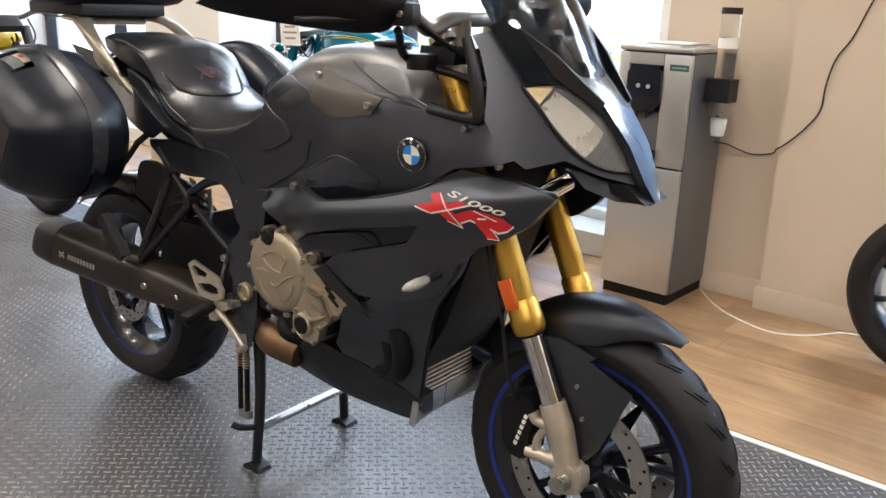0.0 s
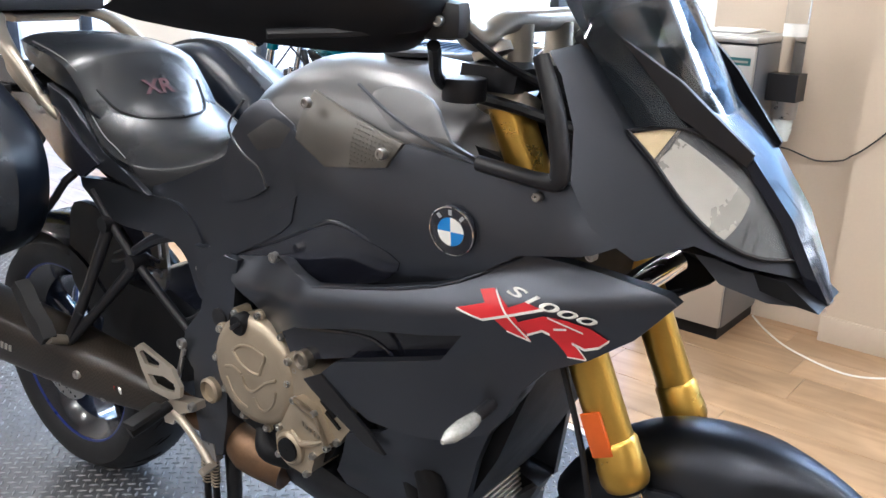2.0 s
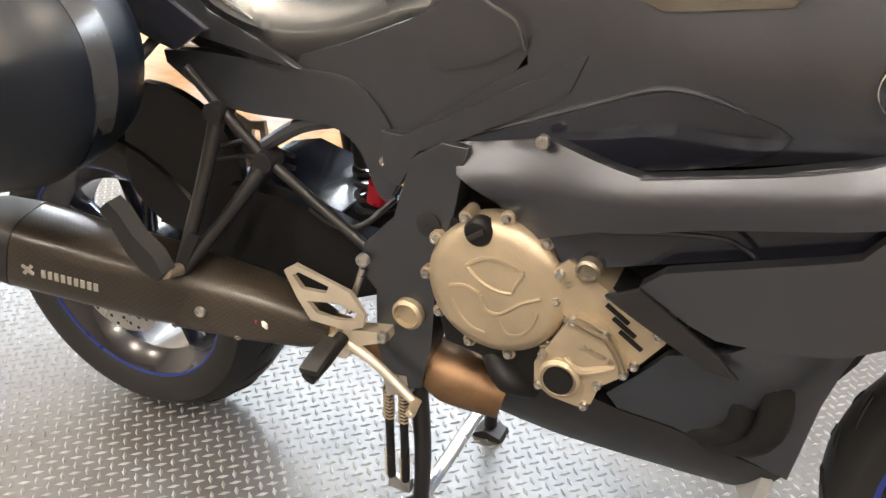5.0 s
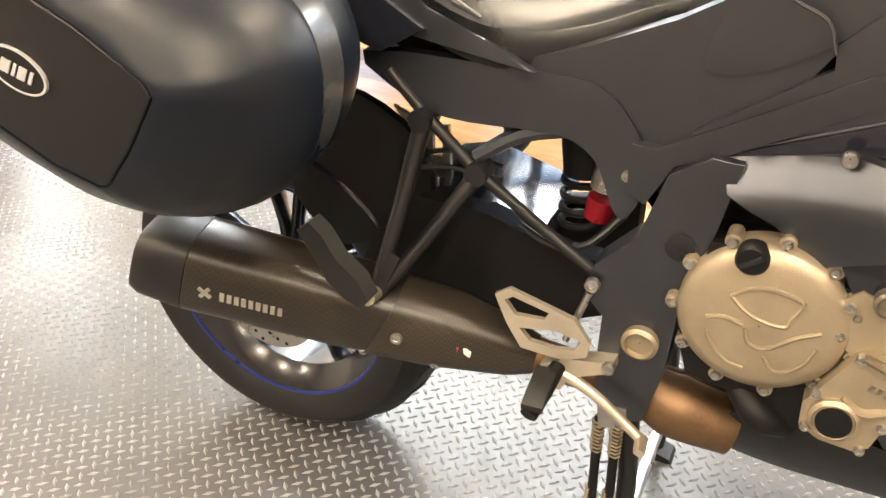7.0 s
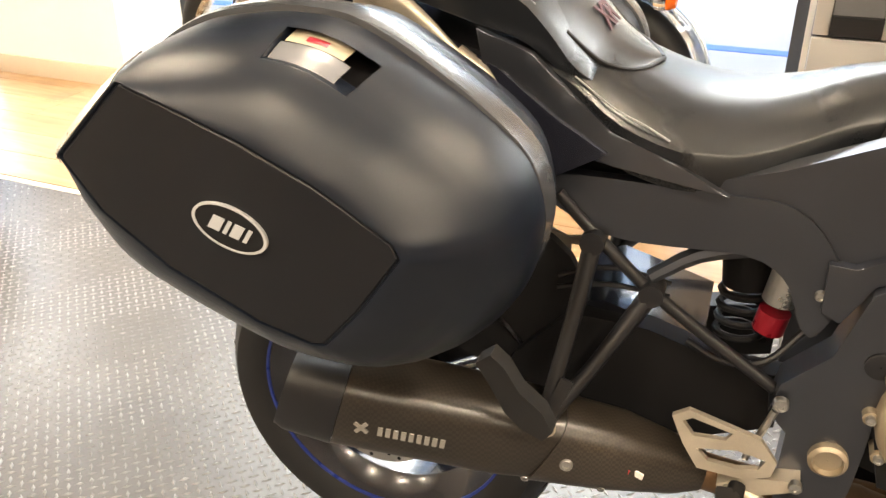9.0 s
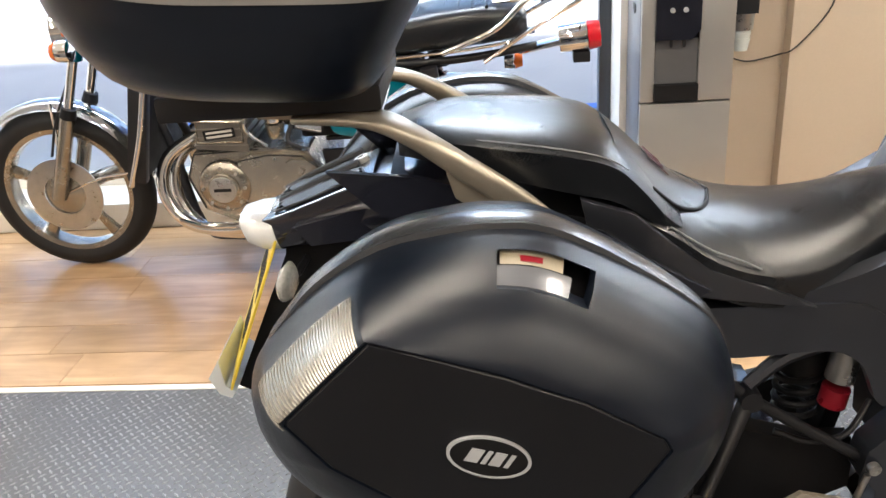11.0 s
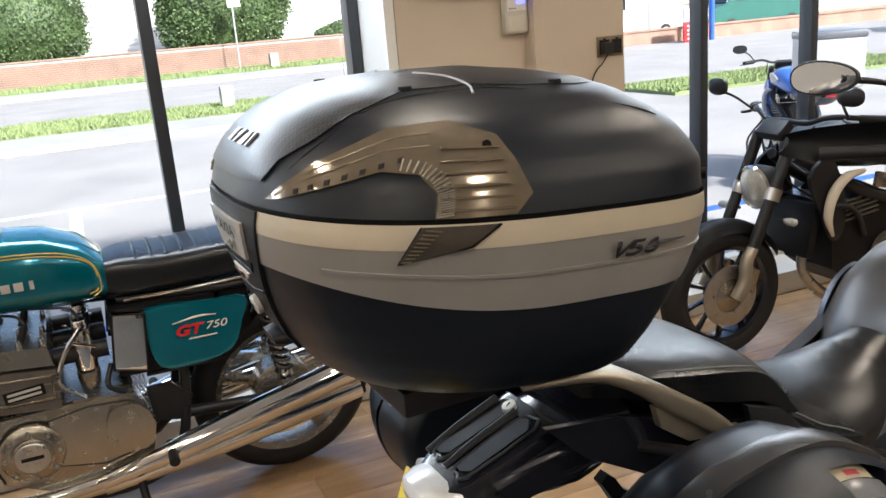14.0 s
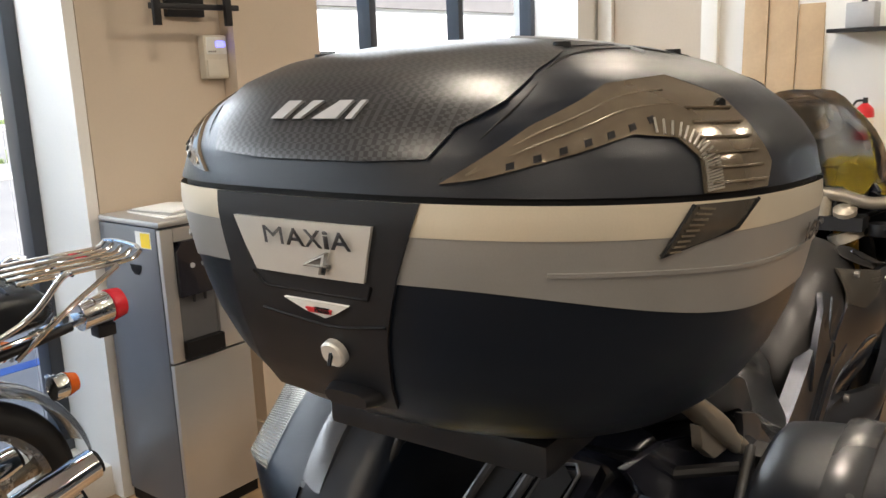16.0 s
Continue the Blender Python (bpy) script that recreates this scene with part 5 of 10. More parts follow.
# cockpit: yokes, bars, guards, mirrors
part("top_yoke", plate([(1.175, 1.085), (1.26, 1.085), (1.265, 1.115), (1.18, 1.118)], -0.15, 0.15), M_BLACK, moto, bevel=0.008)
for s in (-1, 1):
    part("yoke_ring", spin([(0.041, -0.013), (0.041, 0.013), (0.030, 0.016), (0.030, -0.016)], 24, Matrix.Translation((AX(1.065), s * 0.107, 1.065)) @ pose(0, 0, 0, 66, 0, 0) @ pose(0, 0, 0, 0, 0, 0)), M_ALU, moto, "cast aluminium fork clamp")
    part("bar_riser", tube([(1.205, s * 0.055, 1.105), (1.205, s * 0.055, 1.165)], [0.022, 0.020], 14, 1), M_ALU, moto, "grey cast handlebar riser")
    bar = [(1.205, 0, 1.168), (1.205, s * 0.09, 1.168), (1.215, s * 0.17, 1.150), (1.245, s * 0.27, 1.178), (1.200, s * 0.34, 1.188), (1.10, s * 0.47, 1.180)]
    part("handlebar", tube(bar, [0.016, 0.016, 0.0155, 0.013, 0.011, 0.011], 14, 6), M_BARGREY, moto, "champagne grey tapered handlebar")
    part("grip", tube([(1.195, s * 0.345, 1.188), (1.09, s * 0.482, 1.180)], 0.017, 14, 2), M_TYRE, moto, "black rubber grip")
    part("switchgear", box((0.05, 0.045, 0.045), (1.215, s * 0.318, 1.186), (0, 0, s * -38)), M_BLACK, moto, bevel=0.008)
    part("lever", tube([(1.245, s * 0.29, 1.18), (1.245, s * 0.36, 1.17), (1.17, s * 0.47, 1.165)], [0.008, 0.006, 0.005], 8, 4), M_BLACK, moto)
    # hand guard: a bowed shell round the grip
    rings = []
    for i in range(13):
        f = i / 12
        c = Vector((1.262 + 0.055 * math.sin(math.pi * min(1, f * 1.1)) - 0.20 * f ** 1.6, s * (0.275 + 0.27 * f), 1.190 + 0.018 * f))
        h = 0.024 + 0.028 * math.sin(math.pi * min(1.0, 0.15 + f * 0.85)) ** 0.7
        rings.append([c + Vector((-0.03 * abs(q) ** 2 - 0.012 * (1 - q), 0, q * h)) for q in (-1, -0.75, -0.4, -0.1, 0.15, 0.45, 0.8, 1)])
    bm = bmesh.new()
    vs = [[bm.verts.new(p) for p in r] for r in rings]
    for a, b in zip(vs, vs[1:]):
        for k in range(7):
            bm.faces.new((a[k], a[k + 1], b[k + 1], b[k]))
    bmesh.ops.solidify(bm, geom=bm.faces[:], thickness=0.006 * s)
    part("hand_guard", bm, M_BLACK, moto, "black plastic hand guard", smooth=35, bevel=0.001)
    part("guard_bracket", box((0.060, 0.05, 0.042), (1.245, s * 0.285, 1.178), (0, 0, s * -20)), M_BLACK, moto, bevel=0.012)
    bolt((1.262, s * 0.313, 1.178), moto, 0.006, (0.35, s, 0))
    # mirror
    mir = new("mirror")
    mir.parent = moto
    part("stem", tube([(1.225, s * 0.33, 1.20), (1.235, s * 0.34, 1.29), (1.20, s * 0.37, 1.345), (1.09, s * 0.43, 1.37)], [0.007, 0.006, 0.006, 0.010], 10, 5), M_BLACK, mir)
    toe = Matrix.Translation((1.075, s * 0.468, 1.372)) @ pose(0, 0, 0, 0, 6, s * 25)

    def oval(dx, w, h):
        """A drop-shaped ring, fuller on the outer side."""
        return [toe @ Vector((dx, w * math.cos(a), h * (1 + 0.16 * s * math.cos(a)) * math.copysign(abs(math.sin(a)) ** 0.85, math.sin(a)))) for a in (2 * math.pi * k / 28 for k in range(28))]

    part("mirror_shell", loft([oval(*q) for q in ((0.0, 0.080, 0.041), (0.012, 0.082, 0.043), (0.035, 0.05, 0.028), (0.045, 0.02, 0.012))]), M_BLACK, mir, smooth=50)
    part("mirror_glass", loft([oval(-0.0015, 0.075, 0.037), oval(-0.0025, 0.075, 0.037)]), M_MIRROR, mir, "mirror glass")
part("clutch_cable", tube([(1.25, -0.25, 1.165), (1.255, -0.16, 1.120), (1.30, -0.10, 1.085), (1.33, -0.06, 1.05)], 0.006, 8, 6), M_BLACK, moto)
part("clutch_cable", tube([(1.24, -0.29, 1.150), (1.19, -0.20, 1.095), (1.26, -0.13, 1.065), (1.34, -0.10, 1.04)], 0.008, 8, 6), M_BLACK, moto)
part("brake_reservoir", rod((1.21, -0.185, 1.075), (1.21, -0.185, 1.105), 0.028, n=20), M_BLACK, moto, "black fluid reservoir", bevel=0.004)
part("instrument_panel", box((0.03, 0.17, 0.09), (1.335, 0, 1.13), (0, -35, 0)), M_BLACK, moto, bevel=0.01)

# nose: closed shell of cross rings following the fairing's plan
both("nose_panel", ONOSE, d_nose, M_BODY, moto, "satin dark grey nose fairing", 0.012, bevel=0.001, cell=0.014)
part("nose_core", plate([(1.33, 1.12), (1.38, 1.13), (1.50, 1.03), (1.56, 0.95), (1.585, 0.89), (1.48, 0.90), (1.38, 0.97)], -0.012, 0.012), M_DARK, moto)
both("nose_inner", [(1.335, 1.125), (1.375, 1.135), (1.45, 1.07), (1.52, 1.00), (1.57, 0.93), (1.55, 0.90), (1.47, 0.92), (1.40, 0.95), (1.37, 1.00), (1.36, 1.07)], lambda x, z: d_nose(x, z) * 0.8 + 0.012, M_DARK, moto, "", 0.01)
# openings' frame beside the yoke
part("cockpit_frame", tube([(1.325, -0.200, 1.140), (1.352, -0.208, 1.080), (1.366, -0.212, 1.010), (1.345, -0.213, 1.000), (1.25, -0.206, 1.006)], [0.010, 0.012, 0.012, 0.010, 0.010], 10, 5), M_BLACK, moto, "black cockpit surround")
part("cockpit_liner", panel([(1.20, 1.00), (1.365, 1.00), (1.345, 1.13), (1.30, 1.15), (1.25, 1.08)], lambda x, z: -0.07, 0.004), M_DARK, moto)
LAMP_TOP = smooth_line([(1.416, 1.059, 0), (1.456, 1.063, 0), (1.492, 1.044, 0), (1.529, 1.010, 0), (1.568, 0.954, 0), (1.591, 0.911, 0)], 10)
LAMP_LOW = smooth_line([(1.416, 1.059, 0), (1.443, 1.028, 0), (1.480, 0.980, 0), (1.518, 0.941, 0), (1.556, 0.917, 0), (1.591, 0.911, 0)], 10)


def lamp_piece(s, u0, u1, v0, v1, off, bulge=0.0, nu=40, nv=12, bend=0.0):
    """A piece of the headlight: u from its upper tip to the beak, v from the lower to the upper edge."""
    bm = bmesh.new()
    rows = []
    for i in range(nu + 1):
        row = []
        for j in range(nv + 1):
            v = v0 + (v1 - v0) * j / nv
            u = min(1.0, max(0.0, u0 + (u1 - u0) * i / nu + bend * 4 * (v - 0.5) ** 2))
            f = u * (len(LAMP_TOP) - 1)
            k = min(int(f), len(LAMP_TOP) - 2)
            a, b = LAMP_LOW[k].lerp(LAMP_LOW[k + 1], f - k), LAMP_TOP[k].lerp(LAMP_TOP[k + 1], f - k)
            q = a.lerp(b, v)
            d = d_nose(q.x, q.y) - off - bulge * math.sin(math.pi * i / nu) * math.sin(math.pi * j / nv)
            row.append(bm.verts.new((q.x, d if s < 0 else -d, q.y)))
        rows.append(row)
    for a, b in zip(rows, rows[1:]):
        for j in range(nv):
            bm.faces.new((a[j], a[j + 1], b[j + 1], b[j]))
    bmesh.ops.remove_doubles(bm, verts=bm.verts[:], dist=1e-5)
    return bm


for s in (-1, 1):
    lamp = part("headlight", lamp_piece(s, 0, 1, 0, 1, 0.0025), M_REFLECTOR, moto, "dark grey headlight housing", smooth=60)
    lens = part("headlight_lens", lamp_piece(s, 0, 1, 0, 1, 0.0115, 0.004), M_LENS, lamp, "clear headlight lens", smooth=80)
    lens.visible_shadow = False
    part("headlight_bowl", lamp_piece(s, 0.235, 0.66, 0.02, 0.74, 0.0045, -0.0008, 24, 12, -0.03), M_BOWL, lamp, "pale headlight bowl", smooth=60)
    part("side_light", lamp_piece(s, 0.015, 0.205, 0.04, 0.96, 0.0048, 0.001, 14, 8), M_AMBERPALE, lamp, "pale amber side light", smooth=60)
    part("bowl_divider", lamp_piece(s, 0.212, 0.228, 0.0, 1.0, 0.0070, 0.0, 2, 12), M_CHROME, lamp, "bright dividing bar")
    for u in (0.70, 0.76, 0.82):
        part("lamp_fin", lamp_piece(s, u, u + 0.012, 0.08, 0.62, 0.0060, 0.0, 2, 10, 0.02), M_FIN, lamp, "grey inner fin")
    rim_pts = [(q.x, (d_nose(q.x, q.y) - 0.008) * (1 if s < 0 else -1), q.y) for q in LAMP_TOP + LAMP_LOW[-2:0:-1]]
    part("headlight_trim", tube(rim_pts, 0.0030, 6, 1, closed=True), M_BLACK, lamp)
both("beak", OBEAK, lambda x, z: d_nose(x, z) * 0.6, M_BODY, moto, "pointed dark grey beak under the headlights", 0.01, bevel=0.001, cell=0.012)
part("beak_core", plate([(1.46, 0.90), (1.59, 0.888), (1.632, 0.858), (1.60, 0.862), (1.52, 0.880)], -0.05, 0.05), M_DARK, moto, bevel=0.004)
part("nose_centre", loft([[(x, q * w, z - abs(q) * 0.004) for q in (-1, -0.5, 0, 0.5, 1)] + [(x - 0.012, q * w, z - 0.012) for q in (1, 0.5, 0, -0.5, -1)] for x, z, w in ((1.475, 1.085, 0.055), (1.535, 1.03, 0.050), (1.585, 0.965, 0.040), (1.617, 0.90, 0.030), (1.634, 0.862, 0.012))]), M_RIM, moto, "gloss black centre panel between the headlights")
part("ram_duct", tube([(1.393, -0.035, 0.832), (1.400, -0.022, 0.838), (1.413, 0.002, 0.849), (1.428, 0.030, 0.862)], [0.017, 0.019, 0.019, 0.018], 18, 3), M_CHROME, moto, "bright metal ram tube")

part("ram_duct_mouth", tube([(1.3922, -0.0365, 0.8313), (1.3936, -0.0338, 0.8326)], [0.0125, 0.0125], 16, 1), M_DARK, moto)

# windscreen with its black mounting blades
rings = []
for i in range(9):
    f = i / 8
    x0, z0 = 1.500 - 0.215 * f - 0.03 * f * f, 1.055 + 0.36 * f
    w = (0.105 + 0.085 * math.sin(math.pi * (0.18 + 0.62 * f))) * (1 - 0.26 * f * f)
    rings.append([(x0 - 0.075 * abs(q) ** 1.8, q * w, z0 + 0.012 * abs(q) - 0.050 * f ** 4 * abs(q) ** 3) for q in (-1, -0.8, -0.55, -0.28, 0, 0.28, 0.55, 0.8, 1)])
bm = bmesh.new()
vs = [[bm.verts.new(p) for p in r] for r in rings]
for a, b in zip(vs, vs[1:]):
    for k in range(8):
        bm.faces.new((a[k], a[k + 1], b[k + 1], b[k]))
bmesh.ops.solidify(bm, geom=bm.faces[:], thickness=0.0035)
part("windscreen", bm, M_SMOKE, moto, "smoked windscreen", smooth=60)
for s in (-1, 1):
    part("screen_blade", panel([(1.345, 1.160), (1.375, 1.175), (1.455, 1.115), (1.535, 1.035), (1.530, 1.020), (1.47, 1.065), (1.40, 1.115)], lambda x, z: -0.155 + 1.0 * (x - 1.36) * 0.55, 0.008, mirror=s > 0), M_BLACK, moto, "black screen mounting blade", bevel=0.001)
    stalk = part("indicator_stalk", rod((1.285, s * 0.20, 0.688), (1.289, s * 0.250, 0.686), 0.009, n=10), M_BLACK, moto)
    part("indicator", loft([sec((1.289, s * (0.205 + d), 0.687 - d * 0.03), (0, s, -0.04), w, h, 14, 2.2) for d, w, h in ((0.036, 0.007, 0.007), (0.048, 0.010, 0.010), (0.072, 0.012, 0.011), (0.098, 0.010, 0.009), (0.114, 0.003, 0.003))]), M_INDLENS, stalk, "clear-lens front indicator", smooth=50)

# seats
def seat_loft(rows, steps=3, flat=2.6):
    """Rows of x, crown height, half width, side height and edge height."""
    rings = []
    line = smooth_line([(r[0], r[1], r[2]) for r in rows], steps)
    line2 = smooth_line([(r[3], r[4], 0) for r in rows], steps)
    for p, q in zip(line, line2):
        x, z, w, side, low = p.x, p.y, p.z, q.x, q.y
        ring = []
        for a in (-1.0, -0.97, -0.90, -0.78, -0.6, -0.4, -0.2, 0, 0.2, 0.4, 0.6, 0.78, 0.90, 0.97, 1.0):
            ring.append((x, a * w, side + (z - side) * (1 - abs(a) ** flat)))
        ring += [(x, w * 0.96, low), (x, -w * 0.96, low)]
        rings.append(ring)
    return loft(rings)


part("rider_seat", seat_loft([(0.25, 0.992, 0.135, 0.965, 0.93), (0.31, 0.977, 0.155, 0.940, 0.88), (0.37, 0.947, 0.165, 0.900, 0.845), (0.44, 0.924, 0.165, 0.876, 0.825), (0.51, 0.919, 0.150, 0.872, 0.825), (0.57, 0.930, 0.120, 0.883, 0.835), (0.62, 0.946, 0.095, 0.900, 0.86), (0.67, 0.958, 0.080, 0.910, 0.87)]), M_SEAT, moto, "black vinyl rider seat with pale stitching", smooth=60)
part("pillion_seat", seat_loft([(-0.045, 1.075, 0.075, 1.063, 1.045), (0.02, 1.085, 0.115, 1.071, 1.04), (0.10, 1.080, 0.138, 1.064, 1.022), (0.18, 1.071, 0.149, 1.053, 1.002), (0.235, 1.057, 0.150, 1.036, 0.988), (0.272, 1.026, 0.148, 1.002, 0.965), (0.305, 0.989, 0.146, 0.962, 0.935), (0.330, 0.962, 0.135, 0.940, 0.90)], flat=4.0), M_SEAT, moto, "black vinyl pillion seat with ribbed sides and pale stitching", smooth=60)
part("seat_flap", seat_loft([(0.245, 1.055, 0.118, 1.040, 1.02), (0.275, 1.030, 0.118, 1.010, 1.0), (0.30, 1.005, 0.114, 0.985, 0.97), (0.33, 0.978, 0.102, 0.957, 0.94), (0.36, 0.958, 0.080, 0.943, 0.92), (0.38, 0.948, 0.050, 0.938, 0.91), (0.392, 0.942, 0.022, 0.935, 0.90)]), M_SEAT, moto, "rounded seat flap", smooth=60)
for s in (-1, 1):
    part("flap_seam", tube([(0.290, s * 0.118, 0.993), (0.315, s * 0.109, 0.969), (0.335, s * 0.100, 0.954), (0.36, s * 0.081, 0.9435), (0.38, s * 0.052, 0.9395), (0.395, s * 0.002, 0.9400)], 0.0036, 8, 5), M_DARK, moto)
    part("stitching", tube([(-0.03, s * 0.070, 1.0715), (0.08, s * 0.122, 1.0725), (0.17, s * 0.138, 1.0610), (0.225, s * 0.140, 1.0465), (0.255, s * 0.136, 1.0270)], 0.0011, 5, 6), M_STITCH, moto)
    part("stitching", tube([(0.31, s * 0.146, 0.9480), (0.36, s * 0.155, 0.9170), (0.40, s * 0.158, 0.9000), (0.43, s * 0.160, 0.8850)], 0.0012, 5, 6), M_STITCH, moto)
    part("seat_side", panel([(0.19, 1.00), (0.26, 0.975), (0.31, 0.93), (0.36, 0.89), (0.44, 0.86), (0.505, 0.828), (0.44, 0.838), (0.34, 0.853), (0.27, 0.89), (0.20, 0.955)], lambda x, z: -0.163 - 0.10 * (0.9 - z) * (x > 0.3), 0.012, mirror=s > 0), M_BODY, moto, "satin dark grey seat side cover", bevel=0.002)
    part("tail_fairing", panel([(-0.14, 1.045), (-0.02, 1.030), (0.10, 0.995), (0.22, 0.955), (0.30, 0.90), (0.36, 0.865), (0.30, 0.83), (0.18, 0.86), (0.05, 0.91), (-0.08, 0.985)], lambda x, z: -0.125 - 0.05 * step(0.0, 0.3, x), 0.01, mirror=s > 0), M_RIM, moto, "gloss black tail fairing", bevel=0.002)
    rail = [(-0.165, 0.100, 1.118, 0.034, 0.007), (-0.07, 0.128, 1.114, 0.028, 0.009), (-0.015, 0.146, 1.091, 0.020, 0.012), (0.05, 0.156, 1.046, 0.014, 0.016), (0.11, 0.161, 1.004, 0.010, 0.016), (0.165, 0.162, 0.960, 0.008, 0.011)]
    line_a = smooth_line([(x, y, z) for x, y, z, w, h in rail], 5)
    line_b = smooth_line([(w, h, 0) for x, y, z, w, h in rail], 5)
    part("grab_rail", loft([sec((q.x, s * q.y, q.z), ((line_a[min(i + 1, len(line_a) - 1)] - line_a[max(i - 1, 0)]).x, s * (line_a[min(i + 1, len(line_a) - 1)] - line_a[max(i - 1, 0)]).y, (line_a[min(i + 1, len(line_a) - 1)] - line_a[max(i - 1, 0)]).z), line_b[i].x, line_b[i].y, 20, 3.2) for i, q in enumerate(line_a)]), M_BARGREY, moto, "flat champagne grey cast grab rail", smooth=45)
    part("grab_foot", panel([(0.02, 1.045), (0.07, 1.030), (0.13, 0.985), (0.145, 0.965), (0.08, 0.975), (0.03, 1.010)], lambda x, z: -0.158, 0.014, mirror=s > 0), M_BARGREY, moto, bevel=0.004)
    part("grab_end", tube([(0.165, s * 0.160, 0.968), (0.20, s * 0.160, 0.945), (0.225, s * 0.158, 0.930)], [0.012, 0.012, 0.006], 10, 3), M_BARGREY, moto)
words("XR", 0.050, M_XRRED, moto, pose(0.318, 0.0, 0.9915, -44, 0, -90) @ pose(0, 0, 0, 0, 0, 180), label="dark red stitched letters on the seat", shear=0.2, bold=0.0015)
part("seat_base", plate([(-0.06, 1.02), (0.25, 0.945), (0.32, 0.90), (0.60, 0.84), (0.66, 0.80), (0.50, 0.78), (0.30, 0.82), (0.0, 0.95)], -0.12, 0.12), M_DARK, moto, bevel=0.006)

# luggage rack
part("rear_rack", plate([(-0.24, 1.124), (-0.09, 1.124), (-0.062, 1.108), (-0.08, 1.100), (-0.23, 1.108)], -0.075, 0.075), M_BARGREY, moto, "champagne grey luggage rack", bevel=0.006)
part("rack_plate", box((0.29, 0.27, 0.034), (-0.20, 0, 1.142)), M_BLACK, moto, "black top box mounting plate", bevel=0.006)

# tail unit, lamp, number plate
part("tail_unit", loft([sec((x, 0, z), (-1, 0, -0.25), w, h, 20, 3.0) for x, z, w, h in ((0.03, 0.985, 0.105, 0.050), (-0.08, 0.962, 0.095, 0.043), (-0.17, 0.943, 0.078, 0.032), (-0.235, 0.925, 0.062, 0.026))]), M_RIM, moto, "gloss black tail unit", smooth=45)
part("tail_light", loft([sec((x, 0, z), (-1, 0, -0.25), w, h, 20, 3.0) for x, z, w, h in ((-0.236, 0.928, 0.0635, 0.0290), (-0.262, 0.928, 0.058, 0.030), (-0.287, 0.929, 0.042, 0.025), (-0.297, 0.930, 0.020, 0.012))]), M_TAILLENS, moto, "clear white tail light lens", smooth=50)
TAIL = pose(-0.18, 0, 0.980, 0, -20.5, 0)
bm = loft([[(x, q * w, 0.002 * (1 - abs(q))) for q in (-1, -0.8, 0, 0.8, 1)] + [(x + 0.004, q * (w + 0.006), -0.030) for q in (1, 0.8, 0, -0.8, -1)] for x, w in ((-0.085, 0.046), (-0.06, 0.060), (0.0, 0.068), (0.06, 0.072), (0.10, 0.070))])
bmesh.ops.transform(bm, matrix=TAIL, verts=bm.verts[:])
tail_top = part("tail_cover_top", bm, M_RIM, moto, "gloss black tail top with two slots", smooth=35, bevel=0.003)
for y in (-0.030, 0.036):
    bm = plate([(-0.048, -0.018), (0.070, -0.021), (0.080, 0.0), (0.062, 0.018), (-0.040, 0.015), (-0.050, 0.0)], 0, 0.0015)
    bmesh.ops.transform(bm, matrix=TAIL @ pose(0, y, 0.0035, 90, 0, 0), verts=bm.verts[:])
    part("tail_slot", bm, M_DARK, tail_top, "dark slot in the tail top")
    # rims coloured greyer than the black tail, for the sky's reflection along them
    rim_line = [TAIL @ Vector((a, y + b, 0.004)) for a, b in ((-0.050, -0.019), (0.072, -0.023), (0.084, 0.0), (0.064, 0.020), (-0.044, 0.017), (-0.055, 0.0))]
    part("slot_rim", tube(rim_line, 0.0024, 6, 2, closed=True), M_CASEGREY2, tail_top)
for y in (0.003, 0.060):
    part("tail_arm", tube([TAIL @ Vector(q) for q in ((-0.060, y, 0.002), (0.0, y + 0.001, 0.006), (0.075, y, 0.007))], [0.005, 0.006, 0.007], 8, 4), M_CASEGREY2, tail_top, "satin grey tail arm")
lock_ = part("seat_lock", rod(TAIL @ Vector((0.076, 0.024, -0.004)), TAIL @ Vector((0.076, 0.024, 0.010)), 0.0115, n=24), M_WHITE, moto, "round bright seat lock", bevel=0.002)
bm = box((0.009, 0.0022, 0.0012), (0.076, 0.024, 0.0103), (0, 0, 20))
bmesh.ops.transform(bm, matrix=TAIL, verts=bm.verts[:])
part("lock_slot", bm, M_DARK, lock_)
for s in (-1, 1):
    part("indicator_arm", rod((-0.20, s * 0.04, 0.885), (-0.205, s * 0.095, 0.885), 0.006, n=8), M_BLACK, moto)
PLATE_AT = pose(-0.296, 0, 0.810, 0, 23.5, 8)
hold = new("plate_holder")
hold.parent = moto
part("holder_arm", plate([(-0.14, 0.955), (-0.225, 0.925), (-0.232, 0.89), (-0.340, 0.665), (-0.322, 0.655), (-0.215, 0.80), (-0.10, 0.90)], -0.035, 0.035), M_DARK, hold, "black number plate holder", bevel=0.006)
bm = box((0.004, 0.18, 0.25))
bmesh.ops.transform(bm, matrix=PLATE_AT, verts=bm.verts[:])
np_ob = part("number_plate", bm, M_PLATE, hold, "yellow rear number plate with dark bars", bevel=0.001)
for zc, ws in ((0.048, (-0.057, -0.019, 0.019, 0.057)), (-0.048, (-0.038, 0.0, 0.038))):
    for yy in ws:
        bm = box((0.001, 0.024, 0.060), (-0.0022, yy, zc))
        bmesh.ops.transform(bm, matrix=PLATE_AT, verts=bm.verts[:])
        part("plate_bar", bm, M_DARK, np_ob)
part("plate_guard", plate([(-0.352, 0.735), (-0.372, 0.705), (-0.360, 0.676), (-0.342, 0.668), (-0.334, 0.678), (-0.348, 0.690)], -0.075, 0.075), M_CLEARPL, hold, bevel=0.003)
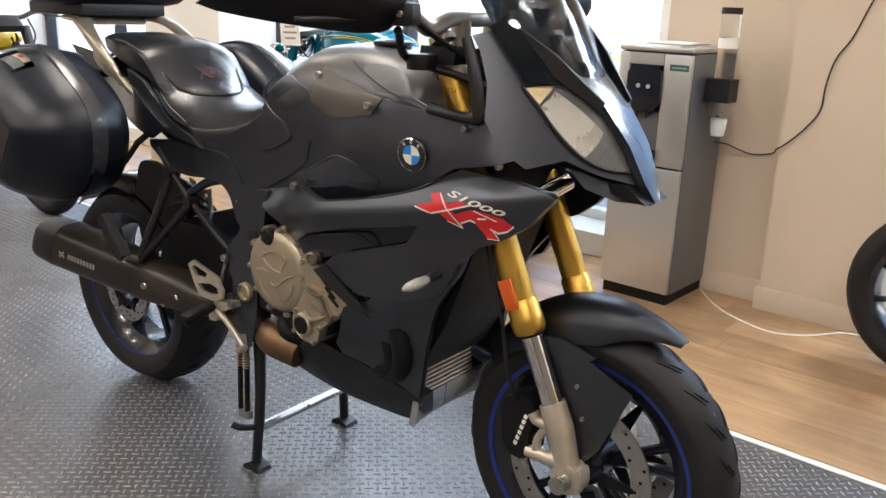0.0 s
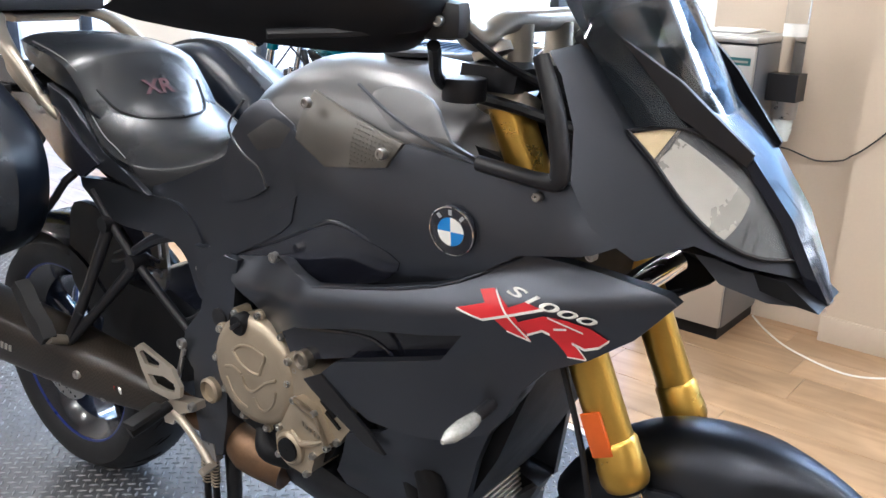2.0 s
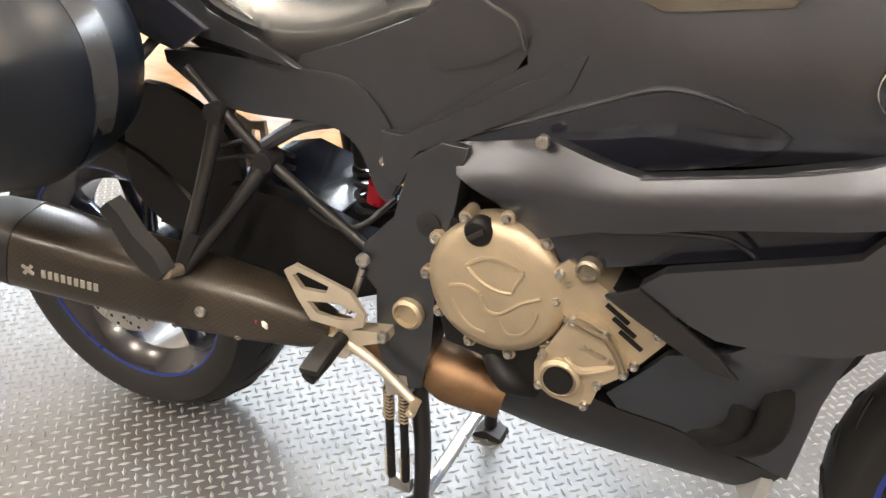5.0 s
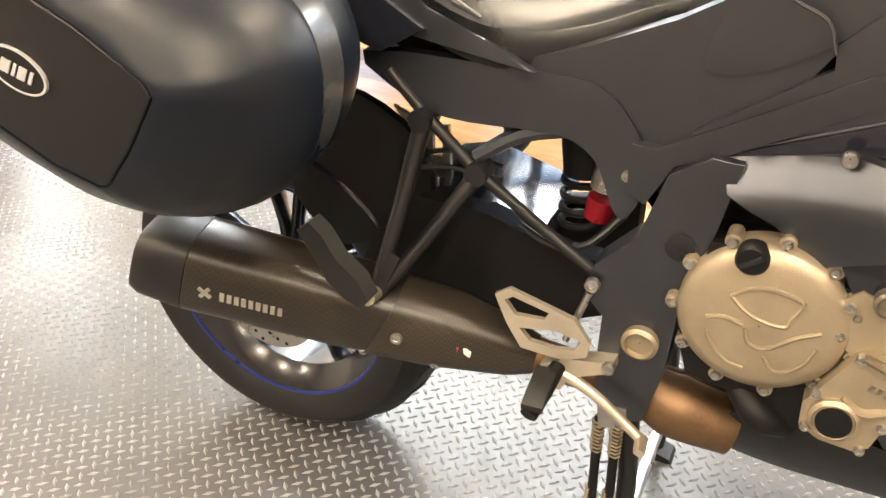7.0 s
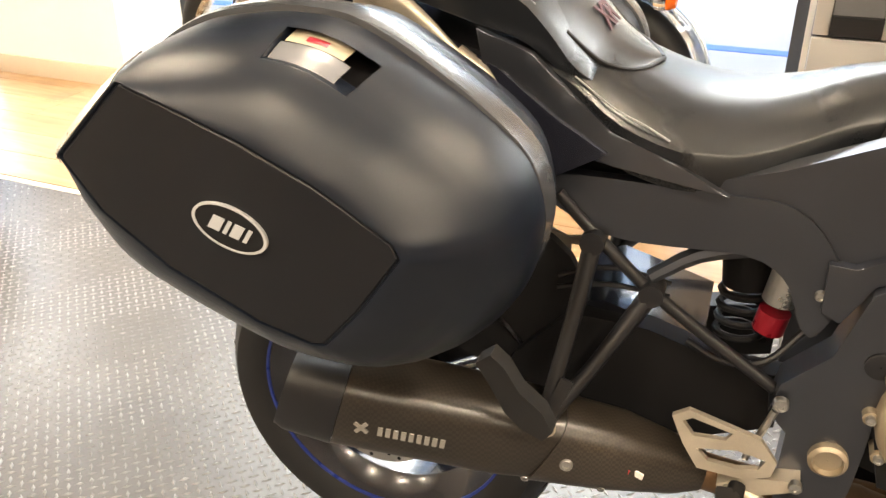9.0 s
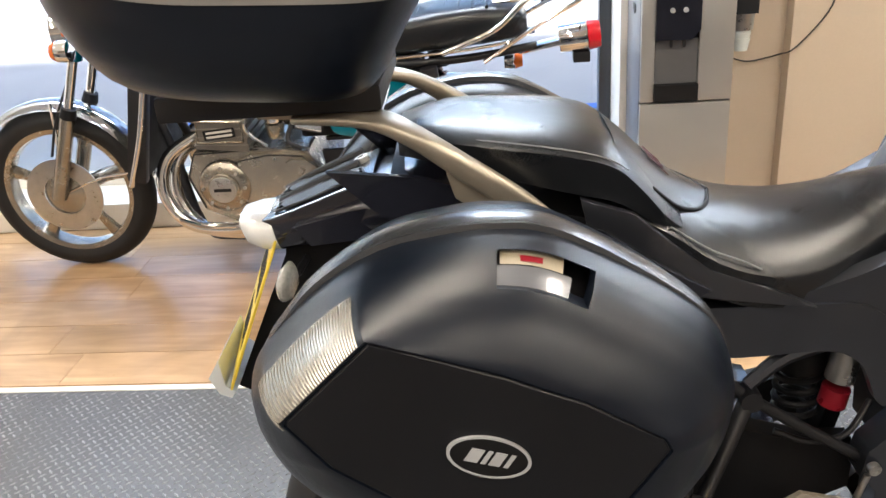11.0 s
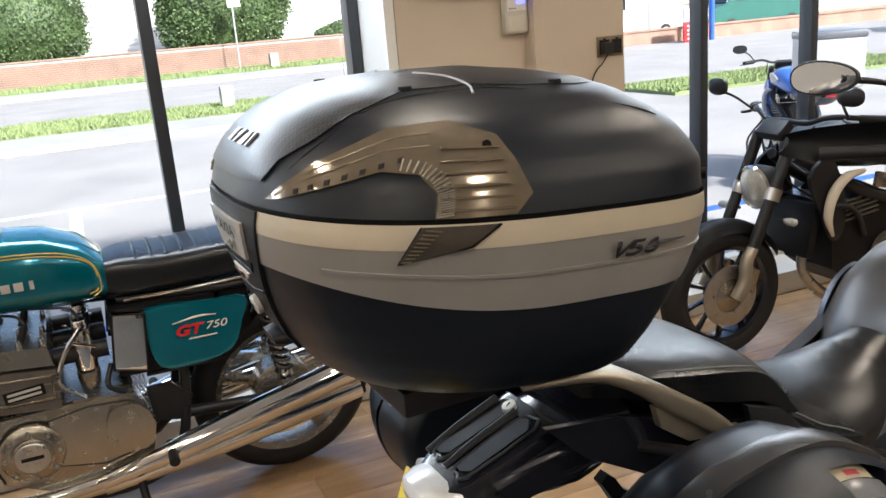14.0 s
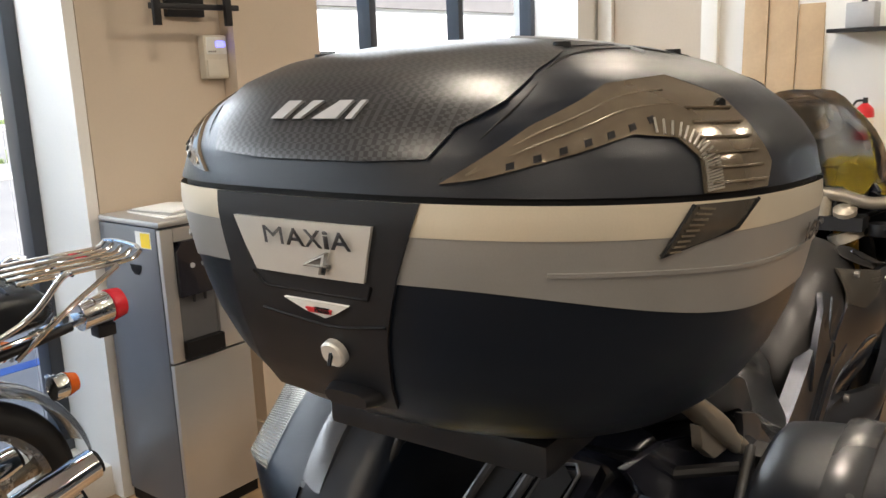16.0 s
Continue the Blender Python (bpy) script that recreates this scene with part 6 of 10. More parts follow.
for s in (-1, 1):
    part("rear_indicator", loft([sec((-0.205 - d * 0.12, s * (0.045 + d), 0.885), (-0.1, s, 0), w, h, 14, 2.2) for d, w, h in ((0.045, 0.006, 0.008), (0.055, 0.010, 0.024), (0.080, 0.011, 0.026), (0.100, 0.009, 0.018), (0.108, 0.003, 0.006))]), M_INDLENS, moto, "ribbed clear rear indicator", smooth=50)
part("rear_bracket", panel([(-0.20, 0.955), (-0.06, 0.985), (0.0, 0.975), (-0.06, 0.935), (-0.18, 0.925)], lambda x, z: -0.09, 0.02), M_RIM, moto, bevel=0.004)
part("pannier_rack", tube([(0.10, -0.20, 0.99), (-0.10, -0.24, 0.98), (-0.14, -0.25, 0.80), (0.10, -0.225, 0.71), (0.20, -0.21, 0.745), (0.225, -0.165, 0.81)], 0.008, 10, 4), M_BLACK, moto, "black tubular pannier rack")
part("pannier_rack", tube([(0.10, 0.20, 0.99), (-0.10, 0.24, 0.98), (-0.14, 0.25, 0.80), (0.10, 0.225, 0.71), (0.20, 0.21, 0.745), (0.225, 0.165, 0.81)], 0.008, 10, 4), M_BLACK, moto, "black tubular pannier rack")
for s in (-1, 1):
    part("rack_stay", tube([(0.02, s * 0.12, 0.97), (0.05, s * 0.20, 0.985)], 0.009, 8, 1), M_BLACK, moto)
    part("rack_stay", tube([(0.235, s * 0.14, 0.83), (0.222, s * 0.17, 0.805)], 0.009, 8, 1), M_BLACK, moto)


# ---- luggage ----
CASE_PROFILE = ((1.160, 0.62), (1.166, 0.72), (1.185, 0.80), (1.22, 0.875), (1.26, 0.93), (1.30, 0.965), (1.345, 0.99), (1.372, 1.0), (1.395, 0.995), (1.425, 0.965), (1.445, 0.925), (1.465, 0.87), (1.485, 0.79), (1.505, 0.66), (1.518, 0.50), (1.527, 0.3), (1.532, 0.0))


def case_scale(h):
    p = CASE_PROFILE
    h = min(max(h, p[0][0]), p[-1][0])
    for (a, s), (b, t) in zip(p, p[1:]):
        if h <= b:
            return s + (t - s) * (h - a) / (b - a)
    return 0.0


def case_point(th, h, out=0.0):
    """A point of the top box's skin: th in degrees, 0 at its front, 90 on its right; h its level."""
    a = radians(abs(th))
    c, q = math.cos(a), math.sin(a)
    s = case_scale(h) + out / 0.3 + 0.035 * max(0.0, c) * step(1.395, 1.43, h) * (1 - step(1.455, 1.50, h))
    n, ax = (4.0, 0.214) if c >= 0 else (2.5 if th >= 0 else 3.0, 0.32)
    x = -0.17 + s * ax * math.copysign(abs(c) ** (2 / n), c)
    if c > 0:
        x -= 0.045 * c ** (2 / n) * (1 - step(1.20, 1.36, h))
    y = -s * 0.307 * abs(q) ** (2 / n) * (1 if th >= 0 else -1)
    return Vector((x, y, h - 0.06 * (x + 0.2)))


def case_band(h0, h1, n, out=0.0, th0=-180, th1=180, m=120, thick=0.0, bm=None):
    """A stretch of the skin between two levels; h0, h1 may be functions of the angle."""
    bm = bm or bmesh.new()
    f0 = h0 if callable(h0) else (lambda th: h0)
    f1 = h1 if callable(h1) else (lambda th: h1)
    full = th1 - th0 >= 360
    cols = []
    for i in range(m if full else m + 1):
        th = th0 + (th1 - th0) * i / m
        th = th - 360 if th > 180 else th
        cols.append([bm.verts.new(case_point(th, f0(th) + (f1(th) - f0(th)) * k / n, out)) for k in range(n + 1)])
    for i in range(len(cols) if full else len(cols) - 1):
        a, b = cols[i], cols[(i + 1) % len(cols)]
        for k in range(n):
            bm.faces.new((a[k], b[k], b[k + 1], a[k + 1]))
    if thick:
        bmesh.ops.recalc_face_normals(bm, faces=bm.faces)
        bmesh.ops.solidify(bm, geom=bm.faces[:], thickness=thick)
    return bm


def case_patch(outline, out, thick=0.004, cell=(3.0, 0.007), sgn=1):
    """A piece on the skin, its outline given as angle and level."""
    tmp = bmesh.new()
    vs = [tmp.verts.new((a, 0, h * 100)) for a, h in outline]
    tmp.faces.new(vs)
    for lo, hi, no, st in ((min(a for a, h in outline), max(a for a, h in outline), (1, 0, 0), cell[0]), (min(h for a, h in outline) * 100, max(h for a, h in outline) * 100, (0, 0, 1), cell[1] * 100)):
        k = max(1, int((hi - lo) / st))
        for i in range(1, k):
            bmesh.ops.bisect_plane(tmp, geom=tmp.verts[:] + tmp.edges[:] + tmp.faces[:], plane_co=Vector(no) * (lo + (hi - lo) * i / k), plane_no=no)
    bmesh.ops.triangulate(tmp, faces=[f for f in tmp.faces if len(f.verts) > 4])
    for v in tmp.verts:
        a = v.co.x
        v.co = case_point(sgn * a if a <= 180 else -sgn * (360 - a), v.co.z / 100, out)
    bmesh.ops.recalc_face_normals(tmp, faces=tmp.faces)
    rim = [e for e in tmp.edges if e.is_boundary]
    geo = bmesh.ops.extrude_edge_only(tmp, edges=rim)["geom"]
    c = Vector((-0.17, 0, 1.38))
    for v in (g for g in geo if isinstance(g, bmesh.types.BMVert)):
        v.co += (c - v.co).normalized() * thick
    return tmp


M_LIDCARBON = carbon("ribbed_carbon_look", (0.010, 0.010, 0.011), (0.050, 0.050, 0.053), 230, 0.34)
M_SMOKELENS = mat("smoked_grey_lens", (0.20, 0.165, 0.12), 0.14, 0.55, 0.15, 30, 0.0, 60, 0.5)
M_ARROW = mat("dark_smoked_lens", (0.075, 0.066, 0.055), 0.14, 0.3, 0.15, 30, 0.0, 60, 0.5)
M_LENSRIB = mat("lens_rib", (0.24, 0.20, 0.15), 0.22, 0.6, 0.15, 40)
M_LOCKW = mat("bright_lock", (0.75, 0.74, 0.70), 0.3, 0.5, 0.05, 30)

# silver strip with the warm wall's reflection put into its colour
M_BRIGHTBAND = mat("warm_reflection_silver", (0.64, 0.575, 0.455), 0.32, 0.35, 0.06, 14, 0.04, 600)
M_NAMEGREY = mat("dark_grey_print", (0.08, 0.08, 0.085), 0.45, 0.2, 0.05, 30)
M_FACE = mat("matt_black_face", (0.0055, 0.006, 0.008), 0.42, 0, 0.10, 10, 0.2, 1300, 0, 0.3)
M_REFLGREY = mat("smoked_reflector", (0.22, 0.21, 0.185), 0.25, 0.4, 0.1, 40)
M_RIBPALE = mat("pale_reflector_rib", (0.34, 0.32, 0.28), 0.3, 0.4, 0.1, 40)
M_LATCH = mat("pale_latch_plastic", (0.13, 0.135, 0.15), 0.22, 0.2, 0.05, 12)
# rim plastic lightened to bluish grey, painting in the sky's sheen on it
M_RIMGREY = mat("sheen_grey_rim_plastic", (0.035, 0.037, 0.042), 0.26, 0.05, 0.08, 12, 0, 50, 0, 0.6)
M_STICKER = mat("pale_sticker", (0.30, 0.26, 0.19), 0.5, 0, 0.05, 30)

case = thing("top_case", "large black and silver top box with smoked lenses on rack", "top box", m=BIKE)
sil_lo = lambda th: 1.288 + 0.034 * step(95, 165, abs(th))
part("tub", case_band(1.160, sil_lo, 14), M_CASE, case, "black grained plastic tub", smooth=60)
bm = bmesh.new()
bm.faces.new([bm.verts.new(case_point(th, 1.1605)) for th in range(-180, 180, 5)])
part("tub_floor", bm, M_CASE, case)
part("silver_band", case_band(sil_lo, 1.362, 7, 0.0015), M_SILVER, case, "matt silver painted band", smooth=60)
part("bright_band", case_band(1.362, 1.3885, 3, 0.0022), M_BRIGHTBAND, case, "bright silver painted strip, tinted for warm reflections", smooth=60)
part("band_crease", case_band(lambda th: 1.3335 - 0.006 * (1 - step(95, 135, abs(th))), lambda th: 1.3370 - 0.006 * (1 - step(95, 135, abs(th))), 1, 0.0034, -146, 146, 120, 0.002), M_SILVER, case)
part("seal", case_band(1.3875, 1.3935, 2, -0.003), M_DARK, case, "black rubber seal", smooth=60)
part("lid", case_band(1.3935, 1.5315, 24, 0.001), M_CASE, case, "black grained plastic lid", smooth=60)
# raised top insert with its ribbed look, split by a bright joint
insert = [(196, 1.4235), (185, 1.419), (175, 1.4185), (164, 1.4215), (160, 1.445), (152, 1.465), (145, 1.490), (134, 1.512), (110, 1.5165), (180, 1.5285), (250, 1.5165), (226, 1.512), (215, 1.490), (208, 1.465), (200, 1.445)]
part("lid_insert", case_patch(insert, 0.004, 0.006), M_LIDCARBON, case, "ribbed carbon-look lid insert", smooth=50)
part("lid_insert", case_patch([(108, 1.5165), (95, 1.5145), (80, 1.5120), (60, 1.512), (20, 1.520), (0, 1.5265)], 0.004, 0.006), M_CASE, case, smooth=50)
part("lid_insert", case_patch([(108, 1.5165), (95, 1.5145), (80, 1.5120), (60, 1.512), (20, 1.520), (0, 1.5265)], 0.004, 0.006, sgn=-1), M_CASE, case, smooth=50)
part("lid_trim", tube([case_point(t, h, 0.003) for t, h in ((108, 1.508), (109, 1.516), (120, 1.5235), (150, 1.527))], 0.0016, 6, 3), M_TAILGREY, case, "bright lid joint strip")
part("lid_trim", tube([case_point(-t, h, 0.003) for t, h in ((108, 1.508), (109, 1.516), (120, 1.5235), (150, 1.527))], 0.0016, 6, 3), M_TAILGREY, case)
for s in (1, -1):
    part("lid_groove", tube([case_point(s * t, h, 0.0) for t, h in ((162, 1.406), (155, 1.44), (148, 1.468), (141, 1.494), (130, 1.506), (112, 1.511), (95, 1.5105), (73, 1.487), (60, 1.475))], 0.0015, 6, 4), M_DARK, case)
    for t, h in ((134, 1.513), (84, 1.5145)):
        c = case_point(s * t, h, 0.003)
        part("rubber_pad", rod(c - Vector((0, 0, 0.006)), c + Vector((0, 0, 0.003)), 0.009, 0.0075, n=14), M_DARK, case)
    lens_pts = [(162.0, 1.4035), (148, 1.446), (132, 1.478), (116, 1.4858), (105, 1.4705), (102.3, 1.448), (100.2, 1.4145), (103.5, 1.3955), (112, 1.3945), (118.8, 1.3945), (118.3, 1.419), (122, 1.4365), (130.4, 1.4395), (143, 1.4235), (156, 1.4075)]
    lens = part("tail_lens", case_patch(lens_pts, 0.004, 0.006, sgn=s), M_SMOKELENS, case, "smoked grey swept tail lens", smooth=50)
    for k in range(6):
        h = 1.402 + 0.0115 * k
        part("lens_rib", tube([case_point(s * t, h, 0.0055) for t in (103.5 + 0.3 * k, 108, 113, 117.5)], 0.0013, 5, 3), M_LENSRIB, lens)
    for k in range(22):
        f = k / 21
        t0 = float(np.interp(f, (0, 0.25, 0.5, 0.7, 0.86, 1), (118.5, 118.1, 118.0, 119.2, 121.8, 126)))
        h0 = float(np.interp(f, (0, 0.25, 0.5, 0.7, 0.86, 1), (1.3965, 1.408, 1.419, 1.430, 1.4375, 1.4405)))
        q = float(np.interp(f, (0, 0.45, 0.7, 1), (0, 12, 45, 82)))
        part("lens_tooth", tube([case_point(s * t0, h0, 0.0048), case_point(s * (t0 - 3.4 * math.cos(radians(q))), h0 + 0.002 + 0.009 * math.sin(radians(q)), 0.0052)], 0.0011, 4, 1), M_RIBPALE, lens)
    for k in range(2):
        g = 0.45 + 0.3 * k
        part("lens_line", tube([case_point(s * t, h0 + (h1 - h0) * g, 0.0045) for t, h0, h1 in ((158, 1.4085, 1.411), (148, 1.420, 1.4445), (140, 1.430, 1.460), (130, 1.443, 1.477), (120, 1.447, 1.482))], 0.0009, 4, 3), M_LENSRIB, lens)
    for k in range(7):
        t, h = 125.5 + 4.2 * k, 1.4535 - 0.0055 * k
        part("lens_cell", case_patch([(t, h), (t + 1.3, h - 0.0017), (t + 1.3, h - 0.0066), (t, h - 0.005)], 0.0050, 0.001, sgn=s), M_DARK, lens)
    part("lens_stud", rod(case_point(s * 107.5, 1.462, 0.003), case_point(s * 107.5, 1.462, 0.007), 0.005, n=6), M_DARK, lens)
    low = part("arrow_lens", case_patch([(121.5, 1.3865), (106.5, 1.387), (112.0, 1.3655), (127.3, 1.348)], 0.0045, 0.006, sgn=s), M_ARROW, case, "smoked arrow-shaped reflector", smooth=50)
    for k in range(9):
        f = k / 8
        part("lens_tooth", tube([case_point(s * (120.8 + 5.3 * f), 1.384 - 0.033 * f, 0.006), case_point(s * (117.5 + 6.5 * f), 1.3825 - 0.031 * f, 0.006)], 0.0012, 4, 1), M_LENSRIB, low)
    part("arrow_edge", tube([case_point(s * t, h, 0.005) for t, h in ((106.5, 1.387), (112, 1.3655), (127.3, 1.348), (121.5, 1.3865))], 0.0016, 5, 1), M_DARK, low)
# rear latch panel
part("latch_panel", case_patch([(193.2, 1.3885), (164.8, 1.3885), (169.3, 1.325), (172.0, 1.277), (175.0, 1.195), (202.0, 1.185), (196.0, 1.25), (193.2, 1.321)], 0.0045, 0.008, (1.5, 0.01)), M_BLACK, case, "black latch panel", smooth=50)
part("name_plate", case_patch([(188.4, 1.3690), (171.6, 1.3690), (173.8, 1.3215), (186.2, 1.3215)], 0.0085, 0.004, (2, 0.01)), M_SILVER2, case, "silver name plate", smooth=50)
def rear_point(y, h, off=0.0105):
    """The point of the rear face at a sideways place and a height."""
    return min((case_point((180 - q * 0.1) * (1 if y < 0 else -1), h, off) for q in range(0, 400)), key=lambda c: abs(c.y - y))


for k, (ch, w) in enumerate((("M", 0.023), ("A", 0.020), ("X", 0.020), ("i", 0.006), ("A", 0.020))):
    y = (0.0470, 0.0215, 0.0010, -0.0205, -0.0285)[k]
    laid_letters(ch, rear_point(y, 1.3490), rear_point(y - w, 1.3490), rear_point(y, 1.3635), M_NAMEGREY, 0.0, 0.0014, "dark grey model lettering", case, weight=0.0 if ch == "M" else 0.012)
laid_letters("4", rear_point(0.010, 1.326), rear_point(-0.020, 1.326), rear_point(0.002, 1.346), M_PRINT, 0.0, 0.0014, "outlined model number", case, weight=0.01)
laid_letters("4", rear_point(0.007, 1.3275), rear_point(-0.0175, 1.3275), rear_point(0.0, 1.3445), M_SILVER2, 0.0, 0.0024, "", case, weight=-0.03)
part("press_triangle", case_patch([(183.2, 1.2985), (176.8, 1.2985), (180, 1.2840)], 0.0075, 0.003, (2, 0.01)), M_WHITE, case, "white triangle push mark")
words("PRESS", 0.0065, M_DARK, case, pose(case_point(180, 1.295).x - 0.0085, 0, 1.3085, 90, 0, -90), label="dark push lettering", bold=0.0002)
part("press_dot", case_patch([(180.9, 1.2925), (179.1, 1.2925), (179.3, 1.2885), (180.7, 1.2885)], 0.0090, 0.002, (2, 0.01)), M_RED, case)
part("panel_joint", tube([case_point(t, h, 0.0052) for t, h in ((188.0 - 360, 1.283), (-180, 1.276), (172.0, 1.283))], 0.0016, 5, 3), M_DARK, case)
part("panel_joint", tube([case_point(t, h, 0.0052) for t, h in ((-172.2, 1.318), (-174, 1.306), (174, 1.306), (173.2, 1.318))], 0.0014, 5, 1), M_DARK, case)
lk = case_point(180, 1.253, 0.004)
lock = part("lock", spin([(0.013, 0.002), (0.013, 0.008), (0.011, 0.010), (0.001, 0.010)], 24, Matrix.Translation(lk) @ pose(0, 0, 0, 0, 0, 90) @ pose(0, 0, 0, -18, 0, 0), closed=False), M_LOCKW, case, "round bright key lock")
part("lock_slot", box((0.002, 0.0035, 0.017), (lk.x - 0.0105, 0, lk.z - 0.003), (0, 18, 0)), M_DARK, lock)
part("release_tab", loft([sec((case_point(180, 1.215).x + dx, 0, 1.222), (-1, 0, -0.3), w, h, 16, 3) for dx, w, h in ((0.02, 0.030, 0.010), (-0.005, 0.030, 0.011), (-0.018, 0.024, 0.008))]), M_BLACK, case, "black release tab", smooth=50)
# slanted marks where the maker's name stands on the lid
for k, (t, w) in enumerate(((184.4, 2.0), (181.6, 0.9), (179.2, 1.8), (176.6, 0.9))):
    part("maker_mark", case_patch([(t + w / 2 + 0.5, 1.4515), (t - w / 2 + 0.5, 1.4515), (t - w / 2 - 0.7, 1.4665), (t + w / 2 - 0.7, 1.4665)], 0.0075, 0.004, (1, 0.01)), M_TAILGREY, case, "raised silver maker's mark" if k == 0 else "")
for s in (1, -1):
    xc = case_point(s * 87, 1.3455).x + 0.008
    side = lambda x, h: min((case_point(s * q * 0.25, h, 0.006) for q in range(240, 480)), key=lambda c: abs(c.x - x))
    for ch, x0, x1 in (("V", -0.050, -0.028), ("5", -0.031, -0.010), ("6", -0.008, 0.013)):
        if s < 0:
            x0, x1 = -x0, -x1
        laid_letters(ch, side(xc + x0, 1.3350), side(xc + x1, 1.3350), side(xc + x0 + (0.008 if s > 0 else -0.008), 1.3530), M_NAMEGREY, 0.0, 0.0008, "dark model lettering", case, weight=0.03)
    g = 1 if s > 0 else -1
    part("model_bar", tube([side(xc + g * x, 1.3455) for x in (0.012, 0.022, 0.034, 0.046, 0.056)], [0.0026, 0.0022, 0.0018, 0.0012, 0.0008], 6, 2), M_NAMEGREY, case, "small dark lettering bar")
    part("hinge_stop", rod(case_point(s * 30, 1.398, 0.0), case_point(s * 30, 1.398, 0.022), 0.007, n=10), M_DARK, case)
part("foot", box((0.26, 0.22, 0.012), (-0.20, 0, 1.1625)), M_BLACK, case, bevel=0.004)


def resample(pts, n):
    """n points at even steps along a closed outline."""
    p = smooth_line([(x, z, 0) for x, z in pts], 6, True)
    ln = [0.0]
    for a, b in zip(p, p[1:] + p[:1]):
        ln.append(ln[-1] + (b - a).length)
    out = []
    for k in range(n):
        d = ln[-1] * k / n
        i = max(j for j in range(len(p)) if ln[j] <= d)
        a, b = p[i], p[(i + 1) % len(p)]
        f = (d - ln[i]) / max(1e-9, ln[i + 1] - ln[i])
        q = a + (b - a) * f
        out.append((q.x, q.y))
    return out


PAN = [(-0.207, 0.897), (-0.163, 0.953), (-0.107, 1.003), (-0.048, 1.034), (0.015, 1.047), (0.07, 1.051), (0.135, 1.041), (0.228, 0.990), (0.288, 0.947), (0.317, 0.914), (0.332, 0.868), (0.329, 0.82), (0.312, 0.77), (0.283, 0.728), (0.244, 0.695), (0.198, 0.677), (0.102, 0.668), (-0.013, 0.696), (-0.10, 0.731), (-0.17, 0.768), (-0.203, 0.828)]
FACE = [(-0.053, 1.009), (0.074, 0.966), (0.153, 0.93), (0.230, 0.882), (0.236, 0.868), (0.191, 0.802), (0.150, 0.754), (0.135, 0.751), (0.072, 0.765), (-0.031, 0.811), (-0.105, 0.866), (-0.145, 0.922)]
LID_K = (0.0, 0.10, 0.25, 0.45, 0.65, 0.82, 0.93, 0.985, 1.0)
LID_Y = (0.5065, 0.5035, 0.4955, 0.480, 0.457, 0.428, 0.398, 0.372, 0.354)


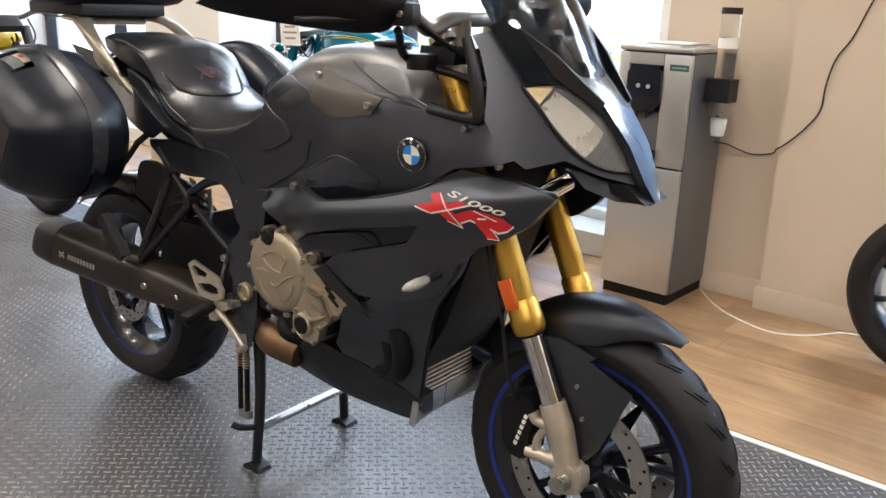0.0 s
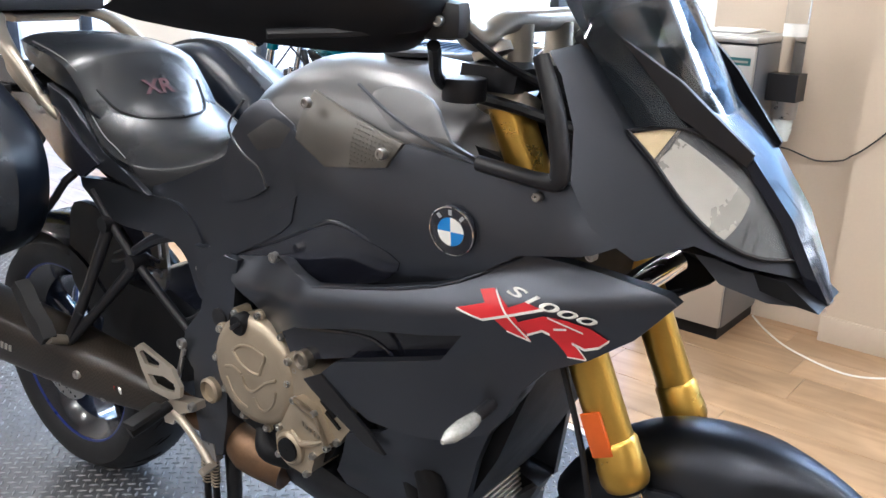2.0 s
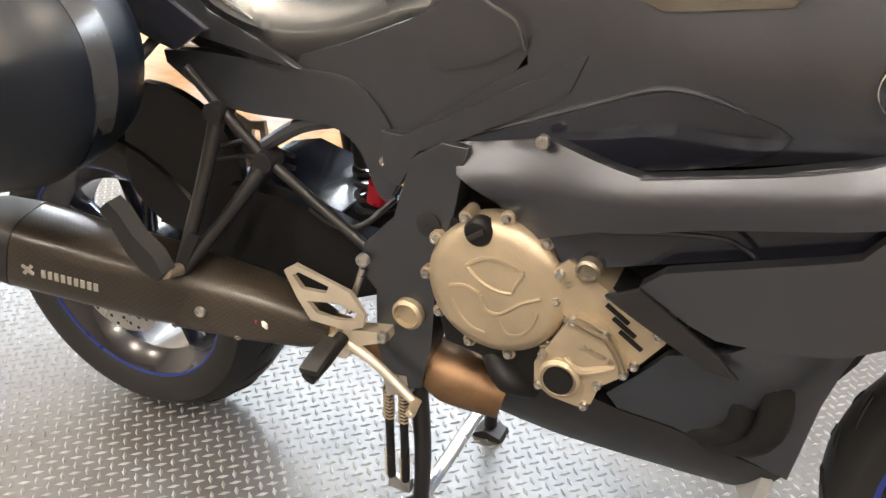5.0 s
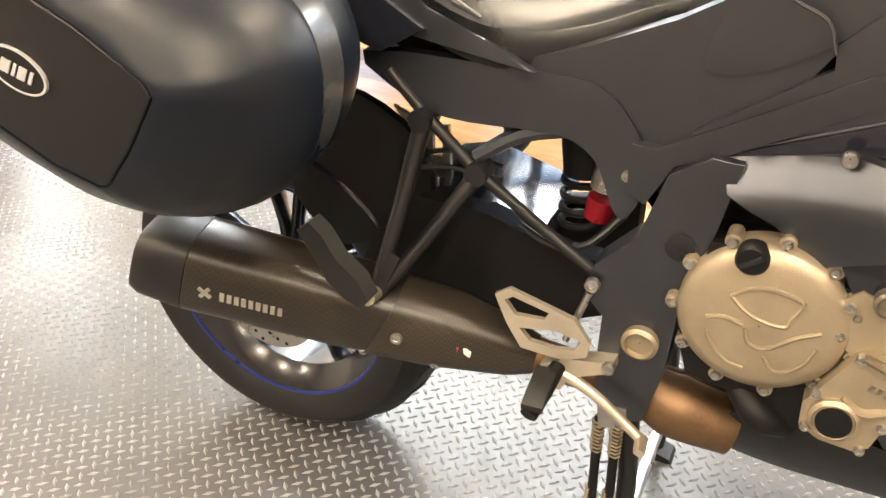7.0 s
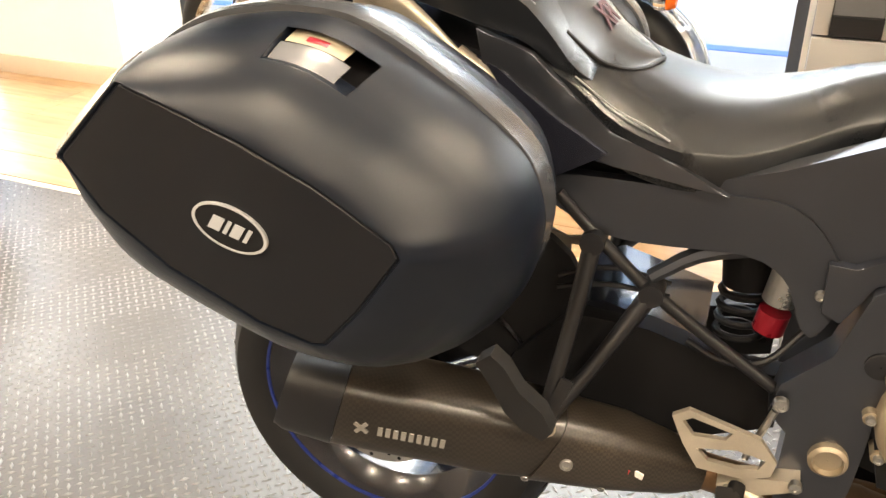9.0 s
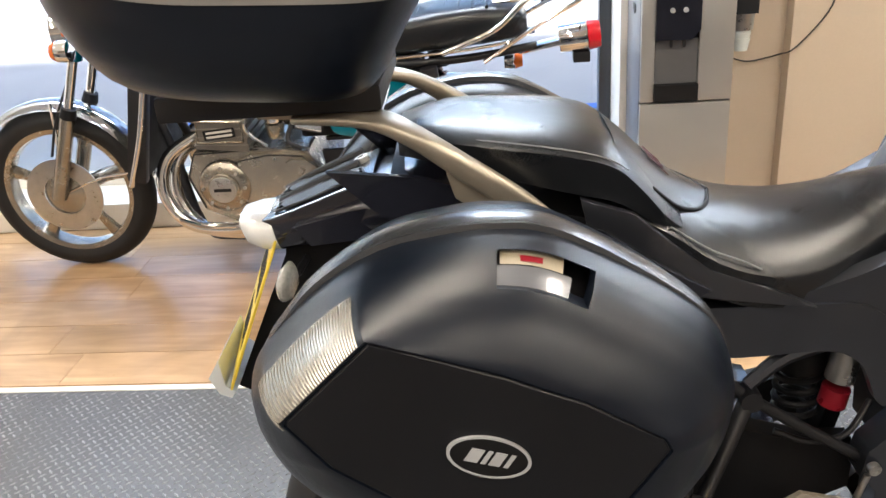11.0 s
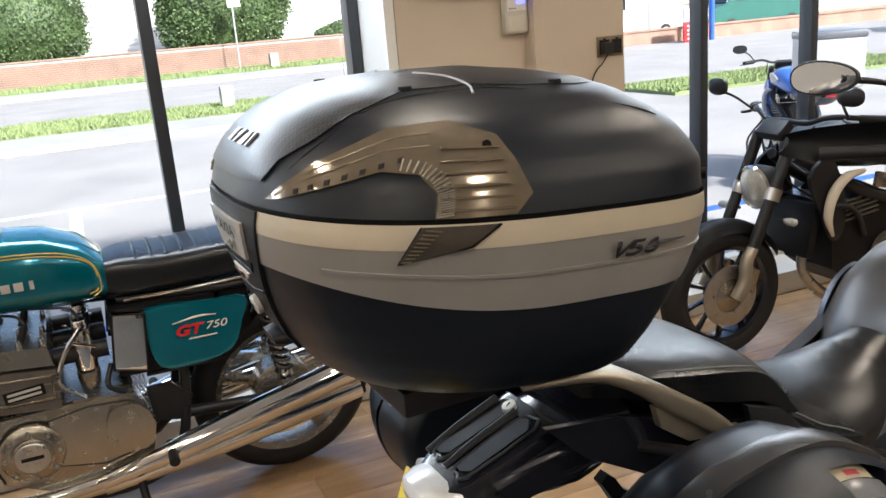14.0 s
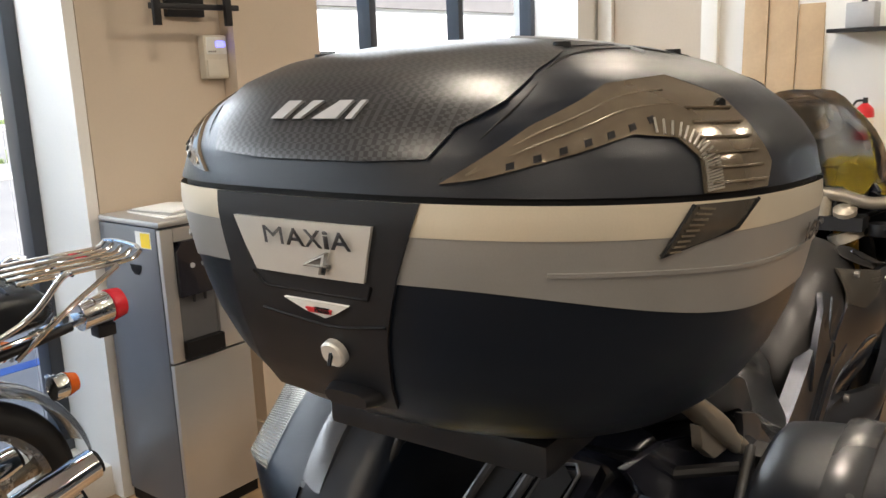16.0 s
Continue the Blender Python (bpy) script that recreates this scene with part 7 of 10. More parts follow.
def pannier(name, s, label):
    """s = -1: on the right flank, 1: on the left."""
    pan = thing(name, label, "pannier", "panniers", m=BIKE)
    n = 240
    cx, cz = 0.052, 0.878
    angles = [2 * math.pi * k / n for k in range(n)]

    def polar(pts):
        q = sorted((math.atan2(z - cz, x - cx), math.hypot(x - cx, z - cz)) for x, z in pts)
        return [a for a, r in q], [r for a, r in q]

    edge = []
    for (x0, z0), (x1, z1) in zip(FACE, FACE[1:] + FACE[:1]):
        edge += [(x0 + (x1 - x0) * f / 12, z0 + (z1 - z0) * f / 12) for f in range(12)]
    ra, rr = polar(resample(PAN, n))
    fa, fr = polar(edge)
    r_out = lambda a: float(np.interp(math.atan2(math.sin(a), math.cos(a)), ra, rr, period=2 * math.pi))
    r_face = lambda a: float(np.interp(math.atan2(math.sin(a), math.cos(a)), fa, fr, period=2 * math.pi))

    def skin(a, k, lift=0.0):
        """A point of the lid: angle about its middle, and 0 at the face's edge to 1 at the rim."""
        r = r_face(a) + (r_out(a) - r_face(a)) * k + lift * max(0.0, k - 0.3)
        return (cx + r * math.cos(a), s * (float(np.interp(k, LID_K, LID_Y)) + lift), cz + r * math.sin(a))

    def ring(scale, y):
        return [(cx + r_out(a) * scale * math.cos(a), s * y, cz + r_out(a) * scale * math.sin(a)) for a in angles]

    def inset(d, y):
        return [(cx + (r_face(a) - d) * math.cos(a), s * y, cz + (r_face(a) - d) * math.sin(a)) for a in angles]

    part("back_shell", loft([ring(0.86, 0.235), ring(0.93, 0.246), ring(0.965, 0.275), ring(0.99, 0.318), ring(0.995, 0.346)]), M_CASE, pan, "black grained back shell", smooth=50)
    part("seam", loft([ring(0.98, 0.3465), ring(0.98, 0.3535)]), M_DARK, pan)
    # domed lid round the flat face, with an opening for the grip
    ks = [1.0, 0.995, 0.985, 0.96, 0.93, 0.90, 0.86, 0.82, 0.76, 0.70, 0.65, 0.58, 0.52, 0.45, 0.35, 0.25, 0.16, 0.10, 0.05, 0.0]
    bm = bmesh.new()
    vs = [[bm.verts.new(skin(a, k)) for a in angles] for k in ks]
    vs.append([bm.verts.new(q) for q in inset(0.0012, 0.5065)])
    vs.append([bm.verts.new(q) for q in inset(0.0022, 0.5035)])
    vs.append([bm.verts.new(q) for q in inset(0.0052, 0.5030)])
    g_lo, g_hi = math.atan2(1.020 - cz, 0.182 - cx), math.atan2(1.03 - cz, 0.074 - cx)
    grip = lambda a, k: g_lo < a < g_hi and 0.70 < k < 0.925
    for i in range(len(vs) - 1):
        k = (ks[min(i, len(ks) - 1)] + ks[min(i + 1, len(ks) - 1)]) / 2
        for j in range(n):
            f = (vs[i][j], vs[i][(j + 1) % n], vs[i + 1][(j + 1) % n], vs[i + 1][j])
            if not grip(angles[j] + math.pi / n, k):
                bm.faces.new(f)
    rim = [e for e in bm.edges if e.is_boundary and 0.06 < e.verts[0].co.x < 0.20 and e.verts[0].co.z > 0.99 and abs(e.verts[0].co.y) > 0.39]
    for v in (g for g in bmesh.ops.extrude_edge_only(bm, edges=rim)["geom"] if isinstance(g, bmesh.types.BMVert)):
        v.co.y -= s * 0.035
        v.co.z -= 0.006
    part("lid", bm, M_CASE, pan, "black grained domed lid", smooth=35)
    part("face_panel", loft([inset(0.0045, 0.500), inset(0.0045, 0.5055), inset(0.006, 0.5068)]), M_FACE, pan, "flat matt black face panel", smooth=35)

    def patch(a0, a1, k0, k1, lift, na=24, nk=6, slope=0.0):
        """A piece laid on the lid between two angles and two levels."""
        b = bmesh.new()
        g = [[b.verts.new(skin(a0 + (a1 - a0) * i / na, k0 + (k1 - k0) * j / nk + slope * i / na, lift)) for j in range(nk + 1)] for i in range(na + 1)]
        for p, q in zip(g, g[1:]):
            for j in range(nk):
                b.faces.new((p[j], p[j + 1], q[j + 1], q[j]))
        bmesh.ops.recalc_face_normals(b, faces=b.faces)
        return b

    ang = lambda x, z: math.atan2(z - cz, x - cx)
    # the grip's inside: dark back, smooth latch plate, pale sticker
    g0, g1 = ang(0.185, 1.005), ang(0.070, 1.03)
    part("grip_back", patch(g0, g1, 0.56, 0.97, -0.034), M_DARK, pan, "dark inside of the grip")
    part("latch_plate", patch(ang(0.152, 1.02), ang(0.073, 1.03), 0.68, 0.85, -0.008), M_LATCH, pan, "smooth pale grey latch plate", smooth=60)
    part("sticker", patch(ang(0.140, 1.02), ang(0.076, 1.03), 0.855, 0.94, -0.008), M_STICKER, pan, "pale sticker with a red mark")
    part("sticker_mark", patch(ang(0.118, 1.025), ang(0.096, 1.03), 0.875, 0.905, -0.007, 6, 2), M_DARKRED, pan)
    # smooth rim strip over the top, from the rear corner to the front
    rib = []
    for k in range(61):
        a = ang(-0.19, 0.918) + (ang(0.305, 0.755) - ang(-0.19, 0.918)) * k / 60
        h = 0.010 * min(1.0, k / 6, (60 - k) / 22) - 0.002
        prof = ((-0.012, 0.312), (h * 0.75, 0.316), (h, 0.326), (h, 0.346), (h * 0.75, 0.357), (-0.012, 0.361))
        rib.append([(cx + (r_out(a) + d) * math.cos(a), s * y, cz + (r_out(a) + d) * math.sin(a)) for d, y in prof])
    part("top_rib", loft(rib), M_RIMGREY, pan, "smooth rim strip, greyed for its window sheen", smooth=50)
    # oval badge, pale border and plain slanted marks
    bc = Vector((0.055, s * 0.5075, 0.873))
    tilt = pose(0, 0, 0, 0, 16, 0)
    mb = Matrix.Translation(bc) @ tilt @ Matrix.Diagonal((1, 1 if s < 0 else -1, 0.56, 1))
    badge = part("oval_badge", spin([(0.041, 0.002), (0.041, -0.002), (0.001, -0.002), (0.001, 0.002)], 40, mb), M_DARK, pan, "oval black badge with pale border")
    part("badge_border", spin([(0.0425, 0.001), (0.0425, -0.003), (0.0392, -0.003), (0.0392, 0.001)], 40, mb), M_TAILGREY, badge)
    for k, (x, w) in enumerate(((-0.0150, 0.013), (-0.0025, 0.0045), (0.0085, 0.011), (0.0205, 0.0045))):
        bm = plate([(x - w / 2 - 0.002, -0.008), (x + w / 2 - 0.002, -0.008), (x + w / 2 + 0.003, 0.008), (x - w / 2 + 0.003, 0.008)], -0.002, -0.0032)
        bmesh.ops.transform(bm, matrix=Matrix.Translation(bc) @ tilt @ Matrix.Diagonal((1, 1 if s < 0 else -1, 1, 1)), verts=bm.verts[:])
        part("badge_mark", bm, M_TAILGREY, badge)
    # ribbed reflector on the rear corner
    a0, a1 = ang(-0.060, 1.005), ang(-0.146, 0.914)
    refl = part("reflector", patch(a0, a1, 0.03, 0.80, 0.0022, 30, 10), M_REFLGREY, pan, "ribbed smoked reflector", smooth=60)
    for k in range(34):
        a = a0 + (a1 - a0) * (k + 0.5) / 34
        part("reflector_rib", tube([skin(a, q, 0.0026) for q in (0.05, 0.2, 0.4, 0.6, 0.78)], 0.0009, 4, 1), M_RIBPALE, refl)
    part("rack_hook", box((0.05, 0.05, 0.02), (0.10, s * 0.225, 0.985)), M_BLACK, pan, bevel=0.004)
    return pan


pannier("pannier", -1, "black grained pannier with oval badge on the side rack")
pannier("pannier", 1, "black grained plastic pannier on the far side rack")


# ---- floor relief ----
# studs painted paler than the mat, standing in for glints on their tops
M_STUD = mat("glint_pale_studs", (0.195, 0.195, 0.20), 0.28, 0.0, 0.15, 3.0, 0, 50, 0, 0.6)

def tread(u0, u1, v0, v1, pitch=0.0225):
    """Raised lozenges of the mat, alternately turned, as one mesh."""
    n = int((u1 - u0 + v1 - v0) / pitch / 1.4142) + 4
    i, j = np.meshgrid(np.arange(-n, n), np.arange(-n, n), indexing="ij")
    i, j = i.ravel(), j.ravel()
    k = pitch * 0.70711
    x, y = (u0 + u1) / 2 + (i - j) * k, (v0 + v1) / 2 + (i + j) * k
    keep = (x > u0) & (x < u1) & (y > v0) & (y < v1)
    i, j, x, y = i[keep], j[keep], x[keep], y[keep]
    turn = np.where((i + j) % 2 == 0, math.pi / 4, -math.pi / 4)
    c, s = np.cos(turn), np.sin(turn)
    a, b, h = 0.0126, 0.0042, 0.0026
    shape = np.array([(-a, 0, 0), (0, -b, 0), (a, 0, 0), (0, b, 0), (-a * 0.45, 0, h), (a * 0.45, 0, h)])
    vx = x[:, None] + shape[:, 0] * c[:, None] - shape[:, 1] * s[:, None]
    vy = y[:, None] + shape[:, 0] * s[:, None] + shape[:, 1] * c[:, None]
    vz = np.broadcast_to(shape[:, 2] + 0.0002, vx.shape)
    verts = np.stack((vx, vy, vz), -1).reshape(-1, 3)
    quad = np.array([(0, 1, 4), (1, 5, 4), (1, 2, 5), (2, 3, 5), (3, 4, 5), (3, 0, 4)])
    faces = (quad[None] + 6 * np.arange(len(x))[:, None, None]).reshape(-1, 3)
    me = bpy.data.meshes.new("tread_studs")
    me.from_pydata(verts.tolist(), [], faces.tolist())
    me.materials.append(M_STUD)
    ob = new("tread_studs", me)
    ob.matrix_basis = ROOM
    return tagged(ob, "raised diamond studs of the grey floor mat, painted pale for their glints", "floor mat", "", "stuff")


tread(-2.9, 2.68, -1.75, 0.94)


# ---- things along the window wall ----
def water_cooler():
    c = thing("water_cooler", "tall brushed stainless water cooler with dark dispenser bay", "water cooler", m=ROOM)
    u0, u1, v0, v1 = 0.625, 0.945, 1.83, 2.185
    part("plinth", span((u0 + 0.01, v0 + 0.02, 0), (u1 - 0.01, v1, 0.045)), M_DARK, c, "black recessed plinth")
    part("body", span((u0, v0 + 0.022, 0.045), (u1, v1, 1.035)), M_COOLGREY, c, "grey steel casing", bevel=0.006)
    part("lower_door", span((u0 + 0.002, v0, 0.05), (u1 - 0.002, v0 + 0.021, 0.575)), M_STAINLESS, c, "plain stainless lower door", bevel=0.006)
    # the upper front stands round the dispenser bay
    w0, w1 = 0.675, 0.825
    part("upper_front", span((u0 + 0.002, v0, 0.582), (w0, v0 + 0.021, 1.03)), M_STAINLESS, c, "stainless upper front", bevel=0.005)
    part("upper_front", span((w1, v0, 0.582), (u1 - 0.002, v0 + 0.021, 1.03)), M_STAINLESS, c, "stainless upper front", bevel=0.005)
    part("upper_front", span((w0 + 0.001, v0 + 0.001, 0.985), (w1 - 0.001, v0 + 0.02, 1.03)), M_STAINLESS, c, "stainless upper front")
    part("bay", span((w0 - 0.004, v0 + 0.021, 0.585), (w1 + 0.004, v0 + 0.0225, 0.985)), M_DARK, c, "dark dispenser recess")
    part("console", plate([(w0, 0.80), (w0, 0.95), (w0 + 0.02, 0.983), (w1 - 0.02, 0.983), (w1, 0.955), (w1, 0.83), (w1 - 0.03, 0.80)], v0 - 0.012, v0 + 0.0205), M_RIM, c, "glossy black control console", bevel=0.004)
    part("back_panel", span((w0 + 0.002, v0 + 0.012, 0.645), (w1 - 0.002, v0 + 0.0205, 0.798)), M_COOLDARK, c, "dark grey bay back")
    part("drip_tray", plate([(w0, 0.588), (w0, 0.645), (w1, 0.645), (w1, 0.588)], v0 - 0.018, v0 + 0.0205), M_DARK, c, "black drip tray", bevel=0.006)
    for k in (-0.022, 0.022):
        part("tap", rod(((w0 + w1) / 2 + k, v0 - 0.004, 0.80), ((w0 + w1) / 2 + k, v0 - 0.004, 0.775), 0.007, 0.005, 10), M_BLACK, c, "black water tap")
        part("button", rod(((w0 + w1) / 2 + k, v0 - 0.011, 0.90), ((w0 + w1) / 2 + k, v0 - 0.016, 0.90), 0.009, 0.009, 12), M_TAILGREY, c, "grey push button")
    part("maker_plate", span((0.852, v0 - 0.002, 0.968), (0.932, v0 - 0.0005, 0.992)), M_NAVYTEAL, c, "small dark teal name plate")
    part("maker_print", span((0.860, v0 - 0.003, 0.976), (0.924, v0 - 0.0022, 0.983)), M_PRINT, c)
    part("top_lid", span((u0 - 0.002, v0 - 0.002, 1.037), (u1 + 0.002, v1, 1.058)), M_STAINLESS, c, "rounded stainless top", bevel=0.008)
    part("side_label", span((u0 - 0.0015, v0 + 0.05, 0.965), (u0 - 0.0002, v0 + 0.135, 1.02)), M_LABELW, c, "white label")
    part("side_label_mark", span((u0 - 0.0025, v0 + 0.053, 0.968), (u0 - 0.0018, v0 + 0.105, 1.016)), M_LABELY, c, "yellow warning patch")
    part("grip_hole", plate([(0.93 + 0.04 * math.cos(a), 0.0) for a in ()] or [(-0.032, 0), (0.032, 0), (0.026, -0.022), (0.010, -0.034), (-0.010, -0.034), (-0.026, -0.022)], 0, 0.0015), M_DARK, c, "half-round grip hole").matrix_basis = pose(u0 - 0.0016, v0 + 0.15, 0.905, 0, 0, 90)
    return c


M_COOLGREY = mat("grey_steel_casing", (0.16, 0.168, 0.188), 0.34, 0.5, 0.08, 3, 0.03, 400)
M_NAVYTEAL = mat("dark_teal_plate", (0.02, 0.10, 0.11), 0.35)
M_LABELW = mat("white_label", (0.78, 0.77, 0.73), 0.5)
M_LABELY = mat("yellow_label", (0.85, 0.62, 0.03), 0.5)
M_PAPER = mat("paper", (0.75, 0.73, 0.68), 0.75, 0, 0.06, 8)
M_CABLE = mat("black_cable", (0.015, 0.015, 0.015), 0.45)
M_CABLEW = mat("white_cable", (0.75, 0.73, 0.69), 0.4)
M_PANELW = mat("warm_white_plastic", (0.62, 0.57, 0.48), 0.45, 0, 0.04, 20)
M_BRASS = mat("brushed_brown_steel", (0.33, 0.26, 0.18), 0.35, 0.8, 0.1, 60)
M_DISPLAY = glow("blue_display", (0.10, 0.10, 1.0), 2.2)
M_CUP = mat("translucent_cup", (0.66, 0.72, 0.72), 0.25, 0, 0.05, 30)
M_TUBE = clear("clear_tube", (0.93, 0.95, 0.96), 0.05)
water_cooler()

papers = thing("magazine", "loose papers lying on the water cooler", "paper", m=ROOM @ pose(0.79, 1.99, 1.058))
for k in range(3):
    part("sheet", box((0.20 - 0.02 * k, 0.26 - 0.03 * k, 0.004), (0.004 * k, 0.01 * k, 0.0022 + 0.0045 * k), (0, 0, 6 * k - 5)), M_PAPER if k != 1 else M_PRINT, papers)

cups = thing("cup_dispenser", "clear tube cup dispenser with black cap and bracket", "cup dispenser", m=ROOM @ pose(1.005, 2.0, 0))
part("tube", rod((0, 0, 0.93), (0, 0, 1.19), 0.038, 0.038, 24), M_TUBE, cups, "clear plastic tube")
part("cap", rod((0, 0, 1.19), (0, 0, 1.215), 0.041, 0.040, 24), M_BLACK, cups, "black top cap")
part("bracket", plate([(-0.055, 0.85), (-0.055, 0.94), (0.045, 0.94), (0.045, 0.85)], -0.045, 0.045), M_BLACK, cups, "black mounting bracket", bevel=0.006)
part("mouth", rod((0, 0, 0.79), (0, 0, 0.851), 0.040, 0.043, 24), M_STEEL, cups, "grey lower collar")
bm = bmesh.new()
for k in range(4):
    rod((0, 0, 0.715 + 0.02 * k), (0, 0, 0.76 + 0.02 * k), 0.026 + 0.001 * k, 0.034 + 0.001 * k, 20, bm)
part("cup", bm, M_CUP, cups, "stack of pale cups")
part("label", rod((0, 0, 1.06), (0, 0, 1.10), 0.0386, 0.0386, 24, caps=False), M_LABELW, cups, "pale printed sticker")
part("arm", span((-0.062, -0.02, 0.88), (-0.054, 0.02, 0.92)), M_BLACK, cups)

alarm = thing("alarm_panel", "warm white alarm control panel with blue display", "alarm panel", m=ROOM)
part("housing", span((1.112, 2.163, 1.495), (1.219, 2.1995, 1.655)), M_PANELW, alarm, bevel=0.006)
part("flap", span((1.120, 2.158, 1.503), (1.212, 2.1635, 1.565)), M_PANELW, alarm, "hinged lower flap", bevel=0.002)
part("bezel", span((1.122, 2.160, 1.585), (1.212, 2.1635, 1.648)), M_LABELW, alarm, bevel=0.001)
part("display", span((1.165, 2.1585, 1.612), (1.205, 2.1601, 1.632)), M_DISPLAY, alarm, "blue lit display")
for k in range(4):
    part("key", span((1.130 + 0.009 * k, 2.1585, 1.592), (1.136 + 0.009 * k, 2.1601, 1.598)), M_PRINT, alarm)

tv = thing("wall_bracket", "black steel television wall bracket with folding arms", "wall bracket", m=ROOM)
part("wall_plate", span((0.98, 2.176, 1.72), (1.14, 2.1995, 1.93)), M_BLACK, tv, bevel=0.003)
part("rail", span((0.83, 2.05, 1.735), (1.20, 2.065, 1.755)), M_BLACK, tv, bevel=0.002)
part("rail", span((0.83, 2.05, 1.865), (1.20, 2.065, 1.885)), M_BLACK, tv, bevel=0.002)
for x in (0.845, 1.14):
    part("upright", span((x - 0.014, 2.034, 1.68), (x + 0.014, 2.0495, 1.95)), M_BLACK, tv, bevel=0.002)
part("arm", rod((1.05, 2.178, 1.80), (0.95, 2.062, 1.80), 0.011), M_BLACK, tv)
part("arm", rod((1.08, 2.178, 1.80), (1.10, 2.062, 1.80), 0.011), M_BLACK, tv)

sock = thing("wall_socket", "double wall socket with brushed metal plate", "socket", m=ROOM)
part("plate", span((1.52, 2.110, 1.365), (1.648, 2.1195, 1.45)), M_BRASS, sock, bevel=0.002)
for x in (1.553, 1.615):
    part("insert", span((x - 0.024, 2.1085, 1.375), (x + 0.024, 2.1102, 1.435)), M_BLACK, sock, "black socket insert")
    part("switch", span((x - 0.006, 2.1060, 1.428), (x + 0.006, 2.1086, 1.442)), M_BLACK, sock)
plug = thing("power_plug", "black mains plug with thin cable down the wall", "cable", m=ROOM)
part("plug", span((1.530, 2.072, 1.375), (1.576, 2.1082, 1.425)), M_CABLE, plug, bevel=0.006)
part("cable", tube([(1.553, 2.085, 1.376), (1.535, 2.10, 1.34), (1.50, 2.108, 1.30), (1.47, 2.108, 1.227), (1.43, 2.110, 1.12), (1.383, 2.112, 1.04), (1.362, 2.112, 0.94), (1.357, 2.112, 0.847), (1.31, 2.110, 0.77), (1.245, 2.106, 0.70), (1.212, 2.108, 0.675), (1.195, 2.15, 0.66), (1.16, 2.188, 0.64), (1.08, 2.185, 0.63), (0.99, 2.16, 0.66), (0.945, 2.12, 0.67)], 0.0032, 6, 5), M_CABLE, plug)

white_cable = link("floor_cable", tube([(0.95, 2.17, 0.0), (0.957, 2.16, 0.0), (1.05, 2.05, 0.0), (1.174, 1.946, 0.0), (1.365, 1.875, 0.0), (1.493, 1.946, 0.0), (1.575, 2.07, 0.0), (1.66, 2.10, 0.005), (1.685, 2.20, 0.02), (1.72, 2.250, 0.08), (1.76, 2.30, 0.128), (1.95, 2.36, 0.150), (2.2, 2.38, 0.125), (2.6, 2.40, 0.123)], 0.004, 8, 6), M_CABLEW)
white_cable.matrix_basis = ROOM
tagged(white_cable, "white cable lying in a loop on the floor", "cable")

# skirting in lengths
for name, a, b in (("baseboard_middle", (0.646, 2.186, -0.004), (1.205, 2.1995, 0.095)), ("baseboard_pillar", (1.207, 2.106, -0.004), (1.661, 2.1195, 0.095)), ("baseboard_pillar_side", (1.207, 2.1205, -0.004), (1.2205, 2.185, 0.095)), ("baseboard_left", (-3.35, 2.036, -0.004), (-2.45, 2.0495, 0.095)), ("baseboard_east", (4.236, 0.2, -0.004), (4.2495, 1.385, 0.095))):
    room_part(name, span(a, b), M_SKIRTB, label="beige painted skirting board", category="skirting", bevel=0.003)

# ---- the far end wall ----
M_CARDBOARD = mat("pale_plywood", (0.50, 0.36, 0.22), 0.7, 0, 0.15, 4, 0.1, 60)
M_DOORWAY = mat("magnolia_wall", (0.50, 0.42, 0.33), 0.8, 0, 0.06, 2)
door = thing("door_1", "white painted door frame with beige doorway", "door", kind="structure", m=ROOM)
for v in (1.44, 2.13):
    part("door_frame", span((4.20, v - 0.05, 0), (4.2495, v + 0.05, 2.05)), M_SKIRT, door, "white gloss jamb", bevel=0.004)
part("door_frame", span((4.20, 1.39, 2.051), (4.2495, 2.18, 2.15)), M_SKIRT, door, "white gloss lintel", bevel=0.004)
part("door_leaf", span((4.232, 1.491, 0.005), (4.2494, 2.079, 2.049)), M_DOORWAY, door, "beige door leaf")
part("handle", rod((4.232, 1.55, 1.02), (4.19, 1.55, 1.02), 0.011), M_STEEL, door, "steel door knob")
for k, (v0, v1, h) in enumerate(((0.80, 0.94, 2.2), (0.945, 1.10, 2.1), (1.105, 1.24, 2.25))):
    bd = thing("plywood_sheet", "pale wooden sheet leaning on the end wall", "panel", "wooden sheets", ROOM @ pose(4.16 - 0.002 * k, (v0 + v1) / 2, 0, 0, 3.2 - 0.3 * k, 0))
    part("board", box((0.018, v1 - v0, h), (0, 0, h / 2)), M_CARDBOARD, bd, bevel=0.001)
ext = thing("fire_extinguisher", "red fire extinguisher hung on white wall", "extinguisher", m=ROOM @ pose(4.16, 0.55, 1.03))
part("cylinder", tube([(0, 0, 0), (0, 0, 0.012), (0, 0, 0.15), (0, 0, 0.175), (0, 0, 0.195)], [0.03, 0.048, 0.048, 0.036, 0.014], 20, 3), M_RED, ext)
part("valve", rod((0, 0, 0.19), (0, 0, 0.225), 0.014, 0.012), M_BLACK, ext, "black valve")
part("hose", tube([(0, 0.0, 0.21), (0, 0.05, 0.20), (-0.01, 0.07, 0.12), (-0.01, 0.062, 0.05)], 0.007, 8), M_BLACK, ext, "black hose")
part("label", rod((0, 0, 0.05), (0, 0, 0.12), 0.0487, 0.0487, 20, caps=False), M_LABELW, ext, "pale instruction label")
part("hook", span((0.03, -0.02, 0.12), (0.0895, 0.02, 0.16)), M_STEEL, ext)
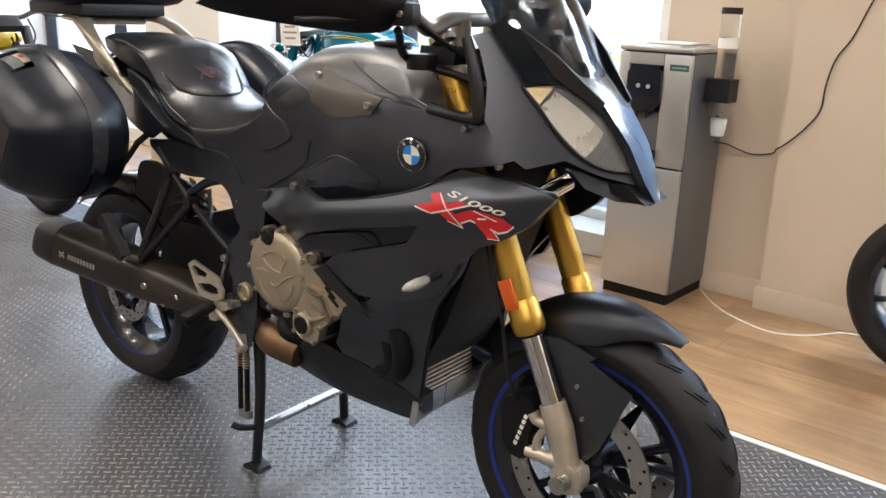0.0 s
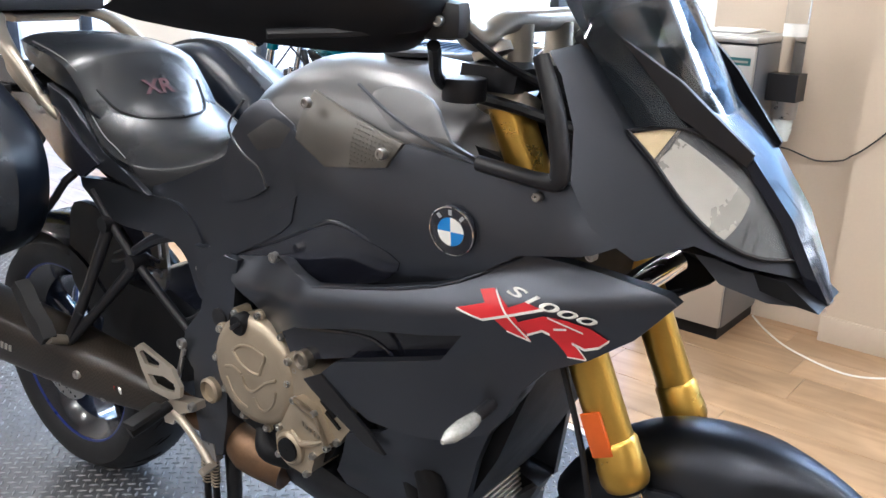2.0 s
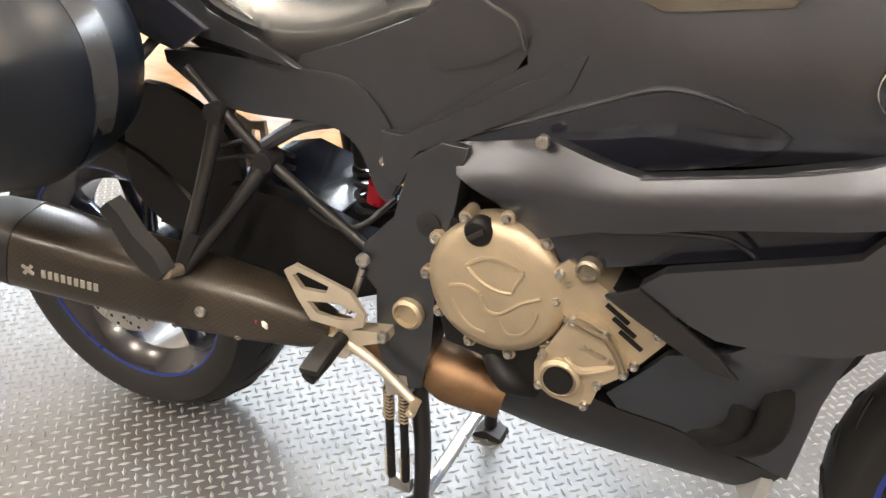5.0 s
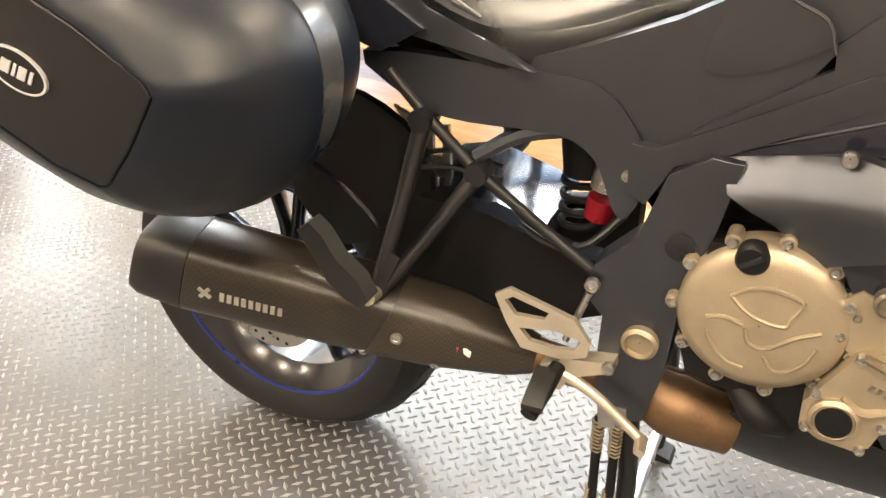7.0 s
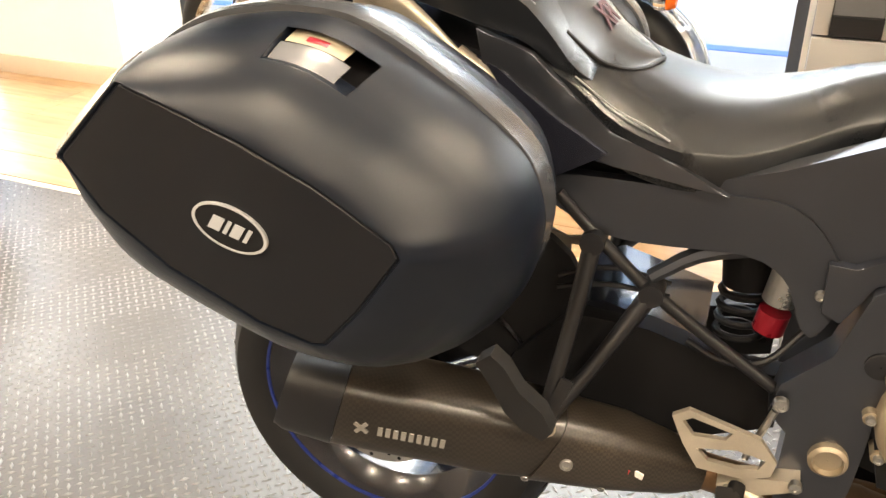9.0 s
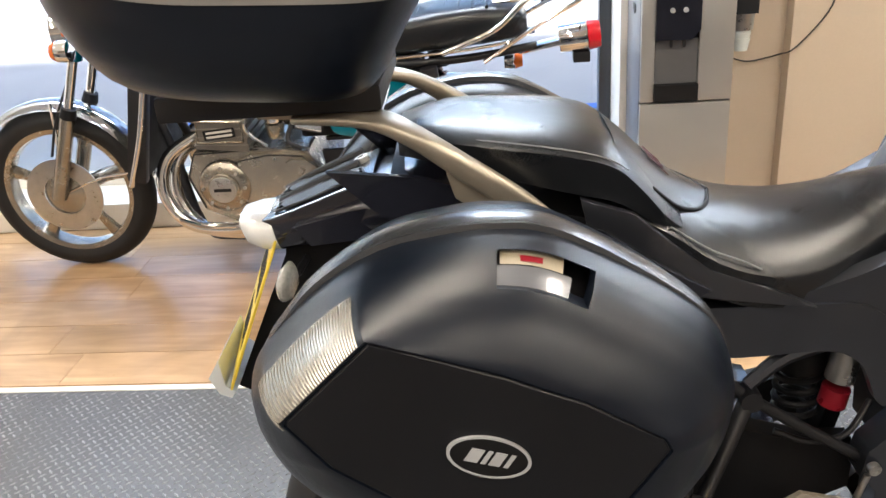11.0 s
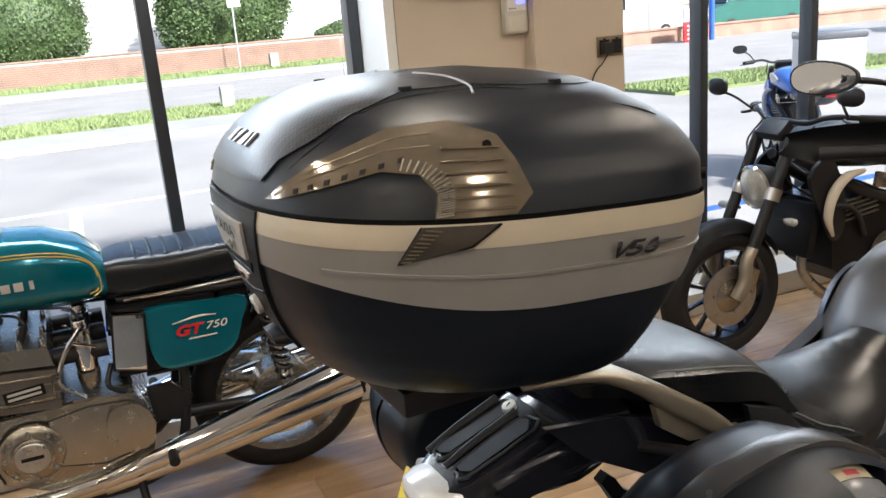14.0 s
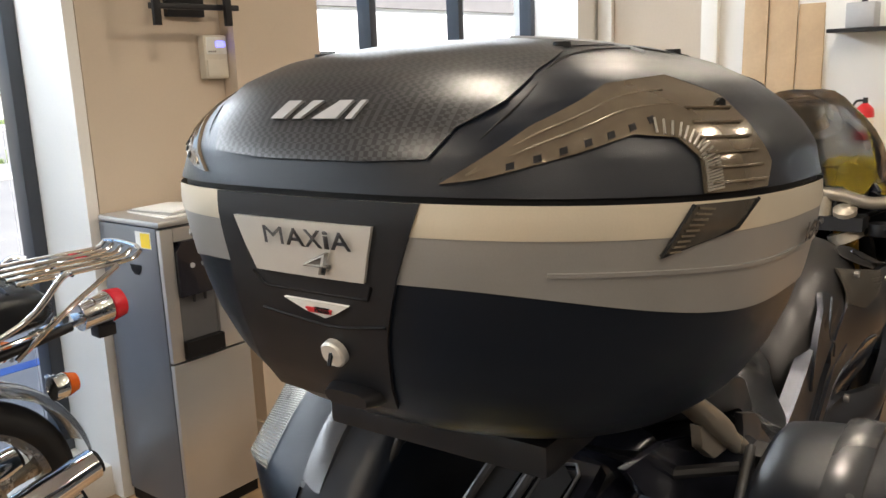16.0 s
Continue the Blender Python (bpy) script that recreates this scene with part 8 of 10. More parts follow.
dev = thing("wall_device", "black wall device on a small shelf", "shelf", m=ROOM @ pose(4.13, 0.57, 1.60))
part("shelf", span((-0.12, -0.16, 0), (0.1195, 0.16, 0.02)), M_BLACK, dev, bevel=0.002)
part("unit", span((-0.08, -0.06, 0.0205), (0.06, 0.08, 0.15)), M_TAILGREY, dev, "grey unit", bevel=0.008)
part("arm", rod((-0.03, 0.0, 0.15), (-0.03, 0.0, 0.26), 0.016), M_BLACK, dev)
basin = thing("washbasin", "white ceramic washbasin on the end wall", "washbasin", m=ROOM @ pose(3.98, 1.20, 0.72))
part("bowl", spin([(0.02, 0.02), (0.14, 0.05), (0.20, 0.16), (0.225, 0.17), (0.22, 0.14), (0.17, 0.02), (0.10, -0.03), (0.02, -0.03)], 32, pose(0, 0, 0, 90, 0, 0)), M_LABELW, basin)
part("bracket", span((0.16, -0.1, -0.02), (0.265, 0.1, 0.10)), M_LABELW, basin, bevel=0.01)
jacket = thing("storage_crate", "yellow plastic storage crate on dark stand", "crate", m=ROOM @ pose(3.9, 0.45, 0))
part("stand", span((-0.16, -0.2, 0), (0.16, 0.2, 0.72)), M_BLACK, jacket, "black stand", bevel=0.01)
part("crate", loft([[(sx * w, sy * (w + 0.03), z) for sx, sy in ((-1, -1), (1, -1), (1, 1), (-1, 1))] for w, z in ((0.13, 0.721), (0.155, 0.93), (0.165, 0.93), (0.165, 0.95))]), M_LABELY, jacket, "yellow crate", bevel=0.004)

# ---- outside ----
M_GRASS = mat("mown_grass", (0.19, 0.24, 0.10), 0.9, 0, 0.35, 1.2, 0.6, 30)
M_BLADE = mat("grass_blades", (0.22, 0.28, 0.11), 0.8, 0, 0.3, 3)
M_KERB = mat("kerb_concrete", (0.42, 0.41, 0.39), 0.85, 0, 0.15, 3, 0.3, 80)
M_PAVE = mat("pale_pavement", (0.30, 0.30, 0.30), 0.85, 0, 0.15, 1, 0.3, 60)
M_LINE = mat("white_road_paint", (0.62, 0.62, 0.60), 0.7, 0, 0.2, 5)
M_BLUELINE = mat("blue_floor_paint", (0.025, 0.10, 0.42), 0.6, 0, 0.2, 4)
M_BLUESTEP = mat("faded_blue_step_paint", (0.10, 0.27, 0.48), 0.6, 0, 0.2, 3)
M_BRICK = mat("brown_brick", (0.30, 0.19, 0.14), 0.85, 0, 0.3, 2, 0.4, 40)
M_CLAD = mat("white_cladding", (0.74, 0.74, 0.73), 0.55, 0, 0.05, 1)
M_LEAF = mat("hedge_leaves", (0.075, 0.12, 0.04), 0.6, 0, 0.45, 1.5)
M_STONE = mat("pale_stone_block", (0.42, 0.39, 0.34), 0.9, 0, 0.2, 6, 0.5, 40)
G = -0.12

room_part("step_outside", span((-5.9, 2.70, G), (3.97, 2.98, -0.01)), M_BLUESTEP, label="faded blue painted step outside the windows", category="step", bevel=0.01)
room_part("line_blue", span((-20, 4.33, G), (20, 4.45, G + 0.004)), M_BLUELINE, label="blue painted line on the forecourt", category="road marking")
room_part("line_white", span((-14, 8.75, G), (3.2, 8.86, G + 0.004)), M_LINE, label="white painted bay line", category="road marking")
for k, u in enumerate((-6.1, -3.35, -0.75)):
    room_part("line_bay_%d" % (k + 1), span((u - 0.06, 6.4, G), (u + 0.06, 8.74, G + 0.004)), M_LINE, label="white painted bay line", category="road marking")
room_part("kerb_near", span((-60, 14.6, G), (7.0, 14.75, G + 0.10)), M_KERB, label="pale concrete kerb", category="kerb", bevel=0.02)
room_part("pavement_near", span((-60, 14.752, G), (7.0, 16.8, G + 0.09)), M_PAVE, label="pale grey pavement", category="pavement")
room_part("verge_near", span((-60, 16.802, G), (7.0, 19.4, G + 0.10)), M_GRASS, label="green grass verge", category="grass")
room_part("verge_right", span((9.2, 11.3, G), (40, 13.2, G + 0.06)), M_GRASS, label="green grass verge", category="grass")
room_part("pavement_far", span((-80, 31.0, G), (60, 34.0, G + 0.10)), M_PAVE, label="pale grey pavement", category="pavement")
room_part("verge_far", span((-80, 34.002, G), (60, 37.6, G + 0.11)), M_GRASS, label="green grass verge", category="grass")


def blades(name, u0, u1, v0, v1, z, n, h, seed):
    rng = np.random.default_rng(seed)
    u, v = rng.uniform(u0, u1, n), rng.uniform(v0, v1, n)
    hh, a = rng.uniform(0.5, 1.0, n) * h, rng.uniform(0, 6.28, n)
    w = h * 0.22
    lean = rng.uniform(-0.5, 0.5, (n, 2)) * h
    p = np.stack([np.stack([u - np.cos(a) * w, v - np.sin(a) * w, np.full(n, z)], -1), np.stack([u + np.cos(a) * w, v + np.sin(a) * w, np.full(n, z)], -1), np.stack([u + lean[:, 0], v + lean[:, 1], z + hh], -1)], 1).reshape(-1, 3)
    me = bpy.data.meshes.new(name)
    me.from_pydata(p.tolist(), [], np.arange(3 * n).reshape(-1, 3).tolist())
    me.materials.append(M_BLADE)
    ob = new(name, me)
    ob.matrix_basis = ROOM
    tagged(ob, "short green grass blades on the verge", "grass", "", "stuff")


blades("grass", -8, 7.0, 16.8, 19.4, G + 0.09, 26000, 0.12, 3)
blades("grass", 9.2, 16, 11.3, 13.2, G + 0.05, 12000, 0.10, 4)
blades("grass", -12, 16, 34.0, 37.5, G + 0.10, 20000, 0.16, 5)


def hedge(u, v, z0, ru, rv, rz, n, seed):
    """A clipped round bush: limbs and many small leaves."""
    rng = np.random.default_rng(seed)
    b = thing("hedge", "rounded clipped green bush behind the brick wall", "bush", "bushes", ROOM @ pose(u, v, G))
    bm = bmesh.new()
    for k in range(7):
        a = 2 * math.pi * k / 7
        tube([(0, 0, 0), (ru * 0.15 * math.cos(a), rv * 0.15 * math.sin(a), rz * 0.6), (ru * 0.6 * math.cos(a), rv * 0.6 * math.sin(a), rz * 1.2)], [0.09, 0.06, 0.02], 6, 3, bm)
    part("branches", bm, M_BRICK, b, "brown branches")
    d = rng.normal(size=(n, 3))
    d /= np.linalg.norm(d, axis=1)[:, None]
    lump = 1 + 0.10 * np.sin(5 * d[:, 0] + seed) * np.cos(6 * d[:, 2]) + rng.normal(0, 0.035, n)
    r = lump * rng.uniform(0.86, 1.0, n)
    p = d * r[:, None] * np.array((ru, rv, rz)) + np.array((0, 0, z0 + rz))
    p = p[p[:, 2] > 0.05]
    n = len(p)
    t1, t2 = rng.normal(size=(n, 3)), rng.normal(size=(n, 3))
    s = 0.055 * max(1.0, ru / 2.2)
    t1 *= s / np.linalg.norm(t1, axis=1)[:, None]
    t2 *= s * 0.7 / np.linalg.norm(t2, axis=1)[:, None]
    q = np.stack([p - t1, p + t2, p + t1, p - t2], 1).reshape(-1, 3)
    me = bpy.data.meshes.new("crown")
    me.from_pydata(q.tolist(), [], np.arange(4 * n).reshape(-1, 4).tolist())
    me.materials.append(M_LEAF)
    ob = new("crown", me)
    ob.parent = b
    bm = bmesh.new()
    bmesh.ops.create_icosphere(bm, subdivisions=3, radius=0.86, matrix=pose(0, 0, z0 + rz) @ Matrix.Diagonal((ru, rv, rz, 1)))
    part("inner_leaves", bm, M_LEAF, b)


hedge(-1.85, 39.3, 0.6, 2.55, 1.3, 1.9, 16000, 1)
hedge(6.3, 39.3, 0.3, 3.0, 1.4, 2.4, 22000, 2)
hedge(12.2, 39.6, 0.1, 1.75, 1.2, 0.85, 9000, 3)
hedge(-9.0, 39.4, 0.5, 2.7, 1.3, 1.9, 10000, 4)

# brick garden wall in courses
gw = thing("garden_wall", "low brown brick garden wall with coping", "wall", m=ROOM)
part("core", span((-40, 38.02, G), (40, 38.2, 1.02)), M_KERB, gw, "grey mortar joints")
bm = bmesh.new()
rng = random.Random(5)
for c in range(11):
    z = G + 0.12 + c * 0.085
    u = -10 + (0.11 if c % 2 else 0)
    while u < 16:
        bmesh.ops.create_cube(bm, size=1, matrix=Matrix.Translation((u + 0.105, 38.015 + rng.uniform(-0.004, 0.004), z + 0.034)) @ Matrix.Diagonal((0.205, 0.05, 0.072, 1)))
        u += 0.22
bricks = part("brickwork", bm, M_BRICK, gw, "rows of brown bricks", smooth=0)
bricks["kind"] = "stuff"
part("coping", span((-40, 37.97, 1.021), (40, 38.25, 1.09)), M_BRICK, gw, "brown coping", bevel=0.01)

# white weatherboarded building
M_ROOF = mat("grey_slates", (0.16, 0.15, 0.15), 0.8, 0, 0.2, 2)
bld = thing("clad_building", "long white weatherboarded building behind the hedges", "building", m=ROOM)
part("wall", span((-40, 43.0, G), (22, 50, 5.2)), M_CLAD, bld)
k = 0
z = 0.4
while z < 5.1:
    part("board", span((-30, 42.955, z), (21.9, 42.995, z + 0.20)), M_CLAD, bld, bevel=0.006)
    z += 0.235
part("roof", plate([(-40.5, 5.21), (22.5, 5.21), (21, 7.4), (-39, 7.4)], 42.7, 50.5), M_ROOF, bld, "grey slate roof")
for u in (-3.6, 3.4, 10.6):
    w = part("window", span((u - 0.05, 42.93, 0.4), (u + 0.05, 42.954, 5.1)), M_TAILGREY, bld, "pale joint cover strip")

for u, v, s in ((2.55, 18.2, 0.26), (7.4, 35.0, 0.33)):
    st = thing("stone_post", "rough pale stone block on the verge", "stone", "stone blocks", ROOM @ pose(u, v, G + 0.08))
    bm = box((s, s, s * 1.9), (0, 0, s * 0.95))
    bmesh.ops.subdivide_edges(bm, edges=bm.edges[:], cuts=3, use_grid_fill=True)
    rg = random.Random(7)
    for vert in bm.verts:
        vert.co += Vector((rg.uniform(-1, 1), rg.uniform(-1, 1), rg.uniform(-0.3, 1))) * s * 0.05
    part("block", bm, M_STONE, st)
sp = thing("sign_post", "thin grey street post with small white sign", "sign post", m=ROOM @ pose(6.3, 36.8, G))
part("post", rod((0, 0, 0), (0, 0, 3.3), 0.035), M_TAILGREY, sp)
part("sign", span((-0.2, -0.06, 2.7), (0.35, -0.035, 3.25)), M_LABELW, sp, "small white sign plate", bevel=0.004)

# by the right-hand window
rs = thing("forecourt_sign", "red and white sign board on a blue post", "sign", m=ROOM @ pose(20.9, 24.9, G))
part("post", rod((0.75, 0, 0), (0.75, 0, 3.5), 0.10), M_BLUELINE, rs, "blue round post")
part("board", span((-0.55, -0.04, -0.0), (0.55, 0.04, 0.72)), M_RED, rs, "red board", bevel=0.01)
part("header", span((-0.55, -0.05, 0.73), (0.55, 0.04, 1.2)), M_LABELW, rs, "white header", bevel=0.01)
for k in range(4):
    part("print_bar", span((-0.4, -0.05, 0.10 + 0.15 * k), (0.4 - 0.1 * (k % 2), -0.041, 0.16 + 0.15 * k)), M_LABELW, rs)
M_VANGLASS = mat("dark_van_glass", (0.03, 0.035, 0.04), 0.1, 0, 0.05, 3)
M_GREENVAN = mat("green_van_paint", (0.03, 0.13, 0.11), 0.25, 0.2, 0.06, 3, 0, 50, 0.5)
M_VANWHITE = mat("white_van_paint", (0.72, 0.73, 0.74), 0.25, 0, 0.04, 3, 0, 50, 0.5)


def van(paint, label, m):
    v = thing("parked_van", label, "van", "parked vans", m)
    side = [(-2.4, 0.35), (-2.45, 1.2), (-2.35, 2.0), (-2.1, 2.1), (0.9, 2.1), (1.25, 1.95), (1.75, 1.25), (2.4, 1.05), (2.5, 0.75), (2.45, 0.35)]
    part("body", plate(side, -0.92, 0.92), paint, v, bevel=0.06)
    part("windscreen", plate([(1.05, 1.98), (1.32, 1.90), (1.78, 1.27), (1.6, 1.27)], -0.80, 0.80), M_VANGLASS, v, "dark windscreen")
    for s in (-1, 1):
        part("side_window", plate([(0.35, 1.85), (1.0, 1.85), (1.4, 1.3), (0.35, 1.3)], s * 0.925 - 0.006, s * 0.925 + 0.006), M_VANGLASS, v, "dark side window")
        for x in (-1.55, 1.6):
            wh = part("wheel", rod((x, s * 0.93, 0.33), (x, s * 0.72, 0.33), 0.33, n=24), M_TYRE, v, "black tyre", bevel=0.02)
            part("rim", rod((x, s * 0.94, 0.33), (x, s * 0.931, 0.33), 0.2, n=20), M_TAILGREY, wh, "grey rim")
        part("headlight", box((0.05, 0.3, 0.16), (2.46, s * 0.72, 0.85)), M_INDLENS, v, "clear headlight", bevel=0.01)
    part("bumper", box((0.12, 1.8, 0.25), (2.48, 0, 0.48)), M_BLACK, v, "dark bumper", bevel=0.03)
    part("grille", box((0.03, 0.9, 0.14), (2.49, 0, 0.82)), M_BLACK, v, "dark grille")
    return v


van(M_GREENVAN, "dark green panel van parked on the forecourt", ROOM @ pose(25.4, 27.2, G, 0, 0, 180))
van(M_VANWHITE, "white panel van parked on the forecourt", ROOM @ pose(20.0, 28.4, G, 0, 0, 180))
van(M_VANWHITE, "white van parked with its nose to the shop", ROOM @ pose(26.5, 17.2, G, 0, 0, 225))
rw = thing("brick_wall", "low reddish brick wall across the road", "wall", m=ROOM)
part("brickwork", span((17, 26.2, G), (60, 26.4, 0.35)), M_BRICK, rw)
part("coping", span((17, 26.15, 0.351), (60, 26.45, 0.42)), M_BRICK, rw)
hs = thing("white_shop_building", "pale rendered building across the road", "building", m=ROOM)
part("wall", span((24, 44, G), (70, 52, 6)), M_CLAD, hs)
part("roof", plate([(23.5, 6.01), (70.5, 6.01), (68, 8.5), (26, 8.5)], 43.6, 52.5), M_ROOF, hs, "grey slate roof")
for k in range(8):
    wi = part("window", span((26 + 5 * k, 43.96, 1.2), (28.4 + 5 * k, 43.995, 2.9)), M_VANGLASS, hs, "dark window")
    part("sill", span((25.9 + 5 * k, 43.9, 1.08), (28.5 + 5 * k, 43.994, 1.19)), M_LABELW, wi)

# ---- laminate planks ----
floor_ob = bpy.data.objects["floor"]
plank_me = {}
rnd = random.Random(11)
for row in range(8):
    v = 0.985 + 0.192 * row
    wide = min(0.190, 2.26 - v)
    u = -3.3 - rnd.uniform(0, 1.2)
    while u < 4.2 and wide > 0.03:
        key = round(wide, 3)
        if key not in plank_me:
            ob = link("plank", box((1.283, wide, 0.003), (0.6425, wide / 2, 0)), M_LAMINATE, floor_ob, bevel=0.0006, seg=1)
            plank_me[key] = ob.data
        else:
            ob = new("plank", plank_me[key])
            ob.parent = floor_ob
        ob.location = (u, v, -0.0022)
        u += 1.2845


# ---- the older teal motorcycle by the window ----
M_PIN = mat("gold_pinstripe", (0.70, 0.48, 0.12), 0.35, 0.4)
M_OLDALU = mat("polished_engine_alloy", (0.34, 0.31, 0.265), 0.26, 0.9, 0.12, 20, 0.03, 200)
M_FINALU = mat("finned_cylinder_alloy", (0.20, 0.185, 0.165), 0.4, 0.8, 0.15, 25, 0.1, 200)
M_LAMPRED = mat("red_lamp_lens", (0.55, 0.01, 0.02), 0.15, 0, 0.1, 30)
M_GLASSLAMP = mat("clear_lamp_glass", (0.62, 0.64, 0.62), 0.08, 0.6, 0.15, 60, 0.4, 200)
GT = pose(0.07, 1.92, 0, 0, 0, 176) @ pose(0, 0, 0, -3.5, 0, 0)
gt = thing("classic_motorcycle", "teal classic motorcycle with gold pinstripes and chrome silencers", "motorcycle", m=GT)


def simple_wheel(name, parent, at, r, w, rim_r, metal, spokes, disc=0.0, wide=0.014):
    wheel = new(name)
    wheel.parent = parent
    wheel.location = at
    d = r - rim_r
    prof = [(rim_r, -w * 0.38), (rim_r + d * 0.3, -w * 0.5)]
    for i in range(9):
        a = -1 + i / 4
        prof.append((r - d * 0.45 * abs(a) ** 2.4, a * w * 0.49))
    prof += [(rim_r + d * 0.3, w * 0.5), (rim_r, w * 0.38)]
    part("tyre", spin(prof, 56), M_TYRE, wheel, "black road tyre")
    part("rim", spin([(rim_r + 0.006, -w * 0.40), (rim_r - 0.018, -w * 0.34), (rim_r - 0.026, 0), (rim_r - 0.018, w * 0.34), (rim_r + 0.006, w * 0.40), (rim_r - 0.006, w * 0.3), (rim_r - 0.012, 0), (rim_r - 0.006, -w * 0.3)], 56), metal, wheel, "bright wheel rim" if metal is not M_RIM else "black wheel rim")
    part("hub", spin([(0.055, -0.05), (0.04, -0.062), (0.01, -0.062), (0.01, 0.062), (0.04, 0.062), (0.055, 0.05)], 28), metal, wheel)
    for k in range(spokes):
        a = 2 * math.pi * k / spokes + 0.35
        c, t = Vector((math.cos(a), 0, math.sin(a))), Vector((-math.sin(a), 0, math.cos(a)))
        part("spoke", loft([[c * q + t * sx * math.cos(b) + Vector((0, sy * math.sin(b), 0)) for b in (2 * math.pi * j / 8 for j in range(8))] for q, sx, sy in ((0.045, wide * 1.5, 0.02), (rim_r * 0.6, wide, 0.014), (rim_r - 0.02, wide * 1.5, 0.018))]), metal, wheel)
    if disc:
        part("brake_disc", spin([(disc, 0.066), (disc * 0.55, 0.066), (disc * 0.55, 0.071), (disc, 0.071)], 48), M_STEEL, wheel, "steel brake disc")
        part("disc_carrier", spin([(disc * 0.56, 0.062), (0.03, 0.07), (0.01, 0.078), (0.01, 0.06)], 36), M_OLDALU, wheel)
    return wheel


def arch(name, parent, at, r, half, a0, a1, material, label, drop=0.03):
    bm = bmesh.new()
    rings = []
    for i in range(21):
        a = radians(a0 + (a1 - a0) * i / 20)
        rings.append([bm.verts.new((at[0] + (r - drop * abs(q) ** 3) * math.cos(a), q * half, at[2] + (r - drop * abs(q) ** 3) * math.sin(a))) for q in (-1, -0.85, -0.55, -0.2, 0.2, 0.55, 0.85, 1)])
    for a, b in zip(rings, rings[1:]):
        for k in range(7):
            bm.faces.new((a[k], a[k + 1], b[k + 1], b[k]))
    bmesh.ops.solidify(bm, geom=bm.faces[:], thickness=0.003)
    return part(name, bm, material, parent, label, smooth=60)


simple_wheel("front_wheel", gt, (1.50, 0, 0.335), 0.335, 0.095, 0.255, M_OLDALU, 5, 0.15, 0.020)
simple_wheel("rear_wheel", gt, (-0.03, 0, 0.33), 0.33, 0.115, 0.245, M_OLDALU, 5, 0.0, 0.020)
part("rear_drum", spin([(0.11, -0.04), (0.11, 0.05), (0.09, 0.062), (0.02, 0.07), (0.02, -0.04)], 36, pose(-0.03, 0, 0.33)), M_OLDALU, gt, "polished rear brake drum")
arch("front_mudguard", gt, (1.50, 0, 0.335), 0.368, 0.062, 45, 172, M_CHROME, "chrome front mudguard")
arch("rear_mudguard", gt, (-0.03, 0, 0.33), 0.385, 0.075, 70, 168, M_CHROME, "chrome rear mudguard")
for s in (-1, 1):
    part("mudguard_stay", tube([(1.50, s * 0.07, 0.34), (1.33, s * 0.068, 0.40), (1.14, s * 0.064, 0.42)], 0.005, 8, 3), M_CHROME, gt)
    part("mudguard_stay", tube([(1.47, s * 0.085, 0.48), (1.46, s * 0.07, 0.62), (1.46, s * 0.06, 0.70)], 0.006, 8, 3), M_CHROME, gt)
    leg = new("fork_leg")
    leg.parent = gt
    part("slider", rod((1.51, s * 0.095, 0.335), (1.385, s * 0.095, 0.66), 0.029, 0.027, 20), M_OLDALU, leg, "polished fork slider")
    part("stanchion", rod((1.385, s * 0.095, 0.66), (1.265, s * 0.095, 0.97), 0.0185, n=16), M_CHROME, leg, "chrome fork tube")
    part("dust_cap", rod((1.385, s * 0.095, 0.655), (1.37, s * 0.095, 0.69), 0.031, 0.027, 18), M_DARK, leg, "black fork dust cap")
    part("shroud", rod((1.30, s * 0.095, 0.87), (1.255, s * 0.095, 1.0), 0.030, n=18), M_TEAL, leg, "teal headlamp bracket")
part("yoke", box((0.07, 0.26, 0.03), (1.245, 0, 1.02), (0, -20, 0)), M_OLDALU, gt, bevel=0.006)
lampm = Matrix.Translation((1.33, 0, 0.955)) @ pose(0, 0, 0, 0, 0, -90)
part("headlamp", spin([(0.02, -0.07), (0.06, -0.055), (0.088, -0.01), (0.095, 0.035), (0.085, 0.04), (0.01, 0.03)], 32, lampm, closed=False), M_CHROME, gt, "chrome headlamp shell")
part("headlamp_glass", spin([(0.086, 0.040), (0.06, 0.052), (0.02, 0.058), (0.002, 0.058), (0.002, 0.038)], 32, lampm), M_GLASSLAMP, gt, "clear headlamp glass")
